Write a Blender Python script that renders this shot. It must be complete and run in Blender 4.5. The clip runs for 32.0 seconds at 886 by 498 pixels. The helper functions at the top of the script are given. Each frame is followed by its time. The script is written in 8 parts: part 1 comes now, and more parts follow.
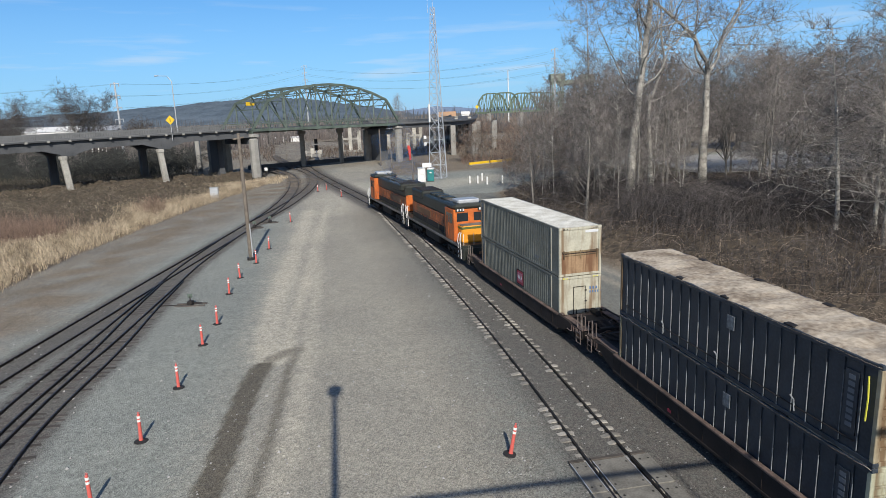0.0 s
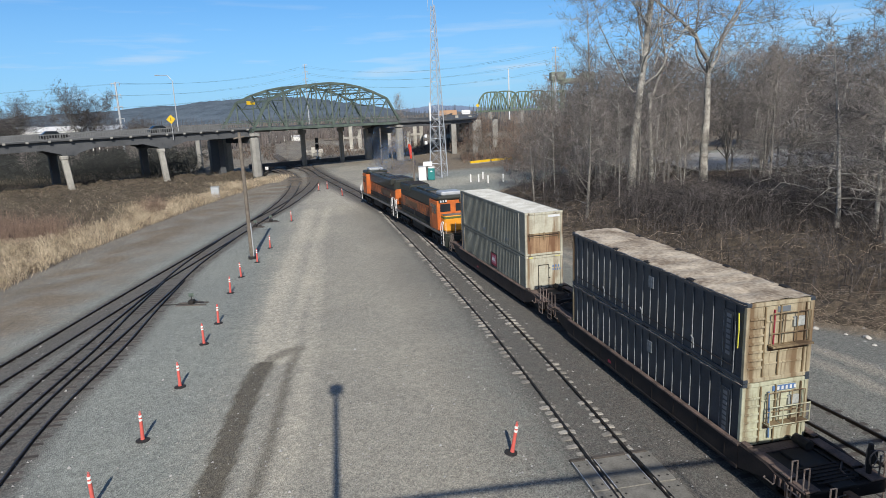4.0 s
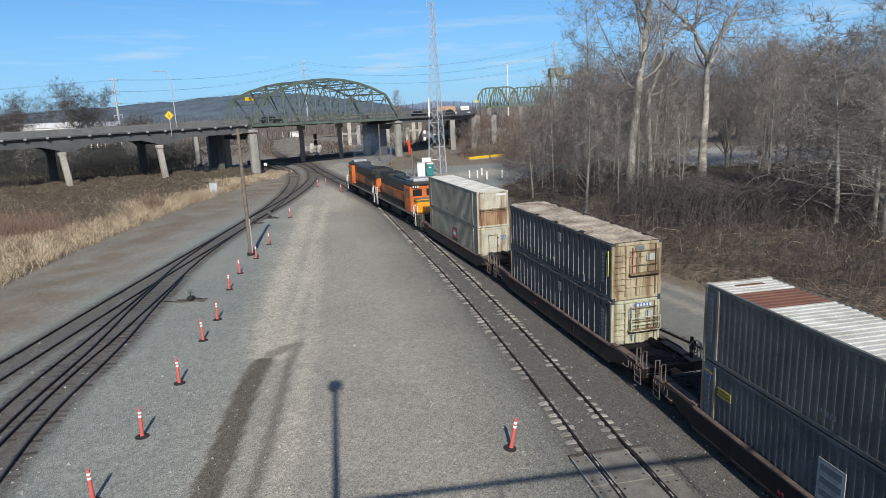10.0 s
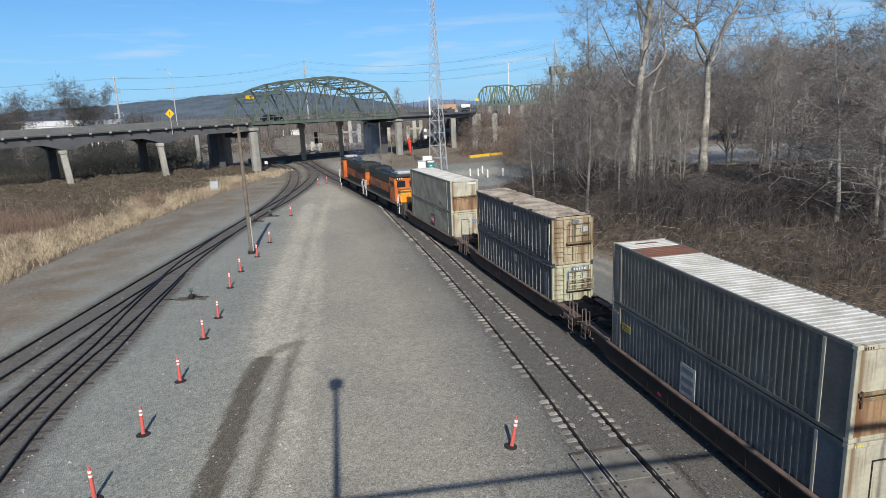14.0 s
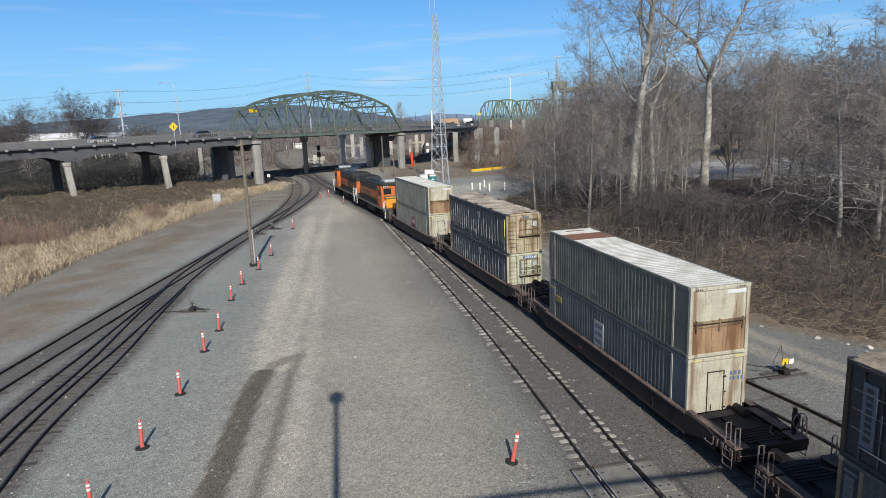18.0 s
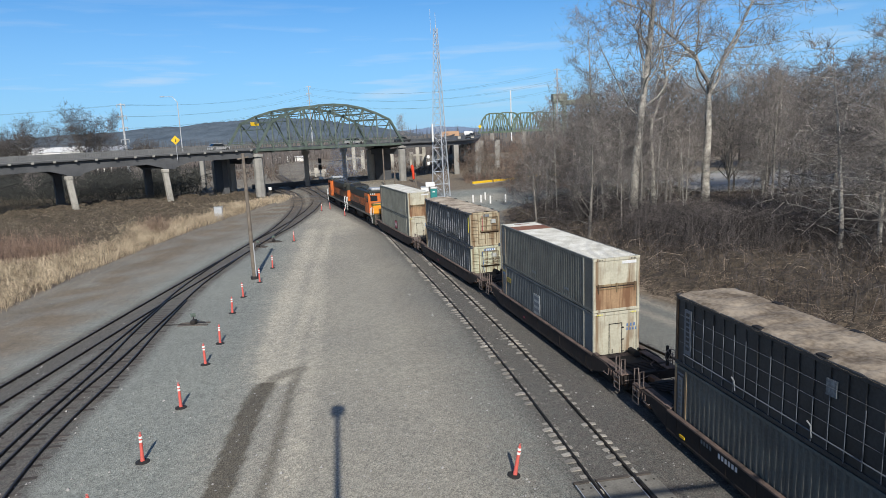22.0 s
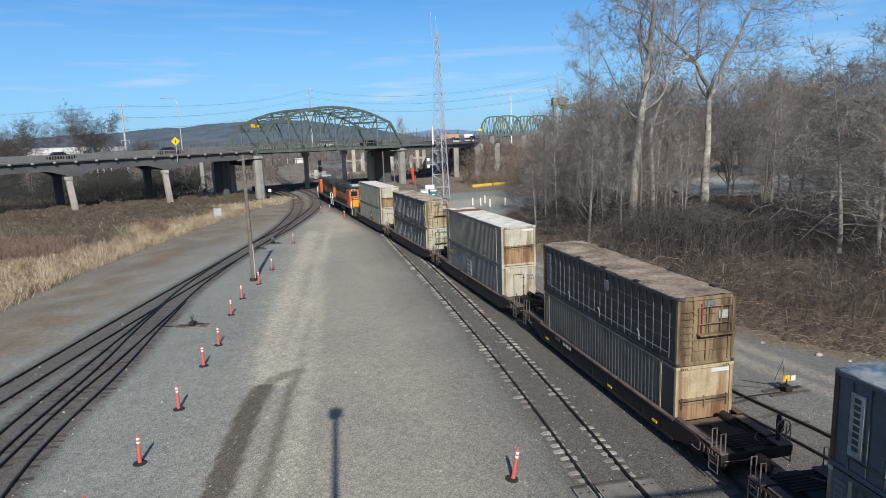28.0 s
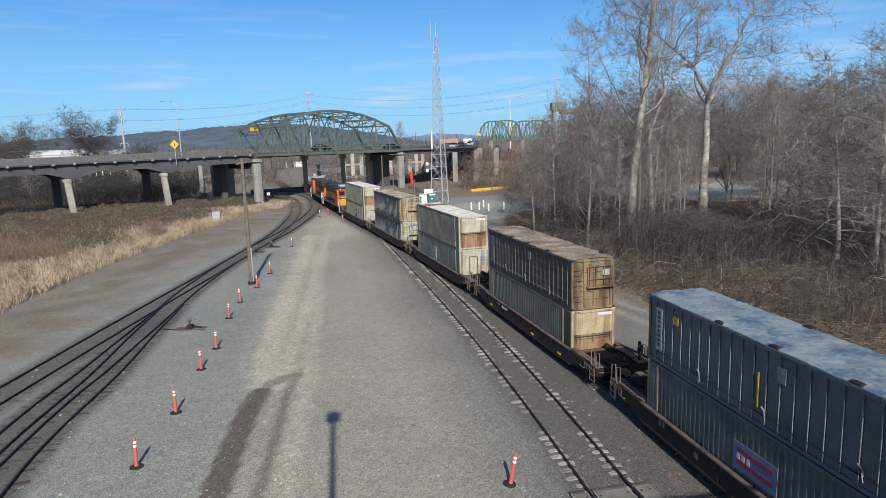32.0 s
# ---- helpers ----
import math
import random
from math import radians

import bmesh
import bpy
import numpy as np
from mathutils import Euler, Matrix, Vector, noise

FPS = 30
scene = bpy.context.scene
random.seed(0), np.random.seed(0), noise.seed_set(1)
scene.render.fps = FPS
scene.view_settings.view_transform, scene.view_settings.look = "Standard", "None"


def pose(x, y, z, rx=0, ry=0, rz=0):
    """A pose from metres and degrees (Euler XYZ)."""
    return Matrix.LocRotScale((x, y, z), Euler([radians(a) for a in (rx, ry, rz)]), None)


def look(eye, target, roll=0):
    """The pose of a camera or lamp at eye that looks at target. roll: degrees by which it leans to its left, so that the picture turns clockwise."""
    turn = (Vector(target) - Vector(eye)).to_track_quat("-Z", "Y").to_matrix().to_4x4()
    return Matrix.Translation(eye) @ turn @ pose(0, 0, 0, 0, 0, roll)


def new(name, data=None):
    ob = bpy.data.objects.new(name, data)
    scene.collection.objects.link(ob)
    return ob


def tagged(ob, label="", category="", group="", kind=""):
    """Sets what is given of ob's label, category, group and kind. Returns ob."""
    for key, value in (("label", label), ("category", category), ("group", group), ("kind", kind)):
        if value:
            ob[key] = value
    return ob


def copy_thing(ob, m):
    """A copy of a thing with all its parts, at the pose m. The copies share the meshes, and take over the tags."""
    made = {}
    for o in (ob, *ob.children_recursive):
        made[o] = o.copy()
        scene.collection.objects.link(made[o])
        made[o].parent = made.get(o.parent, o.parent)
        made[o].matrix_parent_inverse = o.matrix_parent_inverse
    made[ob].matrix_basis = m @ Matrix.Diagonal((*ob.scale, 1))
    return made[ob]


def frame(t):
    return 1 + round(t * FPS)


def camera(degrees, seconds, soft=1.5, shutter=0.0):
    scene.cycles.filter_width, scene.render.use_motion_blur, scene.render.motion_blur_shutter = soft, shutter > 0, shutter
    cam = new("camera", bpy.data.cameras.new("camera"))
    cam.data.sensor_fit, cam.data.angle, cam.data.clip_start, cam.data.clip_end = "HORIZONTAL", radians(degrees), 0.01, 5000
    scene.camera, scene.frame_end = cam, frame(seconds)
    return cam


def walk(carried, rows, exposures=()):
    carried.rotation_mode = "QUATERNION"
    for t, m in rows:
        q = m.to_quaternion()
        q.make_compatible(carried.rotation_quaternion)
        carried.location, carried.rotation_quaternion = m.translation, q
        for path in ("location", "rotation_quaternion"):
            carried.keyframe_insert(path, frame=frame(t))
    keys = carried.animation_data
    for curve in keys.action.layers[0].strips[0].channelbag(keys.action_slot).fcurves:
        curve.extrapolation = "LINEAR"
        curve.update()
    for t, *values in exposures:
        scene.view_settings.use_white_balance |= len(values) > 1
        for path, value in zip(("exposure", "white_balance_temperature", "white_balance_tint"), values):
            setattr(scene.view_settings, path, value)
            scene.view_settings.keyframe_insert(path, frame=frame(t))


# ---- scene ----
EYE = 11.88


def shot(yaw, down, lean):
    """The camera on the overpass: yaw to the left, tilt downwards and lean, in degrees."""
    return pose(0, 0, EYE, 90 - down, 0, yaw) @ pose(0, 0, 0, 0, 0, -lean)


cam = camera(68.88, 32.0, soft=0.4)
walk(cam, [
    (0, shot(-0.13, 12.02, 2.30)), (0.5, shot(-0.13, 12.04, 2.31)), (1, shot(-0.08, 12.01, 2.38)), (1.5, shot(-0.01, 12.24, 2.29)),
    (2, shot(-0.08, 12.13, 2.36)), (2.5, shot(-0.02, 12.14, 2.42)), (3, shot(0.01, 12.27, 2.40)), (3.5, shot(-0.04, 12.07, 2.44)),
    (5.5, shot(-0.01, 12.46, 2.45)), (6, shot(0.00, 12.32, 2.50)), (6.5, shot(-0.01, 12.32, 2.56)), (7, shot(0.03, 12.72, 2.53)),
    (7.5, shot(0.01, 12.59, 2.49)), (8, shot(-0.07, 12.48, 2.50)), (8.5, shot(-0.06, 12.49, 2.46)), (9, shot(-0.08, 12.46, 2.49)),
    (9.5, shot(-0.11, 12.50, 2.47)), (10, shot(-0.12, 12.48, 2.50)), (10.5, shot(-0.12, 12.46, 2.52)), (11, shot(-0.13, 12.44, 2.50)),
    (11.5, shot(-0.12, 12.48, 2.50)), (12, shot(-0.13, 12.49, 2.46)), (12.5, shot(-0.14, 12.29, 2.45)), (13, shot(-0.01, 12.79, 2.52)),
    (13.5, shot(-0.02, 12.62, 2.47)), (14, shot(-0.05, 12.63, 2.50)), (14.5, shot(0.03, 12.52, 2.48)), (16.5, shot(0.13, 11.74, 2.45)),
    (17, shot(0.10, 11.48, 2.42)), (17.5, shot(0.05, 11.33, 2.30)), (18, shot(0.04, 11.42, 2.23)), (18.5, shot(0.04, 11.42, 2.16)),
    (19, shot(0.04, 10.90, 2.46)), (19.5, shot(0.06, 11.00, 2.43)), (20, shot(0.07, 11.00, 2.41)), (20.5, shot(0.13, 10.71, 2.42)),
    (21, shot(0.22, 10.35, 2.34)), (21.5, shot(0.19, 10.60, 2.25)), (22, shot(0.10, 10.33, 2.41)), (22.5, shot(0.08, 10.28, 2.27)),
    (23, shot(0.08, 10.29, 2.28)), (23.5, shot(0.07, 10.31, 2.31)), (24, shot(0.02, 10.21, 2.26)), (24.5, shot(0.05, 10.33, 2.24)),
    (25, shot(0.06, 10.37, 2.26)), (25.5, shot(0.07, 10.31, 2.25)), (27.5, shot(0.04, 10.07, 2.02)), (28, shot(0.03, 10.08, 2.04)),
    (28.5, shot(0.18, 10.53, 1.93)), (29, shot(0.15, 10.34, 1.93)), (29.5, shot(0.08, 9.96, 1.89)), (30, shot(0.09, 10.07, 1.94)),
    (30.5, shot(0.05, 10.15, 1.76)), (31, shot(-0.05, 9.84, 1.75)), (31.5, shot(-0.05, 9.80, 1.77)), (32, shot(-0.12, 9.71, 1.77))])

# ---- light: low late-winter sun from behind the overpass ----
SUN_EL, SUN_AZ = radians(34.8), math.atan2(0.153, -0.988)
world = bpy.data.worlds.new("sky")
scene.world = world
world.use_nodes = True
wn, wl = world.node_tree.nodes, world.node_tree.links
sky = wn.new("ShaderNodeTexSky")
sky.sky_type, sky.sun_disc, sky.sun_elevation, sky.sun_rotation = "NISHITA", False, SUN_EL, SUN_AZ
sky.air_density, sky.dust_density, sky.ozone_density = 0.8, 0.4, 4.0
clear = wn.new("ShaderNodeMix")
clear.data_type, clear.blend_type = "RGBA", "MULTIPLY"
clear.inputs[0].default_value = 1.0
clear.inputs[7].default_value = (0.36, 0.87, 1.27, 1)
wl.new(sky.outputs[0], clear.inputs[6])
# deep blue away from the sun, a pale veil on the sun's side
vtc, vsep, vmap, veil = [wn.new("ShaderNode" + k) for k in ("TexCoord", "SeparateXYZ", "MapRange", "Mix")]
veil.data_type = "RGBA"
veil.inputs[6].default_value, veil.inputs[7].default_value = (1.55, 1.36, 1.22, 1), (0.34, 0.90, 1.24, 1)
vmap.interpolation_type = "SMOOTHSTEP"
vmap.inputs[1].default_value, vmap.inputs[2].default_value = -0.5, 0.8
wl.new(vtc.outputs["Generated"], vsep.inputs[0])
wl.new(vsep.outputs["Y"], vmap.inputs[0])
wl.new(vmap.outputs[0], veil.inputs[0])
wl.new(veil.outputs[2], clear.inputs[7])
# thin wisps of high cloud low over the horizon
wtc, wmap, wisp, wramp, wsep, wband, wmul, cloud = [wn.new("ShaderNode" + k) for k in ("TexCoord", "Mapping", "TexNoise", "ValToRGB", "SeparateXYZ", "ValToRGB", "Math", "Mix")]
wmap.inputs["Scale"].default_value = (2.2, 2.2, 26)
wisp.inputs["Scale"].default_value, wisp.inputs["Detail"].default_value = 2.2, 7
wramp.color_ramp.elements[0].position, wramp.color_ramp.elements[1].position = 0.56, 0.78
wband.color_ramp.elements[0].position, wband.color_ramp.elements[1].position = 0.0, 0.06
wband.color_ramp.elements[1].color = (0.75, 0.75, 0.75, 1)
for pos, val in ((0.13, 0.35), (0.22, 0.0)):
    wband.color_ramp.elements.new(pos).color = (val, val, val, 1)
wmul.operation = "MULTIPLY"
cloud.data_type = "RGBA"
cloud.inputs[7].default_value = (6.5, 7.6, 8.8, 1)
wl.new(wtc.outputs["Generated"], wmap.inputs["Vector"])
wl.new(wmap.outputs[0], wisp.inputs["Vector"])
wl.new(wisp.outputs[0], wramp.inputs[0])
wl.new(wtc.outputs["Generated"], wsep.inputs[0])
wl.new(wsep.outputs["Z"], wband.inputs[0])
wl.new(wramp.outputs[0], wmul.inputs[0])
wl.new(wband.outputs[0], wmul.inputs[1])
wl.new(wmul.outputs[0], cloud.inputs[0])
haze, hband = wn.new("ShaderNodeMix"), wn.new("ShaderNodeValToRGB")
haze.data_type = "RGBA"
haze.inputs[7].default_value = (4.0, 6.3, 9.2, 1)
hband.color_ramp.elements[0].color, hband.color_ramp.elements[1].color = (0.75, 0.75, 0.75, 1), (0, 0, 0, 1)
hband.color_ramp.elements[0].position, hband.color_ramp.elements[1].position = 0.0, 0.25
wl.new(wsep.outputs["Z"], hband.inputs[0])
wl.new(hband.outputs[0], haze.inputs[0])
wl.new(clear.outputs[2], haze.inputs[6])
wl.new(haze.outputs[2], cloud.inputs[6])
wl.new(cloud.outputs[2], wn["Background"].inputs[0])
wn["Background"].inputs[1].default_value = 0.1
lamp = bpy.data.lights.new("sun", "SUN")
lamp.energy, lamp.angle, lamp.color = 5.0, radians(0.53), (1.0, 0.94, 0.845)
sun = new("sun", lamp)
to_sun = Vector((0.153 * math.cos(SUN_EL), -0.988 * math.cos(SUN_EL), math.sin(SUN_EL)))
sun.matrix_world = look(to_sun * 100, (0, 0, 0))
scene.view_settings.exposure = 0.0

# ---- materials ----


def mat(name, base, rough=0.8, other=None, scale=3.0, fine=40.0, amount=0.5, bump=0.15, metal=0.0, coords="Object", tint=0.0, spec=0.4, island=0.0):
    """A procedural surface: a base colour that drifts to another at a coarse and a fine scale, with relief."""
    m = bpy.data.materials.new(name)
    m.use_nodes = True
    n, l = m.node_tree.nodes, m.node_tree.links
    b = n["Principled BSDF"]
    b.inputs["Roughness"].default_value, b.inputs["Metallic"].default_value = rough, metal
    b.inputs["Specular IOR Level"].default_value = spec
    tc = n.new("ShaderNodeTexCoord")
    big, small = n.new("ShaderNodeTexNoise"), n.new("ShaderNodeTexNoise")
    big.inputs["Scale"].default_value, small.inputs["Scale"].default_value = scale, fine
    big.inputs["Detail"].default_value, small.inputs["Detail"].default_value = 6, 3
    for k in (big, small):
        l.new(tc.outputs[coords], k.inputs["Vector"])
    mix = n.new("ShaderNodeMix")
    mix.data_type = "FLOAT"
    mix.inputs[0].default_value = 0.4
    l.new(big.outputs[0], mix.inputs[2])
    l.new(small.outputs[0], mix.inputs[3])
    ramp = n.new("ShaderNodeValToRGB")
    ramp.color_ramp.elements[0].position, ramp.color_ramp.elements[1].position = 0.5 - 0.5 * (1 - amount) * 0.6, 0.62
    o = other or tuple(c * 0.72 for c in base)
    ramp.color_ramp.elements[0].color, ramp.color_ramp.elements[1].color = (*o, 1), (*base, 1)
    l.new(mix.outputs[0], ramp.inputs[0])
    colour = ramp.outputs[0]
    if tint:
        info, hsv = n.new("ShaderNodeObjectInfo"), n.new("ShaderNodeHueSaturation")
        mr = n.new("ShaderNodeMapRange")
        mr.inputs[3].default_value, mr.inputs[4].default_value = 1 - tint, 1 + tint
        l.new(info.outputs["Random"], mr.inputs[0])
        l.new(mr.outputs[0], hsv.inputs["Value"])
        l.new(colour, hsv.inputs["Color"])
        colour = hsv.outputs[0]
    if island:
        geo, ihsv, imr = n.new("ShaderNodeNewGeometry"), n.new("ShaderNodeHueSaturation"), n.new("ShaderNodeMapRange")
        imr.inputs[3].default_value, imr.inputs[4].default_value = 1 - island, 1 + island
        l.new(geo.outputs["Random Per Island"], imr.inputs[0])
        l.new(imr.outputs[0], ihsv.inputs["Value"])
        l.new(colour, ihsv.inputs["Color"])
        colour = ihsv.outputs[0]
    l.new(colour, b.inputs["Base Color"])
    if bump:
        bp = n.new("ShaderNodeBump")
        bp.inputs["Strength"].default_value, bp.inputs["Distance"].default_value = bump, 0.03
        l.new(small.outputs[0], bp.inputs["Height"])
        l.new(bp.outputs[0], b.inputs["Normal"])
    return m


def plain(name, base, rough=0.6, metal=0.0):
    return mat(name, base, rough, tuple(c * 0.85 for c in base), 2.0, 30.0, 0.5, 0.05, metal)


M = {
    "rail": mat("rail_steel", (0.075, 0.06, 0.05), 0.55, (0.04, 0.032, 0.026), 4, 60, 0.5, 0.1, 0.5),
    "railtop": mat("worn_rail_head", (0.10, 0.09, 0.085), 0.42, (0.05, 0.045, 0.04), 1, 30, 0.5, 0.02, 0.85),
    "tie": mat("weathered_tie", (0.37, 0.35, 0.31), 0.9, (0.17, 0.16, 0.14), 3, 22, 0.5, 0.4, tint=0.3),
    "darktie": mat("creosote_tie", (0.10, 0.088, 0.078), 0.9, (0.05, 0.044, 0.04), 3, 30, 0.5, 0.3, tint=0.3),
    "railconcrete": mat("grey_parapet_concrete", (0.165, 0.17, 0.172), 0.88, (0.10, 0.104, 0.107), 0.5, 8, 0.5, 0.1),
    "concrete": mat("weathered_concrete", (0.30, 0.295, 0.275), 0.88, (0.19, 0.187, 0.175), 0.5, 8, 0.5, 0.12),
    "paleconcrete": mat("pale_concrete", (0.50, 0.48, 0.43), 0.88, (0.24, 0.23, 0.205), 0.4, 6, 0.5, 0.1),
    # stained concrete, with under-deck shade also put into this dark colour
    "darkconcrete": mat("stained_shaded_concrete", (0.10, 0.105, 0.112), 0.9, (0.06, 0.064, 0.07), 0.3, 6, 0.5, 0.1),
    "green": mat("green_bridge_paint", (0.115, 0.15, 0.128), 0.6, (0.06, 0.08, 0.068), 0.6, 9, 0.5, 0.05),
    "mastpaint": mat("grey_tower_steel", (0.52, 0.56, 0.61), 0.5, (0.34, 0.37, 0.41), 2, 20, 0.5, 0.05, 0.3),
    "galv": mat("galvanised_steel", (0.52, 0.54, 0.56), 0.5, (0.36, 0.38, 0.40), 2, 20, 0.5, 0.05, 0.4),
    "orangepost": mat("delineator_orange", (0.62, 0.12, 0.10), 0.55, (0.50, 0.10, 0.085), 6, 30, 0.5, 0.02),
    "rubber": mat("black_rubber", (0.03, 0.03, 0.03), 0.8, (0.018, 0.018, 0.018), 6, 40, 0.5, 0.1),
    "white": mat("white_paint", (0.75, 0.75, 0.74), 0.5, (0.62, 0.62, 0.60), 2, 30, 0.5, 0.03),
    "reflect": plain("reflective_band", (0.85, 0.85, 0.82), 0.35),
    "pole": mat("weathered_wood_pole", (0.19, 0.163, 0.135), 0.9, (0.10, 0.085, 0.07), 3, 25, 0.5, 0.3),
    "black": mat("black_paint", (0.022, 0.022, 0.024), 0.5, (0.035, 0.033, 0.03), 2, 30, 0.5, 0.05),
    "yellow": mat("yellow_paint", (0.78, 0.52, 0.03), 0.5, (0.6, 0.38, 0.02), 2, 30, 0.5, 0.03),
    "teal": mat("teal_plastic", (0.02, 0.20, 0.20), 0.5, (0.015, 0.15, 0.15), 2, 30, 0.5, 0.02),
    "red": mat("red_orange_fabric", (0.75, 0.07, 0.03), 0.8, (0.55, 0.05, 0.02), 3, 30, 0.5, 0.1),
    "bark": mat("grey_bark", (0.25, 0.235, 0.21), 0.92, (0.075, 0.07, 0.063), 1.5, 10, 0.5, 0.4, island=0.45),
    "palebark": mat("pale_bark", (0.46, 0.44, 0.395), 0.9, (0.10, 0.095, 0.085), 1.1, 7, 0.5, 0.4, island=0.35),
    "twig": mat("winter_twigs", (0.26, 0.235, 0.22), 0.9, (0.095, 0.085, 0.08), 0.6, 6, 0.5, 0.0, tint=0.2, island=0.7),
    "redtwig": mat("reddish_winter_twigs", (0.22, 0.155, 0.118), 0.9, (0.09, 0.062, 0.05), 0.6, 6, 0.5, 0.0, tint=0.25, island=0.7),
    "brush": mat("dead_brush", (0.16, 0.118, 0.092), 0.95, (0.045, 0.034, 0.028), 0.35, 5, 0.5, 0.0, island=0.7),
    "bramble": mat("bramble_stems", (0.175, 0.15, 0.11), 0.95, (0.05, 0.045, 0.033), 0.3, 4, 0.5, 0.0, island=0.7),
    "darktwig": mat("dark_tangled_twigs", (0.11, 0.098, 0.094), 0.95, (0.038, 0.034, 0.033), 0.5, 5, 0.5, 0.0, island=0.8),
    "cane": mat("pale_dead_canes", (0.37, 0.305, 0.24), 0.95, (0.17, 0.135, 0.10), 0.5, 5, 0.5, 0.0, island=0.5),
    "reed": mat("dry_reeds", (0.60, 0.50, 0.36), 0.95, (0.20, 0.155, 0.10), 0.4, 5, 0.5, 0.0, island=0.55),
    # near-black: the deep shade behind the viaduct put into the stem colour
    "shade": mat("shade_dark_growth", (0.05, 0.053, 0.048), 0.95, (0.02, 0.022, 0.021), 0.3, 5, 0.5, 0.0, island=0.6),
    "palegreen": mat("faded_green_paint", (0.14, 0.19, 0.14), 0.6, (0.085, 0.12, 0.088), 0.2, 2, 0.5, 0.05),
    "panel": mat("worn_crossing_concrete", (0.225, 0.215, 0.19), 0.9, (0.12, 0.115, 0.10), 1.5, 14, 0.5, 0.2),
    "thicket": mat("bramble_thicket", (0.105, 0.083, 0.06), 0.97, (0.025, 0.021, 0.016), 2.2, 13.0, 0.5, 1.0),
    # distance haze put into the hill colours: bluer and paler farther off
    "hill": mat("hazed_wooded_hill", (0.115, 0.15, 0.185), 1.0, (0.05, 0.072, 0.095), 0.016, 0.12, 0.5, 0.0),
    "farhill": mat("hazed_blue_hill", (0.20, 0.27, 0.38), 1.0, (0.17, 0.23, 0.33), 0.004, 0.04, 0.5, 0.0),
    "glass": plain("dark_glass", (0.02, 0.025, 0.03), 0.08),
    "wire": plain("black_wire", (0.03, 0.03, 0.035), 0.6),
    "tan": mat("tan_wood", (0.46, 0.29, 0.175), 0.8, (0.36, 0.22, 0.13), 2, 20, 0.5, 0.05),
}


def ground_material():
    """Gravel whose dust, damp, ballast and soil follow stored zones, broken up by noise."""
    m = bpy.data.materials.new("yard_gravel")
    m.use_nodes = True
    n, l = m.node_tree.nodes, m.node_tree.links
    b = n["Principled BSDF"]
    b.inputs["Roughness"].default_value = 0.95
    b.inputs["Specular IOR Level"].default_value = 0.25
    tc = n.new("ShaderNodeTexCoord")

    def tex(scale, detail=4):
        k = n.new("ShaderNodeTexNoise")
        k.inputs["Scale"].default_value, k.inputs["Detail"].default_value = scale, detail
        l.new(tc.outputs["Object"], k.inputs["Vector"])
        return k.outputs[0]

    def ramp(src, lo, hi, a, c):
        k = n.new("ShaderNodeValToRGB")
        k.color_ramp.elements[0].position, k.color_ramp.elements[1].position = lo, hi
        k.color_ramp.elements[0].color, k.color_ramp.elements[1].color = (*a, 1), (*c, 1)
        l.new(src, k.inputs[0])
        return k.outputs[0]

    def blend(fac, a, c, kind="MIX"):
        k = n.new("ShaderNodeMix")
        k.data_type, k.blend_type = "RGBA", kind
        if isinstance(fac, float):
            k.inputs[0].default_value = fac
        else:
            l.new(fac, k.inputs[0])
        l.new(a, k.inputs[6])
        l.new(c, k.inputs[7])
        return k.outputs[2]

    patch, mid, grit = tex(0.12, 5), tex(3.2, 6), tex(14.0, 3)
    stone = n.new("ShaderNodeTexVoronoi")
    stone.inputs["Scale"].default_value = 24.0
    l.new(tc.outputs["Object"], stone.inputs["Vector"])
    pebble = ramp(stone.outputs["Color"], 0.0, 1.0, (0.33, 0.33, 0.34), (1.62, 1.62, 1.57))
    cols = {"gravel": ((0.228, 0.243, 0.225), (0.272, 0.286, 0.265)), "warm": ((0.30, 0.285, 0.245), (0.35, 0.332, 0.286)), "shoulder": ((0.22, 0.213, 0.187), (0.285, 0.275, 0.245)),
            "dust": ((0.43, 0.40, 0.335), (0.52, 0.486, 0.405)), "damp": ((0.095, 0.085, 0.07), (0.15, 0.136, 0.11)), "ballast": ((0.085, 0.079, 0.074), (0.148, 0.138, 0.128)),
            "soil": ((0.15, 0.12, 0.09), (0.25, 0.208, 0.158))}
    out = None
    for key, (a, c) in cols.items():
        col = ramp(mid, 0.3, 0.72, a, c)
        if out is None:
            out = col
            continue
        at = n.new("ShaderNodeAttribute")
        at.attribute_name = key
        s1 = n.new("ShaderNodeMath")
        s1.operation = "MULTIPLY_ADD"
        l.new(mid, s1.inputs[0])
        s1.inputs[1].default_value, s1.inputs[2].default_value = 0.9, -0.45
        s2 = n.new("ShaderNodeMath")
        s2.operation = "MULTIPLY_ADD"
        l.new(grit, s2.inputs[0])
        s2.inputs[1].default_value, s2.inputs[2].default_value = 0.6, -0.3
        wob = n.new("ShaderNodeMath")
        l.new(s1.outputs[0], wob.inputs[0])
        l.new(s2.outputs[0], wob.inputs[1])
        edge = n.new("ShaderNodeMath")
        edge.operation = "MULTIPLY"
        ar = n.new("ShaderNodeMapRange")
        l.new(at.outputs["Fac"], ar.inputs[0])
        ar.inputs[1].default_value, ar.inputs[2].default_value = 0.0, 0.25
        l.new(wob.outputs[0], edge.inputs[0])
        l.new(ar.outputs[0], edge.inputs[1])
        fac = n.new("ShaderNodeMath")
        fac.use_clamp = True
        l.new(at.outputs["Fac"], fac.inputs[0])
        l.new(edge.outputs[0], fac.inputs[1])
        out = blend(fac.outputs[0], out, col)
    out = blend(0.85, out, pebble, "MULTIPLY")
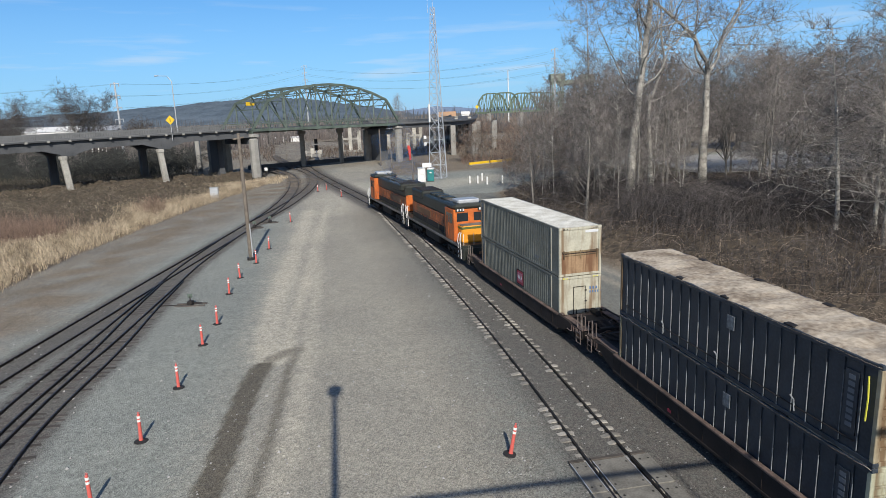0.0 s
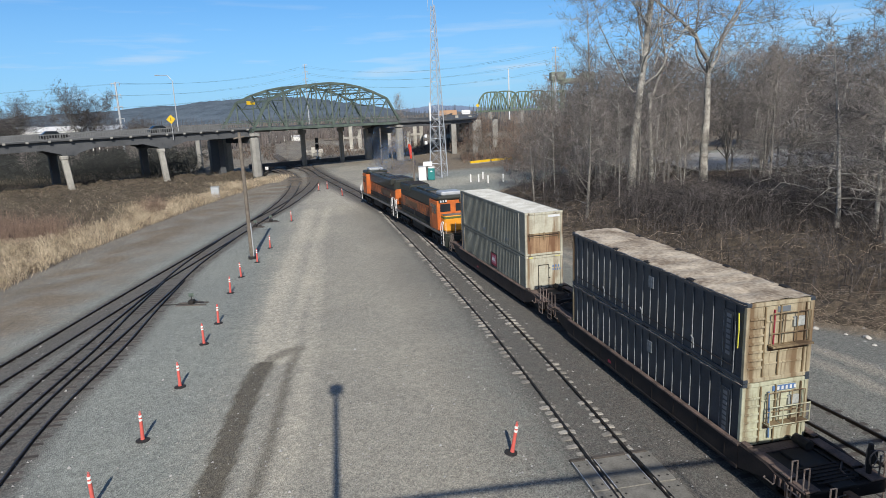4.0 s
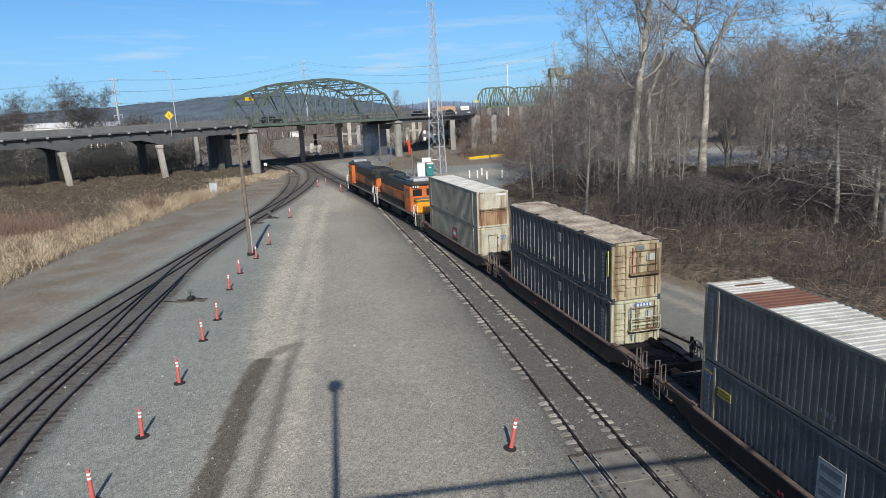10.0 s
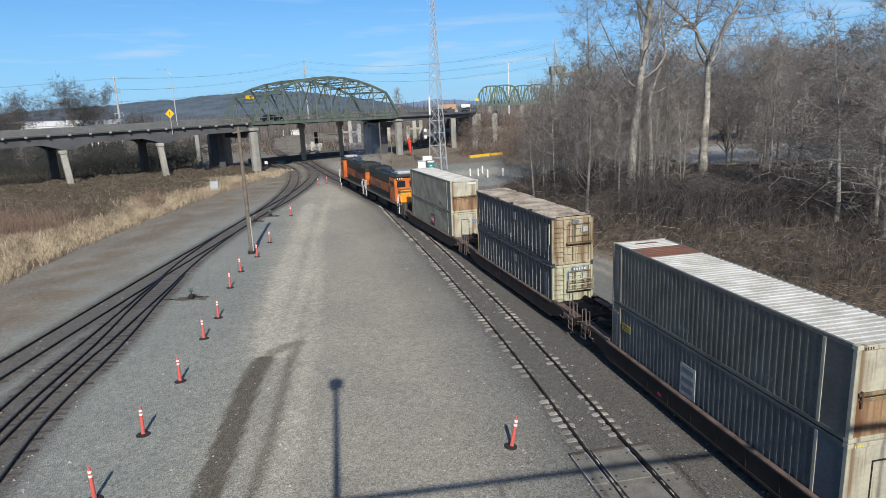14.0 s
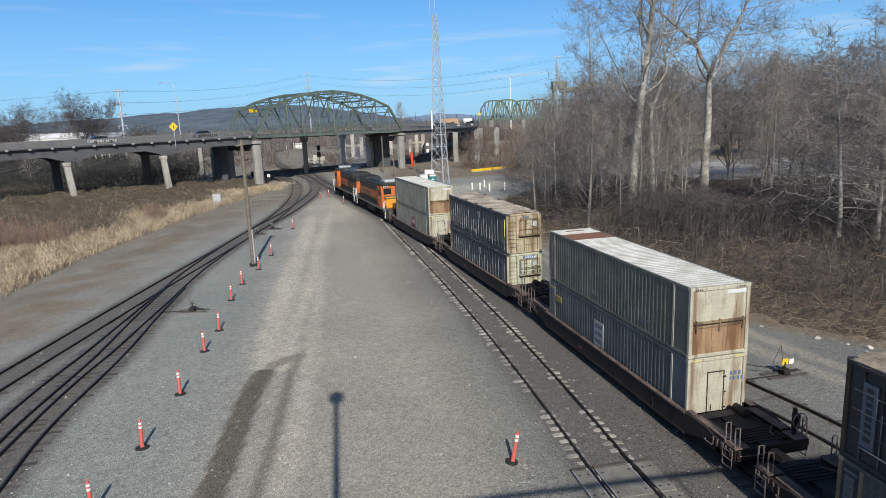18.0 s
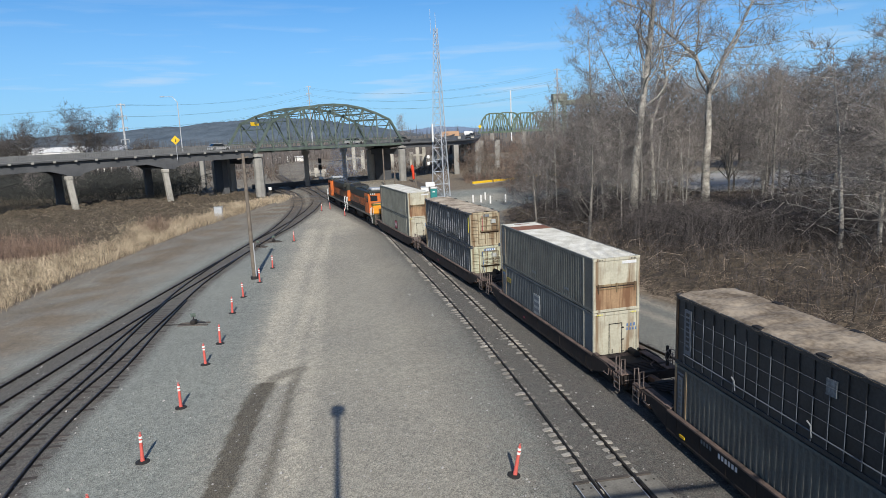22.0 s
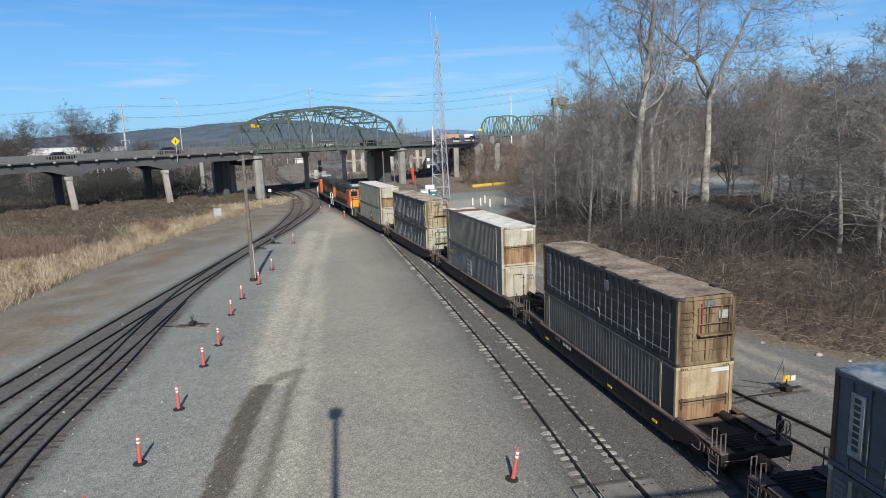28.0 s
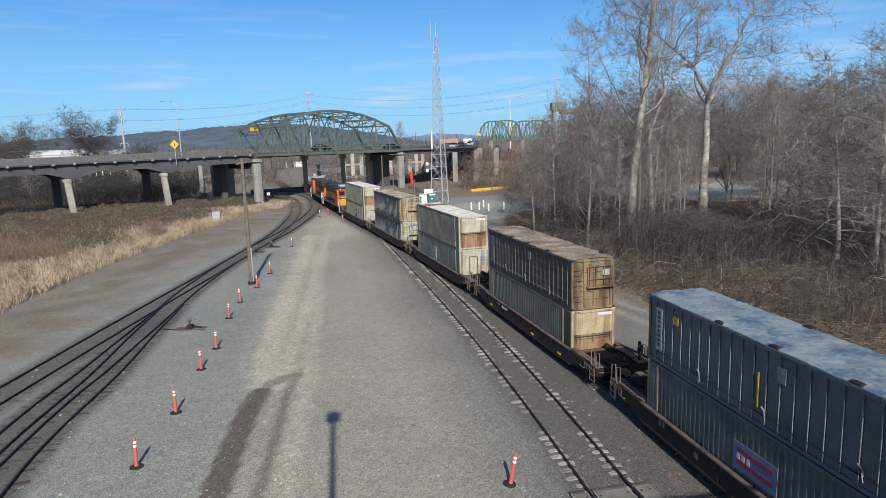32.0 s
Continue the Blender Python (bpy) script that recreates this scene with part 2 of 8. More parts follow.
    cob = n.new("ShaderNodeTexVoronoi")
    cob.inputs["Scale"].default_value = 6.5
    l.new(tc.outputs["Object"], cob.inputs["Vector"])
    out = blend(0.3, out, ramp(cob.outputs["Color"], 0.05, 0.95, (0.66, 0.66, 0.67), (1.34, 1.34, 1.32)), "MULTIPLY")
    big = ramp(patch, 0.3, 0.7, (0.88, 0.88, 0.89), (1.08, 1.07, 1.05))
    out = blend(1.0, out, big, "MULTIPLY")
    l.new(out, b.inputs["Base Color"])
    bp = n.new("ShaderNodeBump")
    bp.inputs["Strength"].default_value, bp.inputs["Distance"].default_value = 0.45, 0.04
    l.new(stone.outputs["Distance"], bp.inputs["Height"])
    l.new(bp.outputs[0], b.inputs["Normal"])
    return m


# ---- mesh helpers ----


class Mesh:
    """Collects boxes, tubes and faces, and becomes one mesh."""

    def __init__(self):
        self.v, self.f = [], []

    def add(self, verts, faces):
        o = len(self.v)
        self.v += [tuple(p) for p in verts]
        self.f += [tuple(i + o for i in q) for q in faces]
        return self

    def box(self, lo, hi, m=None, c=0.0):
        """A box from corner to corner, its upright and level edges cut by c."""
        (x0, y0, z0), (x1, y1, z1) = lo, hi
        if c:
            ring = [(x0 + c, y0), (x1 - c, y0), (x1, y0 + c), (x1, y1 - c), (x1 - c, y1), (x0 + c, y1), (x0, y1 - c), (x0, y0 + c)]
            mx, my = (x0 + x1) / 2, (y0 + y1) / 2
            def inset(p):
                return (p[0] + math.copysign(c, mx - p[0]) * 0.7, p[1] + math.copysign(c, my - p[1]) * 0.7)
            vs = [(*inset(p), z0) for p in ring] + [(*p, z0 + c) for p in ring] + [(*p, z1 - c) for p in ring] + [(*inset(p), z1) for p in ring]
            fs = [tuple(range(7, -1, -1)), tuple(range(24, 32))]
            fs += [(k * 8 + i, k * 8 + (i + 1) % 8, k * 8 + 8 + (i + 1) % 8, k * 8 + 8 + i) for k in range(3) for i in range(8)]
        else:
            vs = [(x, y, z) for z in (z0, z1) for y in (y0, y1) for x in (x0, x1)]
            fs = [(0, 2, 3, 1), (4, 5, 7, 6), (0, 1, 5, 4), (2, 6, 7, 3), (0, 4, 6, 2), (1, 3, 7, 5)]
        if m is not None:
            vs = [m @ Vector(p) for p in vs]
        return self.add(vs, fs)

    def tube(self, pts, radii, n=6, cap=True):
        pts = [Vector(p) for p in pts]
        radii = radii if hasattr(radii, "__len__") else [radii] * len(pts)
        vs, fs = [], []
        for i, p in enumerate(pts):
            d = (pts[min(i + 1, len(pts) - 1)] - pts[max(i - 1, 0)]).normalized()
            a = d.orthogonal().normalized() if i == 0 else (a - d * a.dot(d)).normalized()
            b = d.cross(a)
            vs += [p + (a * math.cos(k * math.tau / n) + b * math.sin(k * math.tau / n)) * radii[i] for k in range(n)]
        for i in range(len(pts) - 1):
            fs += [(i * n + k, i * n + (k + 1) % n, (i + 1) * n + (k + 1) % n, (i + 1) * n + k) for k in range(n)]
        if cap:
            fs += [tuple(range(n - 1, -1, -1)), tuple(range((len(pts) - 1) * n, len(pts) * n))]
        return self.add(vs, fs)

    def beam(self, a, b, w, h):
        """A square bar from a to b, w wide and h high."""
        a, b = Vector(a), Vector(b)
        d = (b - a).normalized()
        side = d.cross(Vector((0, 0, 1)))
        side = side.normalized() if side.length > 1e-4 else Vector((1, 0, 0))
        up = side.cross(d)
        vs = [p + side * (w / 2 * i) + up * (h / 2 * j) for p in (a, b) for i, j in ((-1, -1), (1, -1), (1, 1), (-1, 1))]
        return self.add(vs, [(3, 2, 1, 0), (4, 5, 6, 7), (0, 1, 5, 4), (1, 2, 6, 5), (2, 3, 7, 6), (3, 0, 4, 7)])

    def sweep(self, profile, path):
        """A closed profile of (side, up) carried along a list of (point, side vector)."""
        n = len(profile)
        vs = [p + s * a + Vector((0, 0, b)) for p, s in path for a, b in profile]
        fs = [(i * n + k, i * n + (k + 1) % n, (i + 1) * n + (k + 1) % n, (i + 1) * n + k) for i in range(len(path) - 1) for k in range(n)]
        fs += [tuple(range(n - 1, -1, -1)), tuple(range((len(path) - 1) * n, len(path) * n))]
        return self.add(vs, fs)

    def data(self, name, material, smooth=False):
        me = bpy.data.meshes.new(name)
        me.from_pydata(self.v, [], self.f)
        me.materials.append(material)
        if smooth:
            me.shade_smooth()
        me.update()
        return me


def part(name, mesh, material, parent=None, label="", at=None, smooth=False):
    me = mesh if isinstance(mesh, bpy.types.Mesh) else mesh.data(name, material, smooth)
    ob = new(name, me)
    ob.parent = parent
    if at is not None:
        ob.matrix_basis = at
    return tagged(ob, label)


def thing(name, label, category, group="", kind="", at=None):
    ob = tagged(new(name), label, category, group, kind)
    if at is not None:
        ob.matrix_basis = at
    return ob


def setting(name, mesh, material, label, at=None):
    ob = part(name, mesh, material, None, label, at)
    return tagged(ob, kind="structure")


# ---- lines of the plan: rail head at z = 0 ----
GROUND = -0.13
C3, C2, C1, C0 = 7.2574e-06, -2.20702e-03, -0.118585, 14.7763


def right_x(y):
    """The line along which the right-hand container edges run."""
    if y < 12:
        return right_x(12) + (y - 12) * (C1 + 24 * C2 + 432 * C3)
    return ((C3 * y + C2) * y + C1) * y + C0


def smooth_line(pts, step=1.0):
    """A dense, smooth line through plan points (Catmull-Rom)."""
    P = [Vector((*p, 0)) for p in pts]
    P = [P[0] * 2 - P[1]] + P + [P[-1] * 2 - P[-2]]
    out = []
    for i in range(1, len(P) - 2):
        n = max(2, int((P[i + 1] - P[i]).length / step))
        for k in range(n):
            t = k / n
            out.append(0.5 * (2 * P[i] + (P[i + 1] - P[i - 1]) * t + (2 * P[i - 1] - 5 * P[i] + 4 * P[i + 1] - P[i + 2]) * t * t + (3 * P[i] - P[i - 1] - 3 * P[i + 1] + P[i + 2]) * t ** 3))
    return out + [P[-2]]


def offset_side(line):
    """The line's points, each with the level unit vector to its right."""
    out = []
    for i, p in enumerate(line):
        d = (line[min(i + 1, len(line) - 1)] - line[max(i - 1, 0)]).normalized()
        out.append((p, Vector((d.y, -d.x, 0))))
    return out


TRAIN = []
for i in range(0, 300):
    yy = -90 + i * 1.0
    TRAIN.append(Vector((right_x(yy), yy, 0)))
TRAIN = [p - s * 1.22 for p, s in offset_side(TRAIN)]
ARC = [0.0]
for a_, b_ in zip(TRAIN, TRAIN[1:]):
    ARC.append(ARC[-1] + (b_ - a_).length)
ARC = np.array(ARC) - np.interp(0, [p.y for p in TRAIN], ARC)
TX, TY = np.array([p.x for p in TRAIN]), np.array([p.y for p in TRAIN])


def on_train_line(s):
    return Vector((np.interp(s, ARC, TX), np.interp(s, ARC, TY), 0))


LINES = {
    "siding": smooth_line([(12.5, -60), (8.2, 0), (7.0, 10), (5.47, 20.2), (4.39, 27), (3.15, 34), (1.78, 41), (0.32, 48), (-1.2, 55), (-2.76, 62), (-4.33, 69), (-5.86, 76), (-7.33, 83), (-8.2, 87)]),
    "train": [p for p in TRAIN if p.y < 205],
    "west": smooth_line([(-22.2, -40), (-22.2, 33), (-22.15, 48), (-22.0, 60), (-21.9, 75), (-22.3, 88), (-24.1, 105), (-26.6, 119), (-29.6, 131.5), (-33.6, 143), (-40.5, 158), (-50, 176)]),
    "west_turnout": smooth_line([(-14.2, 0), (-18.35, 25), (-19.3, 34.5), (-20.3, 44), (-21.4, 54), (-21.9, 66)]),
    "near_turnout": smooth_line([(-12.0, 0), (-15.6, 17), (-17.3, 24.5), (-18.3, 33), (-19.6, 41), (-20.6, 48)]),
    "middle": smooth_line([(-21.9, 75), (-21.4, 88), (-21.6, 100), (-22.0, 108), (-23.3, 120), (-27.2, 138), (-33.5, 155), (-38.5, 168), (-62, 241), (-67, 272), (-62, 300), (-40, 330)]),
}
LINES["spur"] = [p + s * float(np.interp(p.y, [0, 10, 20.5, 22.5, 26.2, 28.4, 35, 42, 50, 60], [4.8, 4.6, 4.16, 3.98, 3.40, 3.12, 2.3, 1.5, 0.75, 0.1])) for p, s in offset_side([q for q in TRAIN if -40 < q.y < 60])]


def dist_to(line, x, y):
    """Distances of arrays of plan points from a line."""
    best = np.full(x.shape, 1e9)
    for a, b in zip(line[:-1:2], line[2::2]):
        dx, dy = b.x - a.x, b.y - a.y
        t = np.clip(((x - a.x) * dx + (y - a.y) * dy) / (dx * dx + dy * dy), 0, 1)
        best = np.minimum(best, np.hypot(x - a.x - t * dx, y - a.y - t * dy))
    return best

# ---- ground: one sheet out to the horizon ----


def ground_height(x, y):
    """The lie of the land: a low bank along the woods, a ditch in the reeds, ground falling away towards the river flats."""
    z = np.full(np.shape(x), GROUND)
    edge = bank_edge(y)
    z = z + 1.2 * np.clip((x - edge) / 9, 0, 1) ** 1.3 * np.clip((y - 5) / 15, 0, 1) * np.clip((120 - y) / 50, 0, 1)
    z = z - 0.7 * np.clip((-33.5 - x) / 5, 0, 1) * np.clip((y + 10) / 30, 0, 1)
    z = z + 0.9 * np.clip((-44 - x) / 12, 0, 1) * np.clip((y - 70) / 30, 0, 1)
    return z


def bank_edge(y):
    """Where the service road beside the train ends and the brush begins."""
    return np.interp(y, [-50, 0, 20, 30, 34, 45, 53, 58, 75, 95, 120, 200, 400], [32, 29, 25.5, 21.6, 17.6, 13.4, 10.8, 9.6, 7.2, 8.5, 24, 40, 60])


def steps(marks):
    out = []
    for (a, b, d) in marks:
        out += list(np.arange(a, b, d))
    return np.array(out + [marks[-1][1]])


gx = steps([(-3500, -600, 580), (-600, -120, 60), (-120, -44, 4), (-44, -12, 0.4), (-12, -5, 0.2), (-5, 30, 0.4), (30, 120, 3), (120, 600, 60), (600, 3500, 580)])
gy = steps([(-900, -60, 120), (-60, 12, 6), (12, 16, 0.4), (16, 36, 0.2), (36, 60, 0.4), (60, 140, 0.8), (140, 320, 4), (320, 900, 60), (900, 4500, 600)])
GX, GY = np.meshgrid(gx, gy)
px_, py_ = GX.ravel(), GY.ravel()
gz = ground_height(px_, py_)
near = (px_ > -44) & (px_ < 30) & (py_ > 12) & (py_ < 140)
wob = np.array([noise.noise(Vector((a * 0.35, b * 0.35, 0))) for a, b in zip(px_, py_)])
gz = gz + np.where(near, wob * 0.022, 0)
nx = len(gx)
quads = [(j * nx + i, j * nx + i + 1, (j + 1) * nx + i + 1, (j + 1) * nx + i) for j in range(len(gy) - 1) for i in range(nx - 1)]
gm = bpy.data.meshes.new("ground")
gm.from_pydata(list(zip(px_.tolist(), py_.tolist(), gz.tolist())), [], quads)
gm.materials.append(ground_material())
gm.shade_smooth()


def fade(d, a, b):
    """1 nearer than a, 0 beyond b."""
    return np.clip((b - d) / (b - a), 0, 1)


def lane(pts, a, b):
    return fade(dist_to(smooth_line(pts), px_, py_), a, b)


rough = wob * 0.5
zones = {}
d_all = np.minimum.reduce([dist_to(LINES[k], px_, py_) for k in ("west", "west_turnout", "near_turnout", "middle")])
between = (np.interp(py_, TY, TX) + 3.0 > px_) & (px_ > np.interp(py_, [p.y for p in LINES["siding"]], [p.x for p in LINES["siding"]]) + 0.3) & (py_ < 85) & (py_ > 0)
zones["ballast"] = np.maximum.reduce([0.9 * fade(d_all, 1.15, 1.7), 0.85 * fade(dist_to(LINES["siding"], px_, py_), 1.1, 2.4), 0.45 * fade(dist_to(LINES["siding"], px_, py_), 1.6, 5.5), fade(dist_to(LINES["train"], px_, py_), 1.6, 3.0), 0.7 * fade(dist_to(LINES["spur"], px_, py_), 1.0, 2.2), np.where(between, 0.9, 0)])
zones["ballast"] = np.maximum(zones["ballast"], 0.42 * (px_ > np.interp(py_, TY, TX) + 2.0) * (px_ < bank_edge(py_)) * (py_ < 95))
zones["warm"] = fade(np.abs(px_ - np.interp(py_, [0, 20, 40, 60, 90, 110], [-2.5, -3.0, -5.5, -9.5, -15, -18])), 3.5, 7.5) * fade(-py_, 0, 20) * (1 - 0.2 * rough)
zones["dust"] = np.maximum.reduce([
    0.85 * lane([(-8.9, 31.0), (-9.8, 34), (-11.3, 42.5), (-12.9, 54), (-14.2, 64), (-17.2, 84)], 0.45, 1.25),
    0.75 * lane([(-8.2, 31), (-9.0, 36), (-10.5, 50), (-12.4, 63), (-14.0, 77), (-16, 95)], 0.2, 0.75),
    0.5 * lane([(-5.3, 12), (-5.8, 20), (-6.4, 26), (-6.9, 30), (-7.8, 36), (-9.6, 48), (-11.6, 60), (-14, 78), (-15, 92)], 0.15, 0.7), 0.25 * lane([(-9.6, 34), (-12.2, 50), (-14.4, 66), (-16, 84)], 1.0, 2.6),
    0.95 * lane([(24, 5), (19.6, 24), (17.4, 30.2), (16.9, 32), (16.2, 33.6), (15.6, 37.6), (12.4, 46), (7.2, 62), (3, 76)], 0.2, 0.6), 0.85 * lane([(21.6, 5), (18.0, 24), (15.8, 30.1), (15.3, 31.6), (14.3, 35.7), (10.8, 46), (5.6, 62)], 0.2, 0.6),
    0.55 * fade(np.hypot((px_ + 13) / 7, (py_ - 98) / 22), 0.5, 1.0), 0.5 * lane([(-14, 96), (-8, 100), (4, 112), (30, 135)], 2.0, 7.0)])
zones["damp"] = np.maximum.reduce([lane([(-7.7, 10), (-8.05, 19), (-8.75, 25), (-9.15, 29), (-9.0, 31.4)], 0.46, 0.58), 0.62 * lane([(-6.2, 12), (-6.6, 20), (-7.25, 26), (-7.75, 30), (-7.85, 32.4)], 0.14, 0.30), 0.6 * lane([(-8.9, 31.2), (-8.4, 31.9), (-7.9, 32.3)], 0.3, 0.6)])
zones["soil"] = np.maximum.reduce([0.85 * fade(np.abs(px_ - 2.6 - np.interp(py_, [0, 45, 60, 75, 90, 97, 119, 300], [-32, -31.4, -33.6, -33.6, -33.2, -32, -30, -28])), 1.2, 6.4) * (py_ > 20) * (py_ < 130) * np.clip(0.85 + 1.3 * wob, 0, 1.2), 0.6 * np.clip((py_ - 150) / 12, 0, 1) * fade(py_, 300, 330) * np.clip(0.8 + wob, 0, 1.2), 0.95 * np.clip((py_ - 127 - 0.35 * px_) / 7, 0, 1) * np.clip((px_ + 15) / 5, 0, 1) * fade(py_, 250, 280), 0.6 * fade(np.abs(px_ - np.interp(py_, [0, 45, 60, 75, 90, 97, 119, 300], [-32, -31.4, -33.6, -33.6, -33.2, -32, -30, -28])), 0.2, 1.8), fade(px_ - np.interp(py_, [0, 45, 60, 75, 90, 97, 119, 300], [-33, -32.4, -34.6, -34.6, -34.2, -33, -31, -29]), -1.5, 0.6) * (py_ > -20) * fade(py_, 138, 146), fade(-(px_ - bank_edge(py_)), -0.6, 0.6) * (py_ < 132), fade(-py_, -330, -280)])
zones["shoulder"] = np.maximum.reduce([fade(px_, -25.5, -24) * fade(-py_, -75, -45), 0.75 * fade(px_, -25.5, -24) * (py_ < 75), fade(np.abs(px_ + 28), 3, 5) * fade(-py_, -80, -60)])
for key, val in zones.items():
    at_ = gm.attributes.new(key, "FLOAT", "POINT")
    at_.data.foreach_set("value", np.ascontiguousarray(val, dtype=np.float32))
ground = setting("ground", gm, None, "grey gravel rail yard with dusty wheel tracks and soil")

# ---- tracks: rails, ties and the crossing panel ----
RAIL = [(-0.07, -0.17), (0.07, -0.17), (0.07, -0.155), (0.012, -0.13), (0.012, -0.04), (0.036, -0.03), (0.036, 0.0), (-0.036, 0.0), (-0.036, -0.03), (-0.012, -0.04), (-0.012, -0.13), (-0.07, -0.155)]


def tie_shape(top, covers):
    """A tie that the ballast hides here and there: its top dips under the stones over the covered stretches."""
    xs_ = (-1.3, -0.98, -0.66, -0.34, 0.0, 0.34, 0.66, 0.98, 1.3)
    up_ = [top - 0.1 * c for c in covers]
    vs = [(x, y, z) for x, t in zip(xs_, up_) for y, z in ((-0.12, -0.3), (-0.12, t - 0.012), (-0.10, t), (0.10, t), (0.12, t - 0.012), (0.12, -0.3))]
    fs = [(i * 6 + k, (i + 1) * 6 + k, (i + 1) * 6 + (k + 1) % 6, i * 6 + (k + 1) % 6) for i in range(8) for k in range(6)]
    return Mesh().add(vs, fs + [(0, 1, 2, 3, 4, 5), (53, 52, 51, 50, 49, 48)])


tie_meshes = [tie_shape(-0.074, c).data("tie", M["tie"]) for c in (
    (1, 0, 0, 0.8, 1, 1, 0, 0, 0.9), (0.9, 0, 0.2, 1, 1, 0.8, 0, 0, 1), (1, 0.1, 0, 0.9, 1, 1, 0.3, 0, 1), (1, 0.4, 0, 0.7, 1, 1, 0.4, 0, 1), (0.7, 0, 0.2, 0.9, 1, 0.8, 0, 0.2, 1), (1, 0.7, 0.4, 1, 1, 0.9, 0.5, 0.2, 1))]
dark_tie_meshes = [tie_shape(-0.118, (0.1, 0, 0.1, 0.2, 0.2, 0.2, 0.1, 0, 0.1)).data("tie", M["darktie"])]


def build_track(key, label, y_near, y_far, tie_mesh, singly=True):
    line = [p for p in LINES[key]]
    path = offset_side(line)
    track = thing("track", label, "railway track", "tracks of the yard", "structure")
    for side in (-0.753, 0.753):
        sw = Mesh().sweep([(a + side, b) for a, b in RAIL], path)
        part("rail", sw, M["rail"], track)
        top = Mesh().sweep([(side - 0.026, 0.0005), (side + 0.026, 0.0005), (side + 0.026, 0.003), (side - 0.026, 0.003)], path)
        part("rail_head", top, M["railtop"], track, "worn steel running surface")
    run, last, rest = 0.0, -1.0, Mesh()
    rng = random.Random(hash(len(key)) % 97)
    for (p, s), (q, _) in zip(path, path[1:]):
        seg = (q - p).length
        d = (q - p).normalized()
        t = last + 0.53 - run
        while t < seg:
            c = p + d * t
            last = run + t
            m = Matrix.Translation(c + s * rng.uniform(-0.05, 0.05)) @ pose(0, 0, rng.uniform(-0.02, 0.006) - (0.03 if rng.random() < 0.12 else 0), rng.uniform(-1.5, 1.5), 0, math.degrees(math.atan2(s.y, s.x)) + rng.uniform(-2, 2))
            if singly and y_near < c.y < y_far:
                part("tie", rng.choice(tie_mesh), None, track, at=m)
            elif c.y > 5:
                rest.box((-1.3, -0.11, -0.30), (1.3, 0.11, -0.115), m)
            t = last + 0.53 - run
        run += seg
    tagged(part("far_tie", rest, M["darktie"], track), kind="stuff")
    return track


build_track("siding", "empty siding with pale ties flush in dark ballast", 14, 80, tie_meshes)
build_track("train", "curving main track that carries the container train", 14, 60, dark_tie_meshes)
build_track("west", "rusty track beside the dry reeds", 20, 80, dark_tie_meshes)
build_track("west_turnout", "turnout track that joins the western track", 16, 56, dark_tie_meshes)
build_track("near_turnout", "turnout track that splits off near the orange posts", 14, 40, dark_tie_meshes)
build_track("middle", "curving track that runs on beneath the viaduct", 0, 0, dark_tie_meshes, False)

P_BOLT = plain("dark_bolt_hole", (0.03, 0.028, 0.026), 0.7)
build_track("spur", "rusty spur that branches from the main track", 14, 40, dark_tie_meshes)

crossing = thing("crossing_panel", "worn concrete road crossing panels between the siding rails", "crossing panel", kind="structure")
cross_m = Matrix.Translation((5.45, 20.3, 0)) @ pose(0, 0, 0, 0, 0, 10.3)
for x0, x1 in ((-1.42, -0.84), (-0.62, 0.62), (0.84, 1.42)):
    for k in range(3):
        pb = Mesh().box((x0, -0.1 - 1.83 * (k + 1) + 0.02, -0.16), (x1, -0.1 - 1.83 * k - 0.02, -0.012), c=0.02)
        lift_ = cross_m @ Matrix.Translation((0, 0, random.uniform(-0.01, 0.008)))
        part("panel", pb, M["panel"], crossing, at=lift_)
        rim = Mesh()
        y0_, y1_ = -0.1 - 1.83 * (k + 1) + 0.02, -0.1 - 1.83 * k - 0.02
        for xa in (x0, x1 - 0.03):
            rim.box((xa, y0_, -0.02), (xa + 0.03, y1_, -0.007))
        part("panel_rim", rim, M["galv"] if k == 0 and x0 < 0.6 else M["panel"], crossing, "worn steel edge", at=lift_)
        for xa in (x0 + 0.14, x1 - 0.14):
            for ya in (y0_ + 0.3, y1_ - 0.3):
                part("lag_bolt", Mesh().tube([(xa, ya, -0.02), (xa, ya, -0.008)], 0.045, 8), P_BOLT, crossing, at=lift_)
for xa, xb in ((-1.4, -0.86), (-0.6, 0.62), (0.86, 1.4)):
    part("end_plank", Mesh().box((xa, 0.0, -0.17), (xb, 0.16, -0.05), c=0.02), M["darktie"], crossing, "weathered timber end plank", at=cross_m)

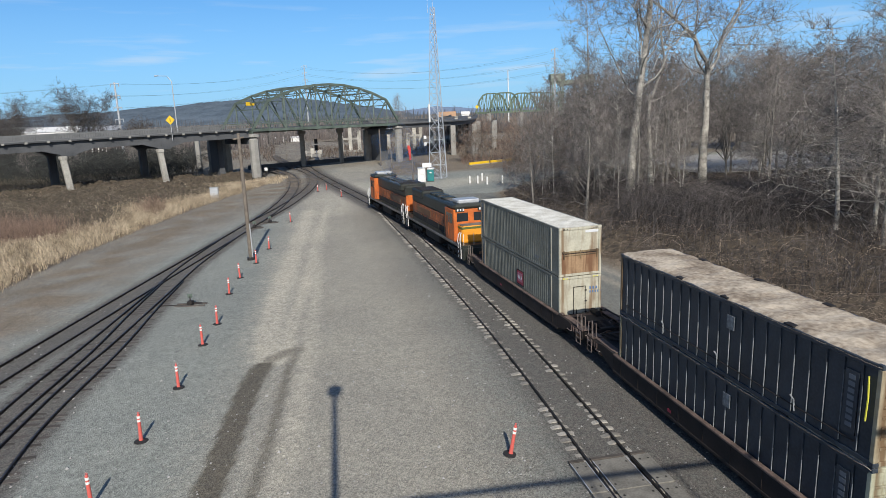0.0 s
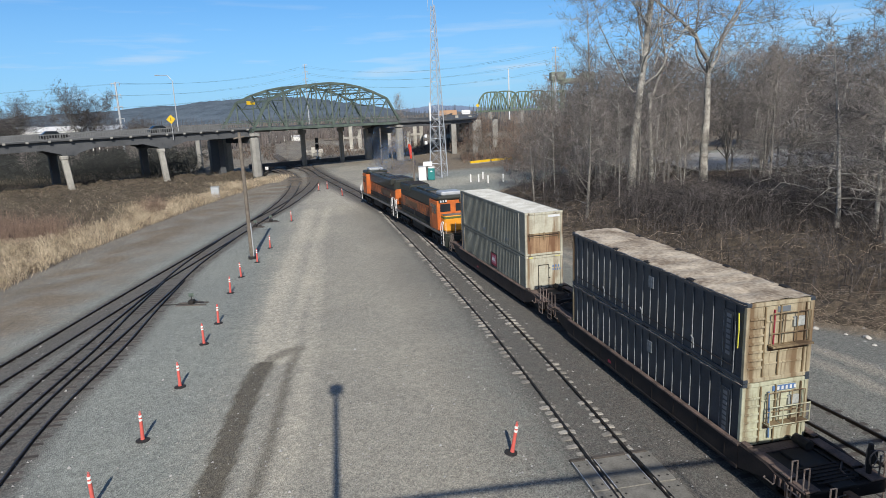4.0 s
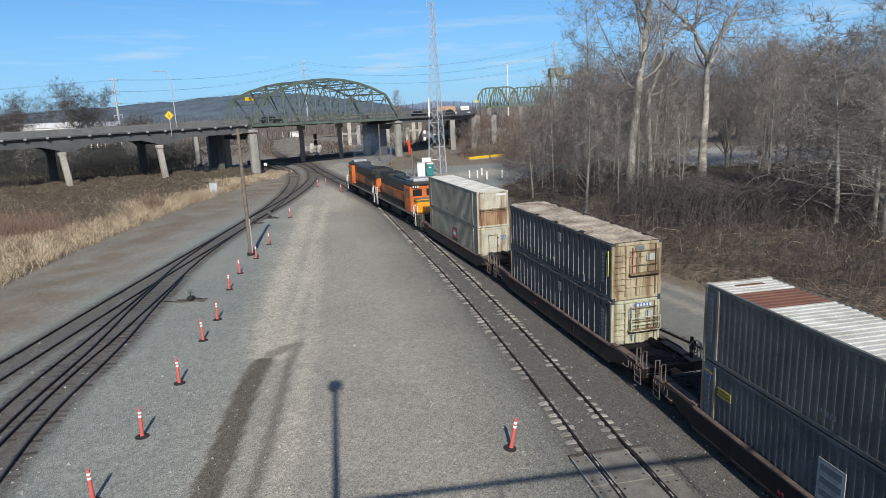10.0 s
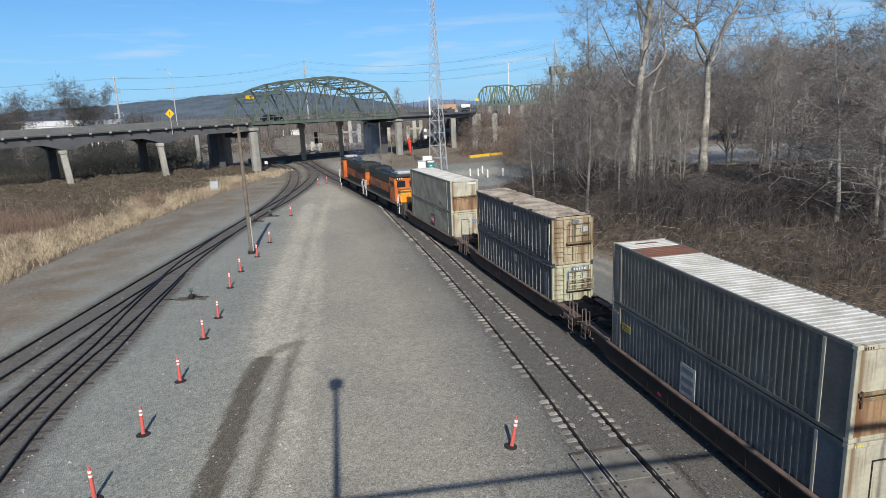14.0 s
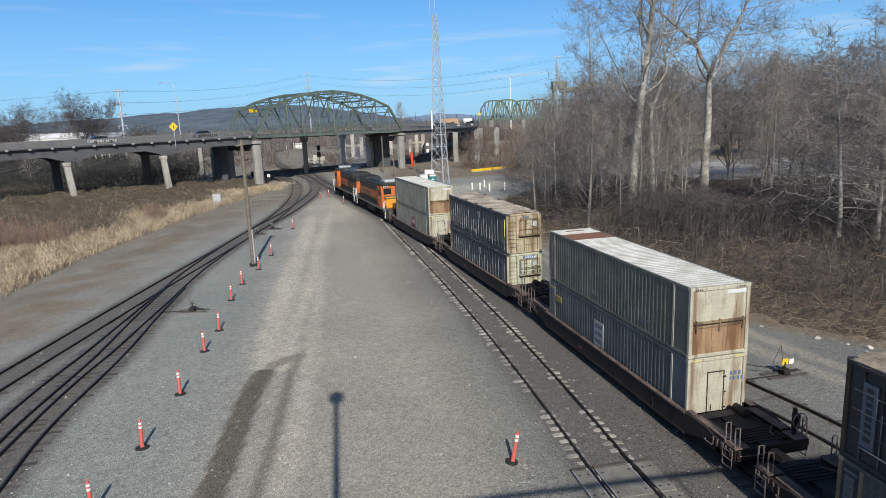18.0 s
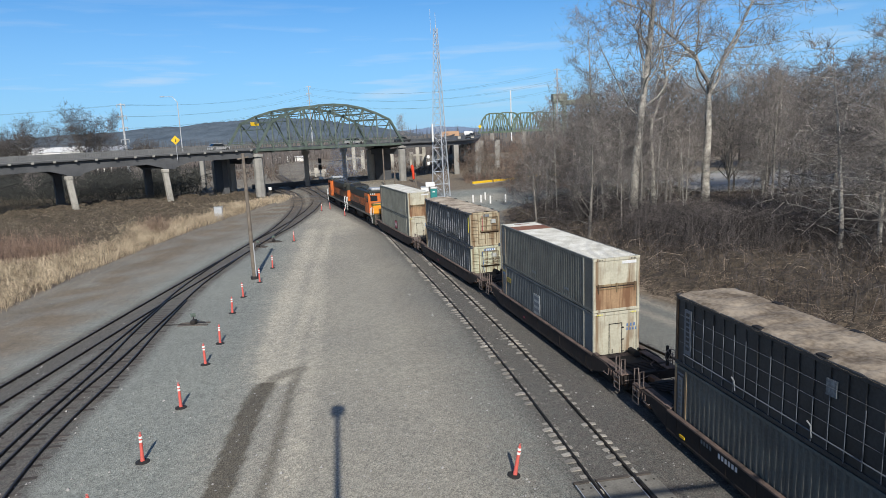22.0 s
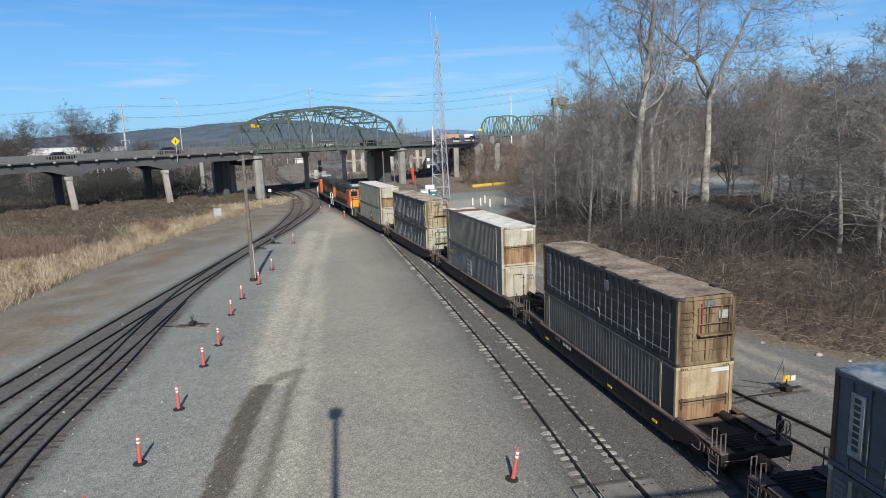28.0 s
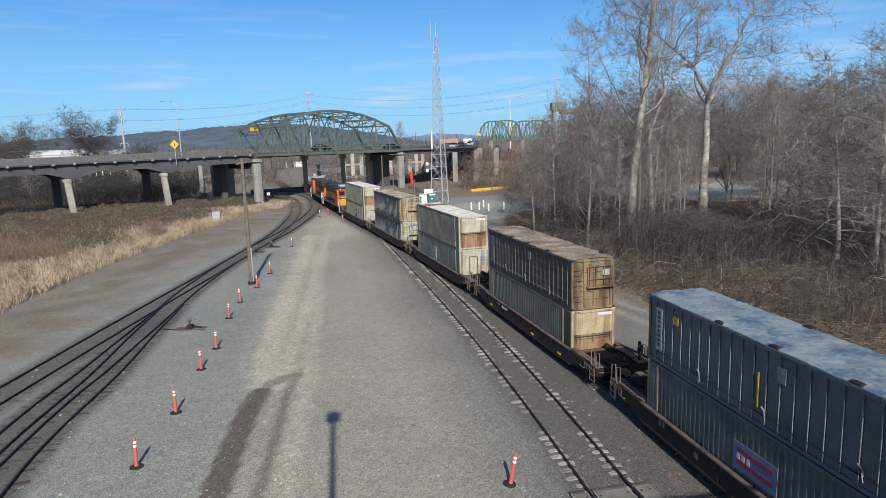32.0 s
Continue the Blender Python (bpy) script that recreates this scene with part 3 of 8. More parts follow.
# ---- container train ----
LEN, WID, TALL, FLOOR = 13.0, 2.44, 2.635, 0.38
P = {
    "grey": mat("faded_grey_container", (0.15, 0.155, 0.14), 0.6, (0.09, 0.094, 0.086), 0.8, 12, 0.6, 0.04),
    "palegrey": mat("pale_grey_container", (0.185, 0.193, 0.17), 0.6, (0.11, 0.116, 0.10), 0.8, 12, 0.6, 0.04),
    "navy": mat("dirty_navy_container", (0.046, 0.058, 0.074), 0.5, (0.026, 0.033, 0.043), 0.9, 12, 0.6, 0.04),
    "blue": mat("blue_container", (0.095, 0.125, 0.155), 0.5, (0.055, 0.075, 0.095), 0.9, 12, 0.6, 0.04),
    "coal": mat("charcoal_container", (0.048, 0.051, 0.054), 0.55, (0.026, 0.027, 0.028), 0.9, 12, 0.6, 0.04),
    "slate": mat("slate_grey_container", (0.13, 0.135, 0.125), 0.6, (0.085, 0.088, 0.082), 0.8, 12, 0.6, 0.04),
    "bluegrey": mat("blue_grey_container", (0.112, 0.127, 0.133), 0.6, (0.065, 0.075, 0.082), 0.8, 12, 0.6, 0.04),
    "rust": mat("rusted_steel", (0.24, 0.135, 0.075), 0.85, (0.12, 0.065, 0.04), 1.6, 14, 0.5, 0.15),
    "whiteroof": mat("white_corrugated_roof", (0.62, 0.62, 0.58), 0.6, (0.38, 0.37, 0.32), 1.1, 14, 0.55, 0.04),
    "brownroof": mat("brown_painted_roof", (0.20, 0.095, 0.06), 0.7, (0.13, 0.065, 0.045), 1.2, 12, 0.55, 0.05),
    "tarp": mat("dusty_tan_tarpaulin", (0.56, 0.485, 0.38), 0.85, (0.20, 0.155, 0.11), 0.7, 6, 0.6, 0.7),
    "brown_tarp": mat("brown_dusty_tarpaulin", (0.37, 0.31, 0.235), 0.85, (0.13, 0.10, 0.07), 0.7, 6, 0.6, 0.7),
    # the pale second colour paints glossy highlights onto the blue sheet
    "blue_tarp": mat("blue_highlit_tarpaulin", (0.085, 0.13, 0.19), 0.35, (0.27, 0.305, 0.31), 0.9, 6, 0.8, 0.7),
    "car": mat("grimy_brown_car_steel", (0.028, 0.020, 0.0175), 0.85, (0.012, 0.0098, 0.009), 1.6, 16, 0.5, 0.15),
    # oily black, deepened to carry the shadow on the end platforms too
    "grime": mat("oily_black_steel", (0.022, 0.019, 0.0175), 0.75, (0.013, 0.0115, 0.011), 2.0, 20, 0.5, 0.1),
    "orange": mat("loco_orange", (0.60, 0.155, 0.03), 0.5, (0.36, 0.09, 0.025), 1.0, 14, 0.55, 0.03),
    "hoodorange": mat("grimy_hood_orange", (0.42, 0.12, 0.035), 0.6, (0.06, 0.035, 0.022), 0.8, 6, 0.55, 0.05),
    "dusty": mat("dusty_walkway_steel", (0.20, 0.185, 0.165), 0.8, (0.07, 0.064, 0.058), 1.6, 12, 0.5, 0.1),
    "amber": mat("loco_yellow_orange", (0.80, 0.33, 0.03), 0.45, (0.62, 0.24, 0.025), 1.0, 14, 0.55, 0.03),
    "locodark": mat("loco_black_green", (0.018, 0.024, 0.02), 0.5, (0.03, 0.03, 0.026), 1.0, 14, 0.55, 0.04),
    "olive": plain("olive_green_stripe", (0.10, 0.12, 0.03), 0.5),
    "mark": plain("white_lettering", (0.62, 0.64, 0.66), 0.6),
    "bluemark": plain("blue_label", (0.09, 0.17, 0.34), 0.6),
    "redmark": plain("dark_red_emblem", (0.30, 0.035, 0.06), 0.6),
    "strap": plain("yellow_strap", (0.70, 0.66, 0.08), 0.6),
    "dullmark": plain("worn_grey_lettering", (0.14, 0.16, 0.185), 0.6),
    # rust brown, raised to the tone of the sunlit ledges
    "deckrust": mat("rust_brown_deck", (0.17, 0.12, 0.10), 0.85, (0.06, 0.046, 0.04), 1.5, 14, 0.5, 0.15),
    "palepanel": mat("worn_pale_panel", (0.40, 0.42, 0.41), 0.7, (0.17, 0.185, 0.185), 2.0, 10, 0.5, 0.03),
    "pink": plain("faded_pink_lettering", (0.42, 0.16, 0.22), 0.6),
    "dullyellow": mat("worn_yellow_lettering", (0.52, 0.40, 0.05), 0.6, (0.2, 0.17, 0.06), 3, 16, 0.5, 0.0),
    "iron": mat("worn_grab_iron", (0.26, 0.22, 0.20), 0.6, (0.10, 0.075, 0.065), 4, 30, 0.5, 0.1, 0.3),
    # pale tone that paints the sun caught on the rib edges
    "ribpaint": mat("sunlit_rib_edges", (0.32, 0.34, 0.35), 0.6, (0.07, 0.085, 0.10), 1.2, 9, 0.5, 0.03),
}


def stained(name, base, stain, amount, spread=0.16):
    """Paint with stains that have run down it: noise drawn out along the upright, broken by finer noise."""
    m = mat(name, base, 0.72, tuple(c * 0.72 for c in base), 1.3, 9, 0.55, 0.06)
    n, l = m.node_tree.nodes, m.node_tree.links
    b = n["Principled BSDF"]
    paint = b.inputs["Base Color"].links[0].from_socket
    tc = n.new("ShaderNodeTexCoord")
    for scale, lo, strength in (((2.6, 0.1, 0.32), 0.62 - amount * 0.3, 0.85), ((9.0, 0.1, 0.6), 0.66 - amount * 0.2, 0.6)):
        mp, tx, rp, mx = [n.new("ShaderNode" + k) for k in ("Mapping", "TexNoise", "ValToRGB", "Mix")]
        mp.inputs["Scale"].default_value = scale
        tx.inputs["Scale"].default_value, tx.inputs["Detail"].default_value = 1.0, 5
        rp.color_ramp.elements[0].position, rp.color_ramp.elements[1].position = lo, lo + spread
        rp.color_ramp.elements[1].color = (strength, strength, strength, 1)
        mx.data_type = "RGBA"
        mx.inputs[7].default_value = (*stain, 1)
        l.new(tc.outputs["Object"], mp.inputs["Vector"])
        l.new(mp.outputs[0], tx.inputs["Vector"])
        l.new(tx.outputs[0], rp.inputs[0])
        l.new(rp.outputs[0], mx.inputs[0])
        l.new(paint, mx.inputs[6])
        paint = mx.outputs[2]
    l.new(paint, b.inputs["Base Color"])
    return m


P["cream"] = stained("stained_cream_paint", (0.47, 0.455, 0.365), (0.17, 0.105, 0.055), 0.35)
P["dulcream"] = stained("greyed_cream_paint", (0.42, 0.37, 0.26), (0.13, 0.075, 0.035), 0.5)
P["tanend"] = stained("tan_stained_paint", (0.27, 0.205, 0.12), (0.06, 0.036, 0.022), 0.58)
P["tanlow"] = stained("tan_greyed_paint", (0.46, 0.38, 0.25), (0.20, 0.12, 0.06), 0.4)
P["flap"] = stained("rust_stained_flap", (0.36, 0.24, 0.14), (0.13, 0.06, 0.03), 0.6)
P["greenend"] = stained("greenish_white_paint", (0.46, 0.47, 0.35), (0.16, 0.11, 0.06), 0.35)


def corrugated_sheet(y0, y1, z0, z1, pitch=0.278, depth=0.05):
    """A wall in the plane x = 0 along y, its corrugation standing out towards -x."""
    vs, fs, y, k = [], [], y0, 0
    prof = []
    while y < y1 - 1e-6:
        for f, d in ((0.0, 0), (0.25, 0), (0.5, 1), (0.75, 1)):
            yy = y + f * pitch
            if yy < y1:
                prof.append((yy, depth * d))
        y += pitch
    prof.append((y1, 0))
    for yy, d in prof:
        vs += [(d, yy, z0), (d, yy, z1)]
    fs = [(2 * i, 2 * i + 1, 2 * i + 3, 2 * i + 2) for i in range(len(prof) - 1)]
    return vs, fs


def corner_castings(root, m):
    me = Mesh().box((-0.09, -0.09, -0.06), (0.09, 0.09, 0.06), c=0.012).data("corner_casting", m)
    for sx in (-1, 1):
        for y in (0.085, LEN - 0.085):
            for z in (0.06, TALL - 0.06):
                part("corner_casting", me, None, root, at=pose(sx * (WID / 2 - 0.085), y, z))


def bars(root, name, cx, y, z, count, w, h, gap, material, upright=True, axis="x"):
    """Illegible writing: a row of plain bars on a side (axis x) or an end (axis y)."""
    for i in range(count):
        o = i * (h + gap) if upright else i * (w + gap)
        if axis == "x":
            lo, hi = ((cx - 0.004, y, z - o - h), (cx + 0.004, y + w, z - o)) if upright else ((cx - 0.004, y - o - w, z - h), (cx + 0.004, y - o, z))
        else:
            lo, hi = (cx + o, y - 0.004, z - h), (cx + o + w, y + 0.004, z)
        part(name, Mesh().box(lo, hi), material, root)


def plain_end(root, y, face, door, paint, rust_half):
    """A closed container end: either a low hopper flap with a rusted lower half or a man door."""
    s = -1 if face < 0 else 1
    def slab(name, x0, x1, z0, z1, out, material, label="", c=0.008):
        a, b = sorted((y - s * 0.03, y + s * out))
        return part(name, Mesh().box((x0, a, z0), (x1, b, z1), c=c), material, root, label)
    half = WID / 2 - 0.15
    if rust_half:
        slab("end_panel", -half, half, 1.32, TALL - 0.14, -0.01, paint)
        slab("flap", -half, half, 0.14, 1.30, -0.004, P["flap"], "rusted lower flap")
        slab("flap_bar", -half + 0.02, half - 0.02, 1.27, 1.36, 0.05, P["tanend"])
        slab("flap_bar", -half + 0.06, half - 0.04, 1.12, 1.17, 0.04, P["tanend"])
        slab("flap_groove", -half + 0.04, half - 0.04, 1.20, 1.24, 0.003, P["grime"])
        for x in (-half + 0.12, 0.0, half - 0.12):
            slab("latch", x - 0.03, x + 0.03, 0.95, 1.40, 0.06, P["tanend"])
        slab("notice", half - 0.78, half - 0.02, TALL - 0.34, TALL - 0.20, 0.004, P["mark"], "pale notice plate")
    else:
        slab("end_panel", -half, half, 0.14, TALL - 0.14, -0.01, paint)
        d = Mesh()
        for x0, x1, z0, z1 in ((-0.40, -0.36, 0.35, 2.05), (0.28, 0.32, 0.35, 2.05), (-0.40, 0.32, 2.01, 2.05), (-0.40, 0.32, 0.35, 0.39)):
            a, b = sorted((y - s * 0.01, y + s * 0.008))
            d.box((x0, a, z0), (x1, b, z1))
        part("door_gasket", d, P["grime"], root, "black gasket")
        slab("man_door", -0.36, 0.28, 0.39, 2.01, 0.003, paint)
        for z in (0.6, 1.2, 1.8):
            slab("hinge", 0.26, 0.40, z - 0.03, z + 0.03, 0.02, P["grime"])
        slab("handle", -0.24, -0.20, 0.55, 0.78, 0.03, P["grime"])
        yb = y + s * 0.006
        bars(root, "number_mark", half - 0.52, yb, 1.98, 4, 0.085, 0.15, 0.03, P["bluemark"], axis="y")
        bars(root, "number_mark", half - 0.52, yb, 1.76, 5, 0.07, 0.13, 0.025, P["bluemark"], axis="y")
    for x in (-1, 1):
        for i in range(4):
            xx = x * (half - 0.06) - x * i * 0.075
            part("hazard_stripe", Mesh().box((min(xx, xx - x * 0.035), y - 0.034, TALL - 0.125), (max(xx, xx - x * 0.035), y - 0.026, TALL - 0.055)), P["strap"] if door else P["grime"], root)


def ladder_end(root, y, face, paint, low=False):
    """The door end of a tarp-topped container: ribs, ladder, locking bars and a step platform."""
    s = -1 if face < 0 else 1
    half = WID / 2 - 0.13
    def slab(name, x0, x1, z0, z1, out, material, label="", c=0.008):
        a, b = sorted((y - s * 0.04, y + s * out))
        return part(name, Mesh().box((x0, a, z0), (x1, b, z1), c=c), material, root, label)
    slab("door", -half, half, 0.13, TALL - 0.13, -0.015, paint)
    for z in (0.45, 0.72, 0.99, 1.26, 1.53, 1.80, 2.07):
        slab("rung", -half, -half + 0.52, z, z + 0.07, 0.045, paint)
    for x in (-half + 0.52, -0.02, half - 0.18):
        slab("lock_bar", x, x + 0.05, 0.16, TALL - 0.16, 0.05, P["tanend"])
    for x in (-0.35, 0.1, 0.55, half - 0.06):
        part("guard_bar", Mesh().tube([(x, y + s * 0.10, 1.15), (x, y + s * 0.12, 2.25)], 0.02, 5), P["tanend"], root)
    for z in (1.60, 2.25):
        part("guard_bar", Mesh().tube([(-0.35, y + s * 0.11, z), (half - 0.06, y + s * 0.11, z)], 0.02, 5), P["tanend"], root)
    slab("step", -0.40, half, 1.16, 1.22, 0.26, P["tanend"])
    # flat dark slab that paints the shade beneath the step
    slab("door_recess", -0.36, half - 0.02, 1.0, 1.14, 0.006, P["rust"], "dark strip painted for shade below the step")
    slab("door_seam", -0.03, 0.01, 0.2, 1.0, 0.004, P["grime"])
    slab("name_plate", -0.1, 0.75 if low else 0.36, TALL - 0.38, TALL - 0.2, 0.012, P["bluemark"] if low else P["dullmark"])
    if low:
        bars(root, "letter_bar", 0.06, y + s * 0.016, TALL - 0.23, 5, 0.08, 0.12, 0.035, P["mark"], axis="y")
    slab("notice", half - 0.62, half - 0.22, 1.74, 2.05, 0.06, P["palepanel"], "pale notice plate")
    if not low:
        slab("red_strap", -0.24, -0.20, 1.2, 2.35, 0.055, P["redmark"])
    for z in (0.55, 0.95, 1.95):
        slab("door_rib", -half + 0.6, half - 0.2, z, z + 0.05, 0.03, paint)
    if low:
        basket = Mesh()
        for z in (1.22, 1.55, 1.85):
            basket.tube([(-0.38, y + s * 0.30, z), (half, y + s * 0.30, z)], 0.02, 5)
        for x in (-0.38, 0.1, 0.6, half):
            basket.tube([(x, y + s * 0.05, 1.22), (x, y + s * 0.30, 1.22), (x, y + s * 0.30, 1.87)], 0.02, 5)
        part("step_guard", basket, paint, root, "pale tubular step guard")
        part("door_chain", Mesh().tube([(-0.28, y + s * 0.07, 2.3), (-0.26, y + s * 0.09, 1.6), (-0.2, y + s * 0.07, 0.7)], 0.03, 5), P["bluemark"], root, "blue strap")


def end_frames(root, paint):
    fr = Mesh()
    for y0, y1 in ((0, 0.14), (LEN - 0.14, LEN)):
        for x0, x1 in ((-WID / 2, -WID / 2 + 0.14), (WID / 2 - 0.14, WID / 2)):
            part("corner_post", Mesh().box((x0, y0, 0.12), (x1, y1, TALL - 0.12), c=0.015), paint, root)
        part("header", Mesh().box((-WID / 2 + 0.14, y0, TALL - 0.14), (WID / 2 - 0.14, y1, TALL - 0.01), c=0.012), paint, root)
        part("sill", Mesh().box((-WID / 2 + 0.14, y0, 0.01), (WID / 2 - 0.14, y1, 0.14), c=0.012), paint, root)


def corrugated_container(label, side, frame, roof, rust_half, emblem=None, band=None, near_panel=None, strap=False):
    root = thing("shipping_container", label, "container", "containers of the train")
    a, b = 1.05, LEN - 0.75
    for sx in (-1, 1):
        vs, fs = corrugated_sheet(a, b, 0.15, TALL - 0.12)
        vs = [(sx * (WID / 2 - 0.012) - sx * v[0], v[1], v[2]) for v in vs]
        part("side_wall", Mesh().add(vs, fs), side, root)
        for y0, y1, nm in ((0.14, a - 0.06, "side_panel"), (b + 0.06, LEN - 0.14, "side_panel")):
            part(nm, Mesh().box((min(sx * (WID / 2 - 0.05), sx * (WID / 2 - 0.012)), y0, 0.15), (max(sx * (WID / 2 - 0.05), sx * (WID / 2 - 0.012)), y1, TALL - 0.12)), near_panel or side, root)
        for y in (a, b):
            part("side_post", Mesh().box((min(sx * (WID / 2 - 0.07), sx * (WID / 2 + 0.006)), y - 0.06, 0.12), (max(sx * (WID / 2 - 0.07), sx * (WID / 2 + 0.006)), y + 0.06, TALL - 0.1), c=0.01), frame, root)
        for z0, z1 in ((0.02, 0.15), (TALL - 0.12, TALL - 0.005)):
            part("side_rail", Mesh().box((min(sx * (WID / 2 - 0.09), sx * WID / 2), 0.14, z0), (max(sx * (WID / 2 - 0.09), sx * WID / 2), LEN - 0.14, z1), c=0.01), side, root)
    vs, fs, y = [], [], 0.16
    prof = []
    while y < LEN - 0.3:
        prof += [(y, 0), (y + 0.09, 0), (y + 0.13, 0.022), (y + 0.22, 0.022)]
        y += 0.26
    prof.append((LEN - 0.16, 0))
    def roof_strip(y0, y1, material, name):
        pr = [q for q in prof if y0 <= q[0] <= y1]
        v = [(x, yy, TALL - 0.03 + d) for yy, d in pr for x in (-WID / 2 + 0.05, WID / 2 - 0.05)]
        part(name, Mesh().add(v, [(2 * i, 2 * i + 1, 2 * i + 3, 2 * i + 2) for i in range(len(pr) - 1)]), material, root)
    if band:
        roof_strip(0, LEN - 3.0, roof, "roof")
        roof_strip(LEN - 3.08, LEN - 1.36, band, "roof_band")
        roof_strip(LEN - 1.44, LEN, roof, "roof_end")
        part("roof_patch", Mesh().box((-0.5, LEN - 0.72, TALL - 0.03), (0.5, LEN - 0.55, TALL + 0.002)), band, root)
    else:
        roof_strip(0, LEN, roof, "roof")
    part("underside", Mesh().box((-WID / 2 + 0.1, 0.14, 0.03), (WID / 2 - 0.1, LEN - 0.14, 0.07)), P["grime"], root)
    part("inner_core", Mesh().box((-WID / 2 + 0.11, 0.05, 0.1), (WID / 2 - 0.11, LEN - 0.05, TALL - 0.08)), side, root)
    end_frames(root, frame)
    plain_end(root, 0.03, -1, not rust_half, frame if not rust_half or frame is P["tanlow"] else P["cream"], rust_half)
    part("front_wall", Mesh().box((-WID / 2 + 0.14, LEN - 0.07, 0.14), (WID / 2 - 0.14, LEN - 0.03, TALL - 0.14)), frame, root)
    corner_castings(root, frame)
    x = -WID / 2 + 0.004
    if emblem:
        kind, yy = emblem
        if kind == "mark":
            part("emblem", Mesh().box((x - 0.010, yy - 0.62, 0.72), (x + 0.02, yy + 0.32, 1.92), c=0.003), P["palepanel"], root, "worn pale painted panel")
            bars(root, "emblem_mark", x - 0.012, yy - 0.52, 1.80, 3, 0.74, 0.20, 0.16, P["dullmark"])
        else:
            wide = 1.0 if yy < 6 else 1.9
            part("emblem_border", Mesh().box((x - 0.010, yy - wide / 2 - 0.06, 0.84), (x + 0.02, yy + wide / 2 + 0.06, 1.78), c=0.003), P["dullmark"] if wide > 1.5 else P["grime"], root, "painted border")
            part("emblem", Mesh().box((x - 0.013, yy - wide / 2, 0.9), (x + 0.02, yy + wide / 2, 1.72), c=0.003), P["bluemark"] if wide > 1.5 else P[kind], root, "faded painted emblem")
            bars(root, "emblem_mark", x - 0.016, yy - wide / 2 + 0.12, 1.60, 2, wide - 0.24, 0.16, 0.22, P["redmark"] if wide > 1.5 else P["pink"])
            bars(root, "emblem_mark", x - 0.016, yy + wide / 2 - 0.14, 1.44, 3, 0.14, 0.22, 0.1, P["mark"], upright=False)
    part("name_panel", Mesh().box((x - 0.006, b + 0.2, 0.65), (x + 0.02, b + 0.5, TALL - 0.42), c=0.002), P["dullmark"], root, "dull painted name panel")
    bars(root, "letter_bar", x - 0.010, b + 0.26, TALL - 0.52, 8, 0.17, 0.11, 0.07, side if side is not P["palegrey"] else P["coal"])
    part("rail_label", Mesh().box((x - 0.006, b + 0.12, TALL - 0.34), (x + 0.02, LEN - 0.2, TALL - 0.26), c=0.002), P["dullmark"], root)
    for yy in (a + 2.2, b - 4.6):
        bars(root, "letter_bar", x - 0.010, yy, 0.62, 5, 0.09, 0.13, 0.035, P["dullmark"], upright=False)
    if strap:
        for k in range(3):
            part("yellow_mark", Mesh().box((x - 0.014, b - 0.92, 1.86 - k * 0.11), (x + 0.03, b - 0.22, 1.93 - k * 0.11)), P["dullyellow"], root, "worn yellow lettering" if k == 0 else "")
        part("yellow_mark", Mesh().box((x - 0.014, b + 0.12, 2.22), (x + 0.03, LEN - 0.18, 2.3)), P["dullyellow"], root)
        part("blue_mark", Mesh().box((x - 0.014, b + 0.18, 2.02), (x + 0.03, LEN - 0.24, 2.14)), P["bluemark"], root)
    return root


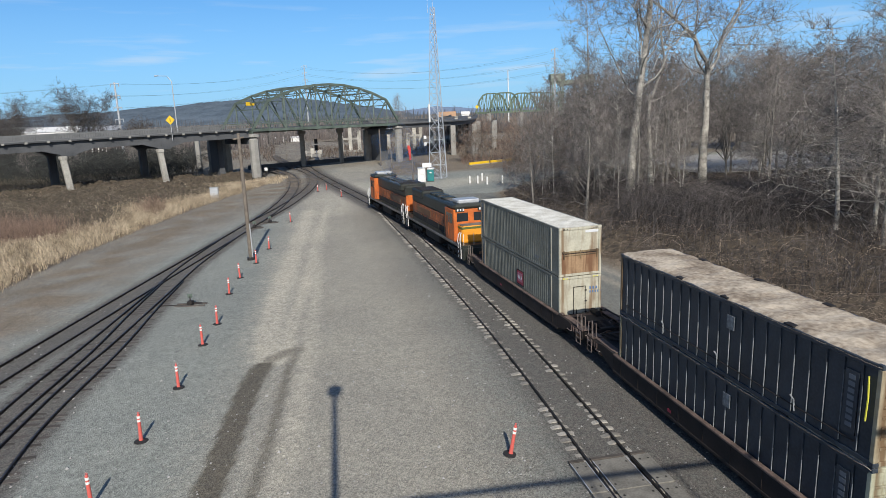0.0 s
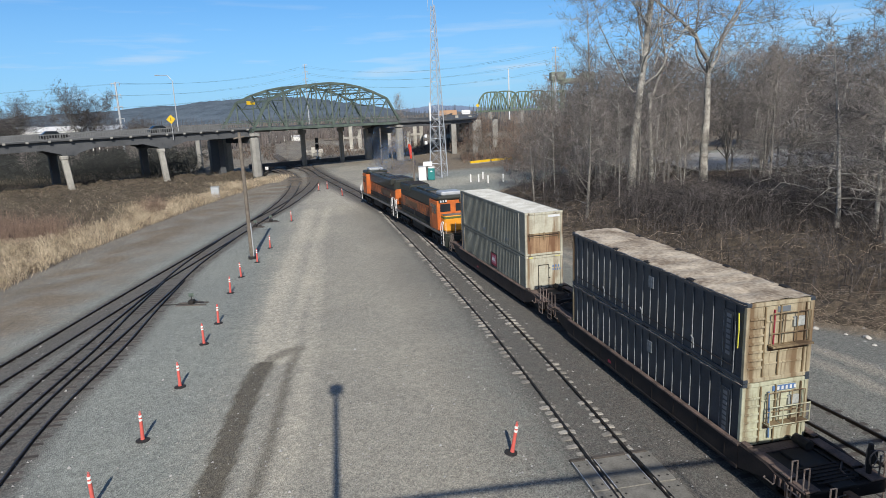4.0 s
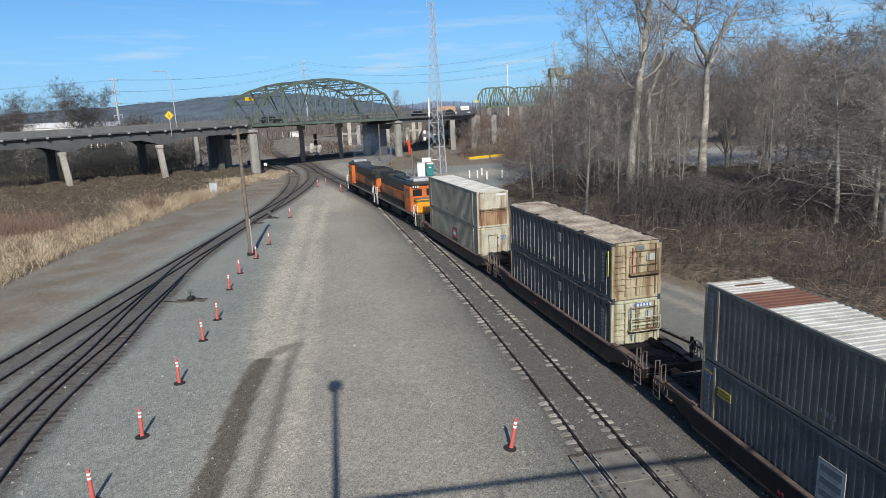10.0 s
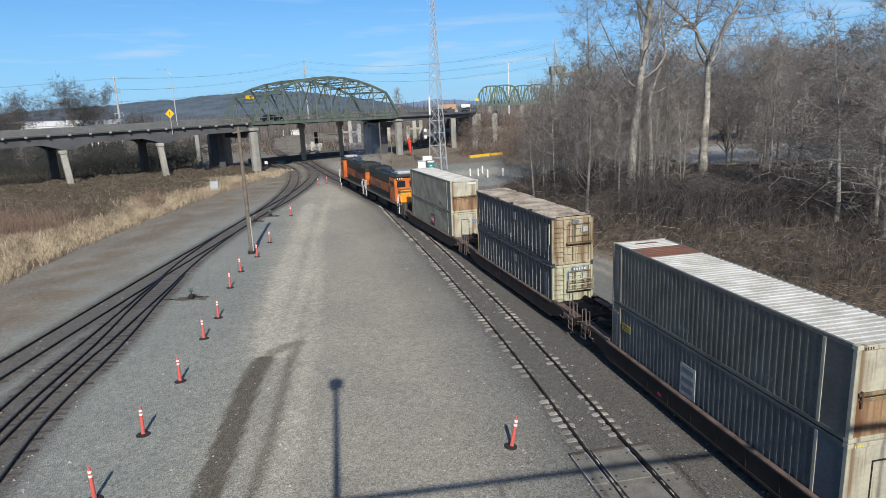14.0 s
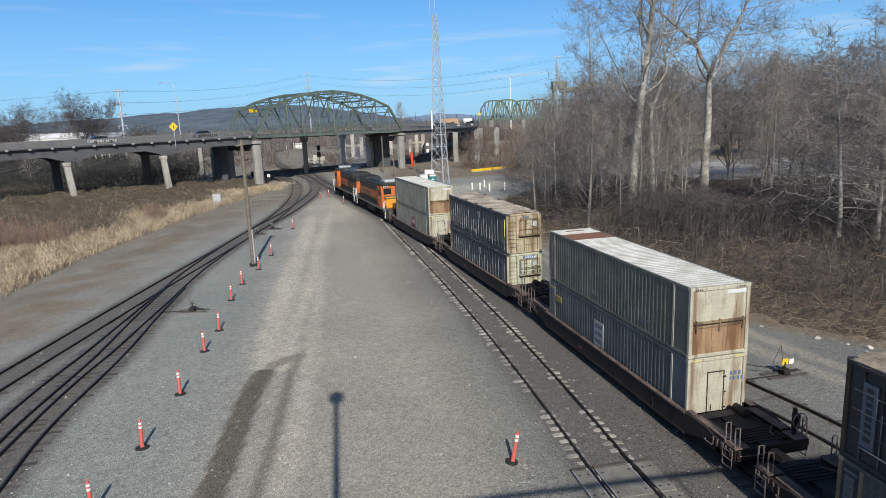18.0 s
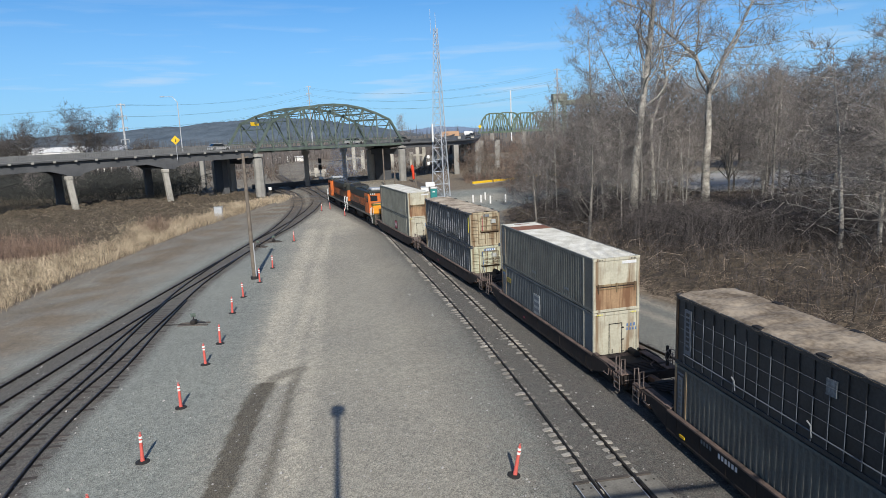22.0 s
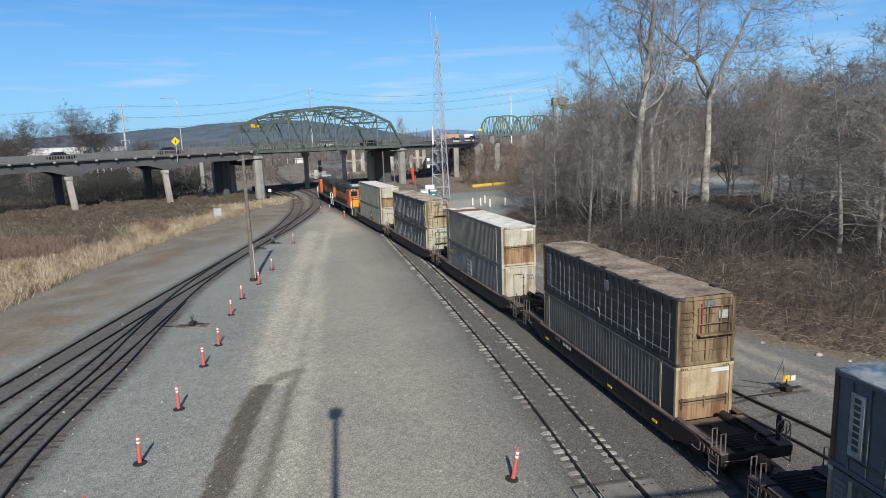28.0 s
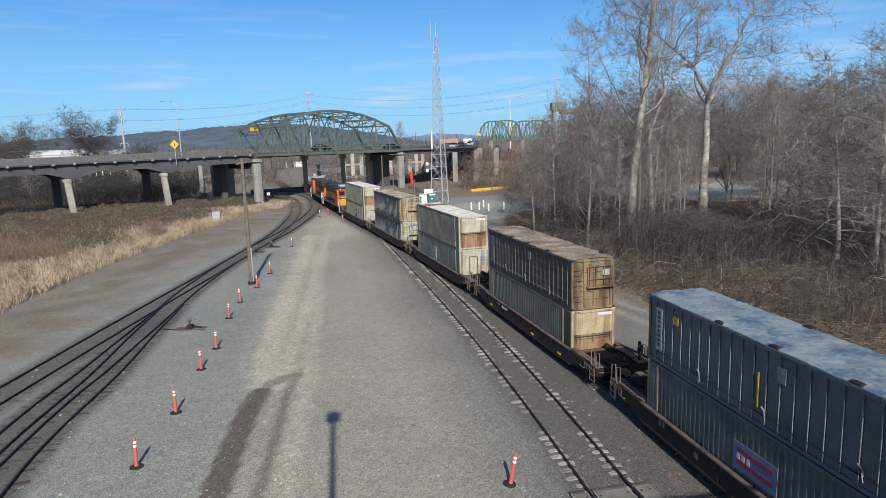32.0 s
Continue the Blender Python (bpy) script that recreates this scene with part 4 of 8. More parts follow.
def ribbed_container(label, side, tarp, closed=None, wires=False, strap=True):
    """An open-topped waste container: smooth sides with upright ribs and a sagging tarpaulin."""
    root = thing("waste_container", label, "container", "containers of the train")
    for sx in (-1, 1):
        xo = WID / 2
        part("side_wall", Mesh().box((min(sx * (xo - 0.06), sx * (xo - 0.045)), 0.1, 0.14), (max(sx * (xo - 0.06), sx * (xo - 0.045)), LEN - 0.1, TALL - 0.1)), side, root)
        n = 23
        rib = Mesh().box((min(sx * (xo - 0.045), sx * (xo - 0.004)), -0.03, 0.16), (max(sx * (xo - 0.045), sx * (xo - 0.004)), 0.03, TALL - 0.16), c=0.006).data("rib", side)
        # strip on the sun-facing rib edge: caught sunlight put into its colour
        edge = Mesh().box((min(sx * (xo - 0.03), sx * (xo + 0.003)), -0.045, 0.25), (max(sx * (xo - 0.03), sx * (xo + 0.003)), -0.028, TALL - 0.45), c=0.003).data("rib_edge", P["dullmark"] if wires else P["ribpaint"])
        rng = random.Random(5)
        for i in range(1, n):
            y = LEN * i / n
            part("rib", rib, None, root, at=pose(0, y, 0))
            part("rib_edge", edge, None, root, "" if i > 1 else "pale rib edge, painted as sunlit", at=Matrix.LocRotScale((0, y, rng.uniform(-0.08, 0.0)), None, (1, 1, rng.uniform(0.6, 1.0))))
        for z0, z1, d in ((0.02, 0.15, 0.0), (TALL - 0.16, TALL - 0.02, 0.012)):
            part("side_rail", Mesh().box((min(sx * (xo - 0.08), sx * (xo + d)), 0.1, z0), (max(sx * (xo - 0.08), sx * (xo + d)), LEN - 0.1, z1), c=0.012), side, root)
        pipe = Mesh().tube([(sx * (xo + 0.02), 0.6, 0.42), (sx * (xo + 0.02), LEN - 0.6, 0.50)], 0.02, 5)
        part("tarp_cable", pipe, P["dullmark"] if wires else P["grime"], root)
        if wires:
            for z in (0.95, 1.45, 1.95):
                part("net_wire", Mesh().tube([(sx * (xo + 0.016), 0.3, z), (sx * (xo + 0.016), LEN - 0.3, z - 0.03)], 0.007, 4), P["dullmark"], root)
        for y in (2.6, 6.1, 9.4):
            br = Mesh().tube([(sx * (xo + 0.03), y, 0.30), (sx * (xo + 0.03), y + 0.06, 0.62), (sx * (xo + 0.03), y + 0.2, 0.70)], 0.025, 5)
            part("crank_bracket", br, P["ribpaint"], root)
    # tarpaulin, sagging between bows
    nx_, ny_ = 22, 110
    vs = []
    for j in range(ny_ + 1):
        for i in range(nx_ + 1):
            u, v = i / nx_ * 2 - 1, j / ny_
            bow = abs(math.sin(v * math.pi * 12))
            z = TALL + 0.04 * (1 - u * u) + 0.008 * bow - 0.018 * (1 - bow) * (1 - u * u) + 0.05 * (0.4 - abs(noise.noise(Vector((u * 4 + v * 9, v * 26, 7 + len(label)))))) + 0.02 * noise.noise(Vector((u * 9, v * 60, 3 + len(label)))) + 0.045 * noise.noise(Vector((u * 3.2, v * 19, len(label)))) - (0.07 + 0.03 * noise.noise(Vector((u, v * 34, 9))) if abs(u) > 0.99 else 0)
            vs.append((u * (WID / 2 + (0.016 if abs(u) > 0.99 else 0.012)), 0.02 + v * (LEN - 0.04), z))
    fs = [(j * (nx_ + 1) + i, j * (nx_ + 1) + i + 1, (j + 1) * (nx_ + 1) + i + 1, (j + 1) * (nx_ + 1) + i) for j in range(ny_) for i in range(nx_)]
    part("tarpaulin", Mesh().add(vs, fs), tarp, root, "creased dusty tarpaulin", smooth=True)
    hook = Mesh().box((-0.10, -0.2, 0), (0.10, 0.2, 0.07), c=0.02).data("tarp_hook", P["grime"])
    for y in (1.2, 4.2, 7.3, 10.6):
        part("tarp_hook", hook, None, root, at=pose(WID / 2 - 0.12, y, TALL - 0.01))
    for y in (3.1, 6.0, 8.6):
        part("tarp_hook", hook, None, root, at=pose(-WID / 2 + 0.10, y, TALL - 0.035))
    end_frames(root, P["greenend"] if closed else P["dulcream"] if strap else P["tanend"])
    ladder_end(root, 0.03, -1, P["greenend"] if closed else P["dulcream"] if strap else P["tanend"], bool(closed))
    part("front_wall", Mesh().box((-WID / 2 + 0.14, LEN - 0.06, 0.14), (WID / 2 - 0.14, LEN - 0.02, TALL - 0.14)), side, root)
    part("underside", Mesh().box((-WID / 2 + 0.1, 0.14, 0.03), (WID / 2 - 0.1, LEN - 0.14, 0.09)), P["grime"], root)
    corner_castings(root, side)
    x = -WID / 2 - 0.008
    for yy in ((0.62,) if strap else (LEN - 1.0,)):
        part("name_panel", Mesh().box((x, yy, 0.55), (x + 0.05, yy + 0.42, 2.2)), P["palepanel"] if not (strap or wires) else P["dullmark"] if wires else P["navy"], root)
        bars(root, "name_mark", x - 0.002, yy + 0.1, 2.1, 8, 0.2, 0.12, 0.06, P["dullmark"] if strap else P["coal"])
    part("side_plate", Mesh().box((x, 5.4, 1.7), (x + 0.05, 5.75, 2.15)), P["ribpaint"], root)
    if not strap and not wires:
        part("yellow_plate", Mesh().box((x - 0.002, LEN - 2.1, 1.85), (x + 0.05, LEN - 1.75, 2.15)), P["dullyellow"], root)
        part("yellow_tape", Mesh().box((x - 0.002, 6.5, 0.6), (x + 0.05, 6.56, 1.7)), P["dullyellow"], root)
    if strap and not closed:
        part("yellow_strap", Mesh().tube([(x - 0.012, 0.34, 2.25), (x - 0.02, 0.30, 1.7), (x - 0.012, 0.33, 1.1)], 0.022, 5), P["strap"], root)
    return root


CAR = 19.75
WHEEL_R = 0.46


def wheelset(parent, y):
    ws = part("wheelset", Mesh().tube([(-1.0, 0, 0), (1.0, 0, 0)], 0.08, 8), P["grime"], parent, at=pose(0, y, WHEEL_R))
    for sx in (-1, 1):
        w = Mesh().tube([(sx * 0.69, 0, 0), (sx * 0.72, 0, 0), (sx * 0.725, 0, 0), (sx * 0.82, 0, 0)], [WHEEL_R + 0.03, WHEEL_R + 0.03, WHEEL_R, WHEEL_R - 0.01], 20)
        part("wheel", w, P["grime"], ws)
        part("wheel_hub", Mesh().box((sx * 0.82 - 0.02, -0.3, -0.05), (sx * 0.82 + 0.02, 0.3, 0.05)), P["rust"], ws)
    return ws


def bogie_frames(root, y):
    for sx in (-1, 1):
        fr = Mesh().box((sx * 1.0 - 0.08, y - 1.15, 0.42), (sx * 1.0 + 0.08, y + 1.15, 0.62), c=0.03)
        fr.box((sx * 1.0 - 0.1, y - 0.32, 0.22), (sx * 1.0 + 0.1, y + 0.32, 0.78), c=0.03)
        part("bogie_frame", fr, P["grime"], root)
        for d in (-0.88, 0.88):
            part("journal_box", Mesh().box((sx * 1.06 - 0.1, y + d - 0.16, 0.30), (sx * 1.06 + 0.1, y + d + 0.16, 0.62), c=0.03), P["rust"], root)
    part("bolster", Mesh().box((-1.0, y - 0.2, 0.45), (1.0, y + 0.2, 0.75), c=0.02), P["grime"], root)


def well_car(marks=0):
    """A single-well car with broad, low end platforms; y = 0 at its middle, travelling towards +y. marks: how clear its stencils are."""
    root = thing("well_car", ("grimy brown well car with bare end platforms", "grimy brown well car with an orange side mark", "grimy brown well car with worn white stencils and yellow reflectors")[marks], "rail car", "cars of the train")
    half, well = CAR / 2 - 0.42, 6.68
    spins = []
    def bx(name, x0, x1, y0, y1, z0, z1, material, lab="", c=0.02):
        return part(name, Mesh().box((min(x0, x1), min(y0, y1), z0), (max(x0, x1), max(y0, y1), z1), c=c), material, root, lab)
    def rod(name, pts, r, material, lab="", n=6):
        return part(name, Mesh().tube(pts, r, n), material, root, lab)
    for sx in (-1, 1):
        x = sx * 1.40
        # sill darker and chord paler: unlit side and sunlit top in the colours
        bx("side_sill", x, x - sx * 0.09, -well, well, 0.30, 1.04, P["car"])
        bx("top_chord", x + sx * 0.03, x - sx * 0.15, -well, well, 1.02, 1.10, P["deckrust"], "rusty top chord, painted paler as sunlit")
        bx("bottom_chord", x + sx * 0.03, x - sx * 0.13, -well, well, 0.24, 0.36, P["car"])
        for k in range(-4, 5):
            bx("sill_rib", x + sx * 0.012, x, k * 1.5 - 0.02, k * 1.5 + 0.02, 0.36, 1.02, P["car"], c=0.0)
        if marks == 2:
            bars(root, "car_mark", x + sx * 0.016, sx * -4.4, 0.98, 4, 0.10, 0.15, 0.07, P["dullmark"], upright=False)
            bars(root, "car_mark", x + sx * 0.016, sx * -3.4, 0.96, 6, 0.11, 0.17, 0.07, P["mark"], upright=False)
            for y in (-5.6, -1.9, 5.4):
                bx("reflector", x + sx * 0.036, x, y, y + 0.34, 0.44, 0.54, M["yellow"], c=0.0)
        elif marks == 1:
            bars(root, "car_mark", x + sx * 0.016, sx * -5.2, 0.98, 2, 0.14, 0.2, 0.12, P["dullmark"], upright=False)
            bx("side_mark", x + sx * 0.016, x, 2.6, 2.85, 0.62, 0.84, P["flap"], "faded orange mark", c=0.0)
        else:
            bars(root, "car_mark", x + sx * 0.016, 2.2, 0.6, 2, 0.10, 0.12, 0.05, P["redmark"], upright=False)
        for e in (-1, 1):
            # the sill runs on past the well, then steps down to the platform
            pts = [(well, 1.10), (well + 1.2, 1.10), (well + 1.6, 1.02), (half, 1.02), (half, 0.80), (well + 1.4, 0.70), (well, 0.30)]
            vs = [(x - sx * 0.12 * k, e * yy, zz) for k in (0, 1) for yy, zz in pts]
            n = len(pts)
            part("end_sill", Mesh().add(vs, [tuple(range(n)), tuple(range(2 * n - 1, n - 1, -1))] + [(i, (i + 1) % n, (i + 1) % n + n, i + n) for i in range(n)]), P["car"], root)
            # walkway in the paler rust: sunlight put into its colour
            bx("side_walkway", x - sx * 0.13, x - sx * 0.48, e * (well + 0.35), e * (half - 0.75), 1.03, 1.09, P["deckrust"], "rust-brown walkway plate, painted paler as sunlit", c=0.01)
            bx("corner_plate", x, x - sx * 0.55, e * (half - 0.62), e * half, 1.03, 1.08, P["deckrust"], c=0.01)
            for dy in (0.10, 0.55):
                yy = e * (half - dy)
                rod("grab_iron", [(x - sx * 0.04, yy, 0.95), (x - sx * 0.04, yy, 1.75), (x - sx * 0.22, yy, 1.75), (x - sx * 0.22, yy, 1.05)], 0.026, P["iron"], "worn upright grab iron")
            st = Mesh()
            for dy in (0.12, 0.58):
                st.tube([(x + sx * 0.03, e * (half - dy), 1.0), (x + sx * 0.03, e * (half - dy), 0.32)], 0.022, 5)
            for z in (0.34, 0.62, 0.88):
                st.tube([(x + sx * 0.03, e * (half - 0.12), z), (x + sx * 0.03, e * (half - 0.58), z)], 0.022, 5)
            part("stirrup_step", st, P["iron"], root)
            rod("side_grab", [(x + sx * 0.02, e * (half - 1.1), 0.74), (x + sx * 0.08, e * (half - 1.1), 0.72), (x + sx * 0.08, e * (half - 1.5), 0.72), (x + sx * 0.02, e * (half - 1.5), 0.74)], 0.02, P["iron"], n=5)
            for k in range(5):
                bx("sill_bracket", x + sx * 0.035, x, e * (well + 1.66 + k * 0.22) - 0.03, e * (well + 1.66 + k * 0.22) + 0.03, 0.74, 1.0, P["deckrust"], c=0.0)
            bx("pad", x - sx * 0.10, x - sx * 0.30, e * (well - 0.05), e * (well + 0.3), 1.10, 1.15, P["deckrust"], c=0.015)
    for k in range(-3, 4):
        bx("well_beam", -1.29, 1.29, k * 2.0 - 0.18, k * 2.0 + 0.18, 0.24, 0.37, P["grime"], c=0.01)
    for e in (-1, 1):
        bx("bulkhead", -1.31, 1.31, e * well, e * (well + 0.10), 0.3, 1.0, P["car"])
        # platform black, lip paler: the next stack's shadow and the sun as colours
        bx("end_platform", -1.28, 1.28, e * well, e * (half - 0.1), 0.80, 0.94, P["grime"])
        bx("platform_lip", -1.28, 1.28, e * (well + 0.02), e * (well + 0.5), 0.95, 1.0, P["deckrust"], "dusty platform lip, painted paler as sunlit", c=0.01)
        bx("centre_sill", -0.36, 0.36, e * (well + 0.6), e * half, 0.93, 1.04, P["grime"])
        for xx in (-0.78, 0.78):
            bx("deck_rib", xx - 0.05, xx + 0.05, e * (well + 0.55), e * (half - 0.3), 0.93, 0.99, P["grime"], c=0.01)
        for k in range(6):
            bx("deck_slat", -0.7, 0.7, e * (half - 0.35 - k * 0.16), e * (half - 0.27 - k * 0.16), 1.04, 1.07, P["car"], c=0.0)
        bx("end_beam", -1.38, 1.38, e * half, e * (half - 0.16), 0.62, 1.0, P["car"])
        bx("coupler", -0.13, 0.13, e * half, e * (half + 0.5), 0.66, 0.92, P["rust"], c=0.03)
        rod("brake_hose", [(0.35, e * half, 0.8), (0.42, e * (half + 0.2), 0.5), (0.25, e * (half + 0.40), 0.42), (0.1, e * (half + 0.5), 0.5)], 0.03, M["rubber"])
        rod("cut_lever", [(-1.25, e * (half + 0.03), 0.82), (-0.5, e * (half + 0.08), 0.8), (-0.2, e * (half + 0.2), 0.95)], 0.018, P["iron"], n=5)
        rod("brake_pipe", [(1.0, e * (well + 0.3), 1.02), (1.0, e * (half - 1.2), 1.02), (0.45, e * (half - 0.7), 1.1), (0.4, e * half, 0.9)], 0.03, P["deckrust"], n=5)
        bogie_frames(root, e * (half - 1.75))
        for d in (-0.88, 0.88):
            spins.append(wheelset(root, e * (half - 1.75) + d))
    yb = -half + 0.35
    bx("brake_stand", 1.02, 1.14, yb - 0.06, yb + 0.06, 1.05, 2.0, P["grime"])
    bx("brake_housing", 0.98, 1.18, yb - 0.18, yb - 0.05, 1.45, 1.85, P["grime"], c=0.03)
    rod("brake_wheel", [(1.08 + 0.27 * math.cos(a), yb - 0.24, 1.65 + 0.27 * math.sin(a)) for a in [k * math.tau / 14 for k in range(15)]], 0.022, P["iron"], n=5)
    for a in range(3):
        rod("wheel_spoke", [(1.08 + 0.27 * math.cos(a * 2.09), yb - 0.24, 1.65 + 0.27 * math.sin(a * 2.09)), (1.08, yb - 0.24, 1.65)], 0.014, P["iron"], n=4)
    rod("air_tank", [(-0.5, half - 1.9, 1.12), (-0.5, half - 2.6, 1.12)], 0.17, P["grime"], n=12)
    bx("valve_box", 0.55, 0.9, half - 1.5, half - 1.0, 0.99, 1.3, P["car"], c=0.03)
    rod("brake_cylinder", [(0.55, -half + 2.0, 1.12), (0.55, -half + 2.6, 1.12)], 0.16, P["grime"], n=12)
    return root, spins


LOCO = 18.5


def locomotive(label, cab_end, paint, flare):
    """A road diesel: y = 0 at its middle; cab_end +1 has the cab towards +y."""
    root = thing("locomotive", label, "locomotive", "locomotives of the train")
    half = LOCO / 2 - 0.35
    e = cab_end
    spins = []
    def bx(name, x0, x1, ya, yb, z0, z1, material, lab="", c=0.03):
        ya, yb = sorted((e * ya, e * yb))
        return part(name, Mesh().box((x0, ya, z0), (x1, yb, z1), c=c), material, root, lab)
    bx("frame_deck", -1.5, 1.5, -half, half, 1.25, 1.52, P["locodark"])
    bx("sill_stripe", -1.515, 1.515, -half + 0.3, half - 0.3, 1.28, 1.50, P["dusty"], "dusty walkway edge")
    bx("fuel_tank", -1.25, 1.25, -2.4, 2.0, 0.42, 1.25, P["grime"], c=0.12)
    cab0, cab1 = half - 4.2, half - 1.9
    bx("long_hood", -0.98, 0.98, -half + 1.0, cab0, 2.05, 3.1, P["hoodorange"], "grimy orange hood side")
    bx("hood_sill", -0.99, 0.99, -half + 1.0, cab0, 1.52, 2.05, P["grime"], "grimy lower hood")
    bx("hood_roof", -1.0, 1.0, -half + 0.98, cab0, 3.1, 4.25, P["locodark"], "dark hood top", c=0.15)
    bx("radiator", -1.42 if flare else -1.1, 1.42 if flare else 1.1, -half + 1.3, -half + 5.2, 3.75, 4.45, P["locodark"], "flared radiator", c=0.12)
    for k in range(6):
        bx("hood_door", -1.0, 1.0, -half + 5.6 + k * 1.0, -half + 6.5 + k * 1.0, 2.08, 3.06, P["hoodorange"], c=0.02)
    bx("emblem", -1.02, 1.02, -half + 3.0, -half + 7.6, 2.3, 2.85, P["flap"], "worn painted emblem")
    for k, y in enumerate((-half + 6.0, -half + 7.6, -half + 9.4)):
        bx("exhaust_outlet" if k == 1 else "roof_fan", -0.55, 0.55, y, y + 1.0, 4.24, 4.42, P["locodark"], c=0.05)
    bx("cab", -1.48, 1.48, cab0, cab1, 1.52, 4.1, paint, "orange cab")
    bx("cab_roof", -1.46, 1.46, cab0 - 0.02, cab1 + 0.05, 4.1, 4.5, P["locodark"], c=0.16)
    bx("nose", -1.15, 1.15, cab1, half - 0.9, 1.52, 2.9, P["amber"], "yellow-orange nose", c=0.12)
    bx("nose_stripe", -1.165, 1.165, cab1, half - 0.885, 2.62, 2.82, P["olive"], "olive green nose stripe")
    for sx in (-1, 1):
        bx("windshield", sx * 0.72 - 0.48, sx * 0.72 + 0.48, cab1 - 0.05, cab1 + 0.012, 3.12, 3.82, M["glass"], c=0.0)
        bx("number_board", sx * 0.95 - 0.36, sx * 0.95 + 0.36, cab1 - 0.05, cab1 + 0.06, 3.92, 4.22, P["locodark"], c=0.0)
        yb = e * (cab1 + 0.066)
        bars(root, "number_mark", sx * 0.95 - 0.24, yb, 4.16, 3, 0.12, 0.18, 0.06, P["mark"], axis="y")
        side = Mesh().box((sx * 1.48 - 0.012, min(e * (cab0 + 0.35), e * (cab0 + 1.1)), 2.95), (sx * 1.48 + 0.012, max(e * (cab0 + 0.35), e * (cab0 + 1.1)), 3.75))
        part("side_window", side, M["glass"], root)
        side2 = Mesh().box((sx * 1.48 - 0.012, min(e * (cab0 + 1.25), e * (cab0 + 1.95)), 2.95), (sx * 1.48 + 0.012, max(e * (cab0 + 1.25), e * (cab0 + 1.95)), 3.75))
        part("side_window", side2, M["glass"], root)
        for yy in (-half + 0.55, half - 0.55):
            lad = Mesh()
            for dy in (-0.3, 0.3):
                lad.tube([(sx * 1.5, e * yy + dy, 0.45), (sx * 1.5, e * yy + dy, 1.5), (sx * 1.56, e * yy + dy, 1.75), (sx * 1.5, e * yy + dy * 0.8, 2.3), (sx * 1.38, e * yy + dy * 0.5, 2.5)], 0.036, 6)
            part("step_rail", lad, M["white"], root, "white grab rails")
            for z in (0.45, 0.8, 1.15):
                part("step", Mesh().box((sx * 1.5 - 0.14, e * yy - 0.3, z), (sx * 1.5 + 0.06, e * yy + 0.3, z + 0.05)), P["grime"], root)
        rail = Mesh()
        for k in range(8):
            yy = -half + 1.2 + k * (2 * half - 5.8) / 7
            rail.tube([(sx * 1.45, e * yy, 1.5), (sx * 1.45, e * yy, 2.5)], 0.018, 5)
        rail.tube([(sx * 1.45, e * (-half + 1.2), 2.5), (sx * 1.45, e * (half - 4.6), 2.5)], 0.018, 5)
        part("handrail", rail, P["locodark"], root)
    for yy in (-half, half):
        s = e * math.copysign(1, yy)
        part("pilot", Mesh().box((-1.45, e * yy - 0.15, 0.35), (1.45, e * yy + 0.15, 1.3), c=0.04), P["locodark"], root)
        part("coupler", Mesh().box((-0.14, min(e * yy, e * yy + s * 0.5), 0.7), (0.14, max(e * yy, e * yy + s * 0.5), 0.98), c=0.03), P["rust"], root)
        er = Mesh()
        for x in (-1.3, -0.45, 0.45, 1.3):
            er.tube([(x, e * yy - s * 0.1, 1.5), (x, e * yy - s * 0.1, 2.45)], 0.02, 5)
        part("end_rail", er, M["white"], root, "white end railing")
    bx("hood_end", -0.95, 0.95, -half + 0.9, -half + 1.01, 1.6, 3.3, paint, "orange hood end", c=0.05)
    bx("air_conditioner", -0.95, 0.95, cab0 + 0.4, cab0 + 1.9, 4.5, 4.82, M["galv"], "pale rooftop unit", c=0.08)
    bx("cab_door", -1.5, 1.5, cab0 + 0.25, cab0 + 0.85, 1.6, 3.5, P["hoodorange"], "orange cab side door", c=0.01)
    bx("windshield_post", -0.16, 0.16, cab1, cab1 + 0.03, 3.0, 4.1, paint, c=0.0)
    bx("nose_top", -1.1, 1.1, cab1, half - 0.95, 2.9, 2.94, P["dusty"], "dusty nose top", c=0.01)
    bx("roof_walk", -0.4, 0.4, -half + 5.4, cab0 - 0.2, 4.26, 4.32, P["dusty"], "dusty roof walkway", c=0.01)
    for k in range(4):
        bx("radiator_slat", -1.0, 1.0, -half + 1.6 + k * 0.9, -half + 2.2 + k * 0.9, 4.45, 4.50, P["grime"], c=0.01)
    horn = Mesh().tube([(0.3, e * (cab0 - 0.4), 4.25), (0.3, e * (cab0 - 0.4), 4.55), (0.3, e * (cab0 + 0.1), 4.6)], 0.05, 6)
    part("horn", horn, P["grime"], root)
    for yy in (-half + 3.0, half - 3.0):
        for sx in (-1, 1):
            fr = Mesh().box((sx * 1.08 - 0.1, e * yy - 1.75, 0.5), (sx * 1.08 + 0.1, e * yy + 1.75, 0.85), c=0.05)
            part("bogie_frame", fr, P["grime"], root)
            for d in (-1.2, 0, 1.2):
                part("journal_box", Mesh().box((sx * 1.16 - 0.1, e * yy + d - 0.2, 0.32), (sx * 1.16 + 0.1, e * yy + d + 0.2, 0.7), c=0.03), P["grime"], root)
        for d in (-1.2, 1.2):
            spins.append(wheelset(root, e * yy + d))
    return root, spins


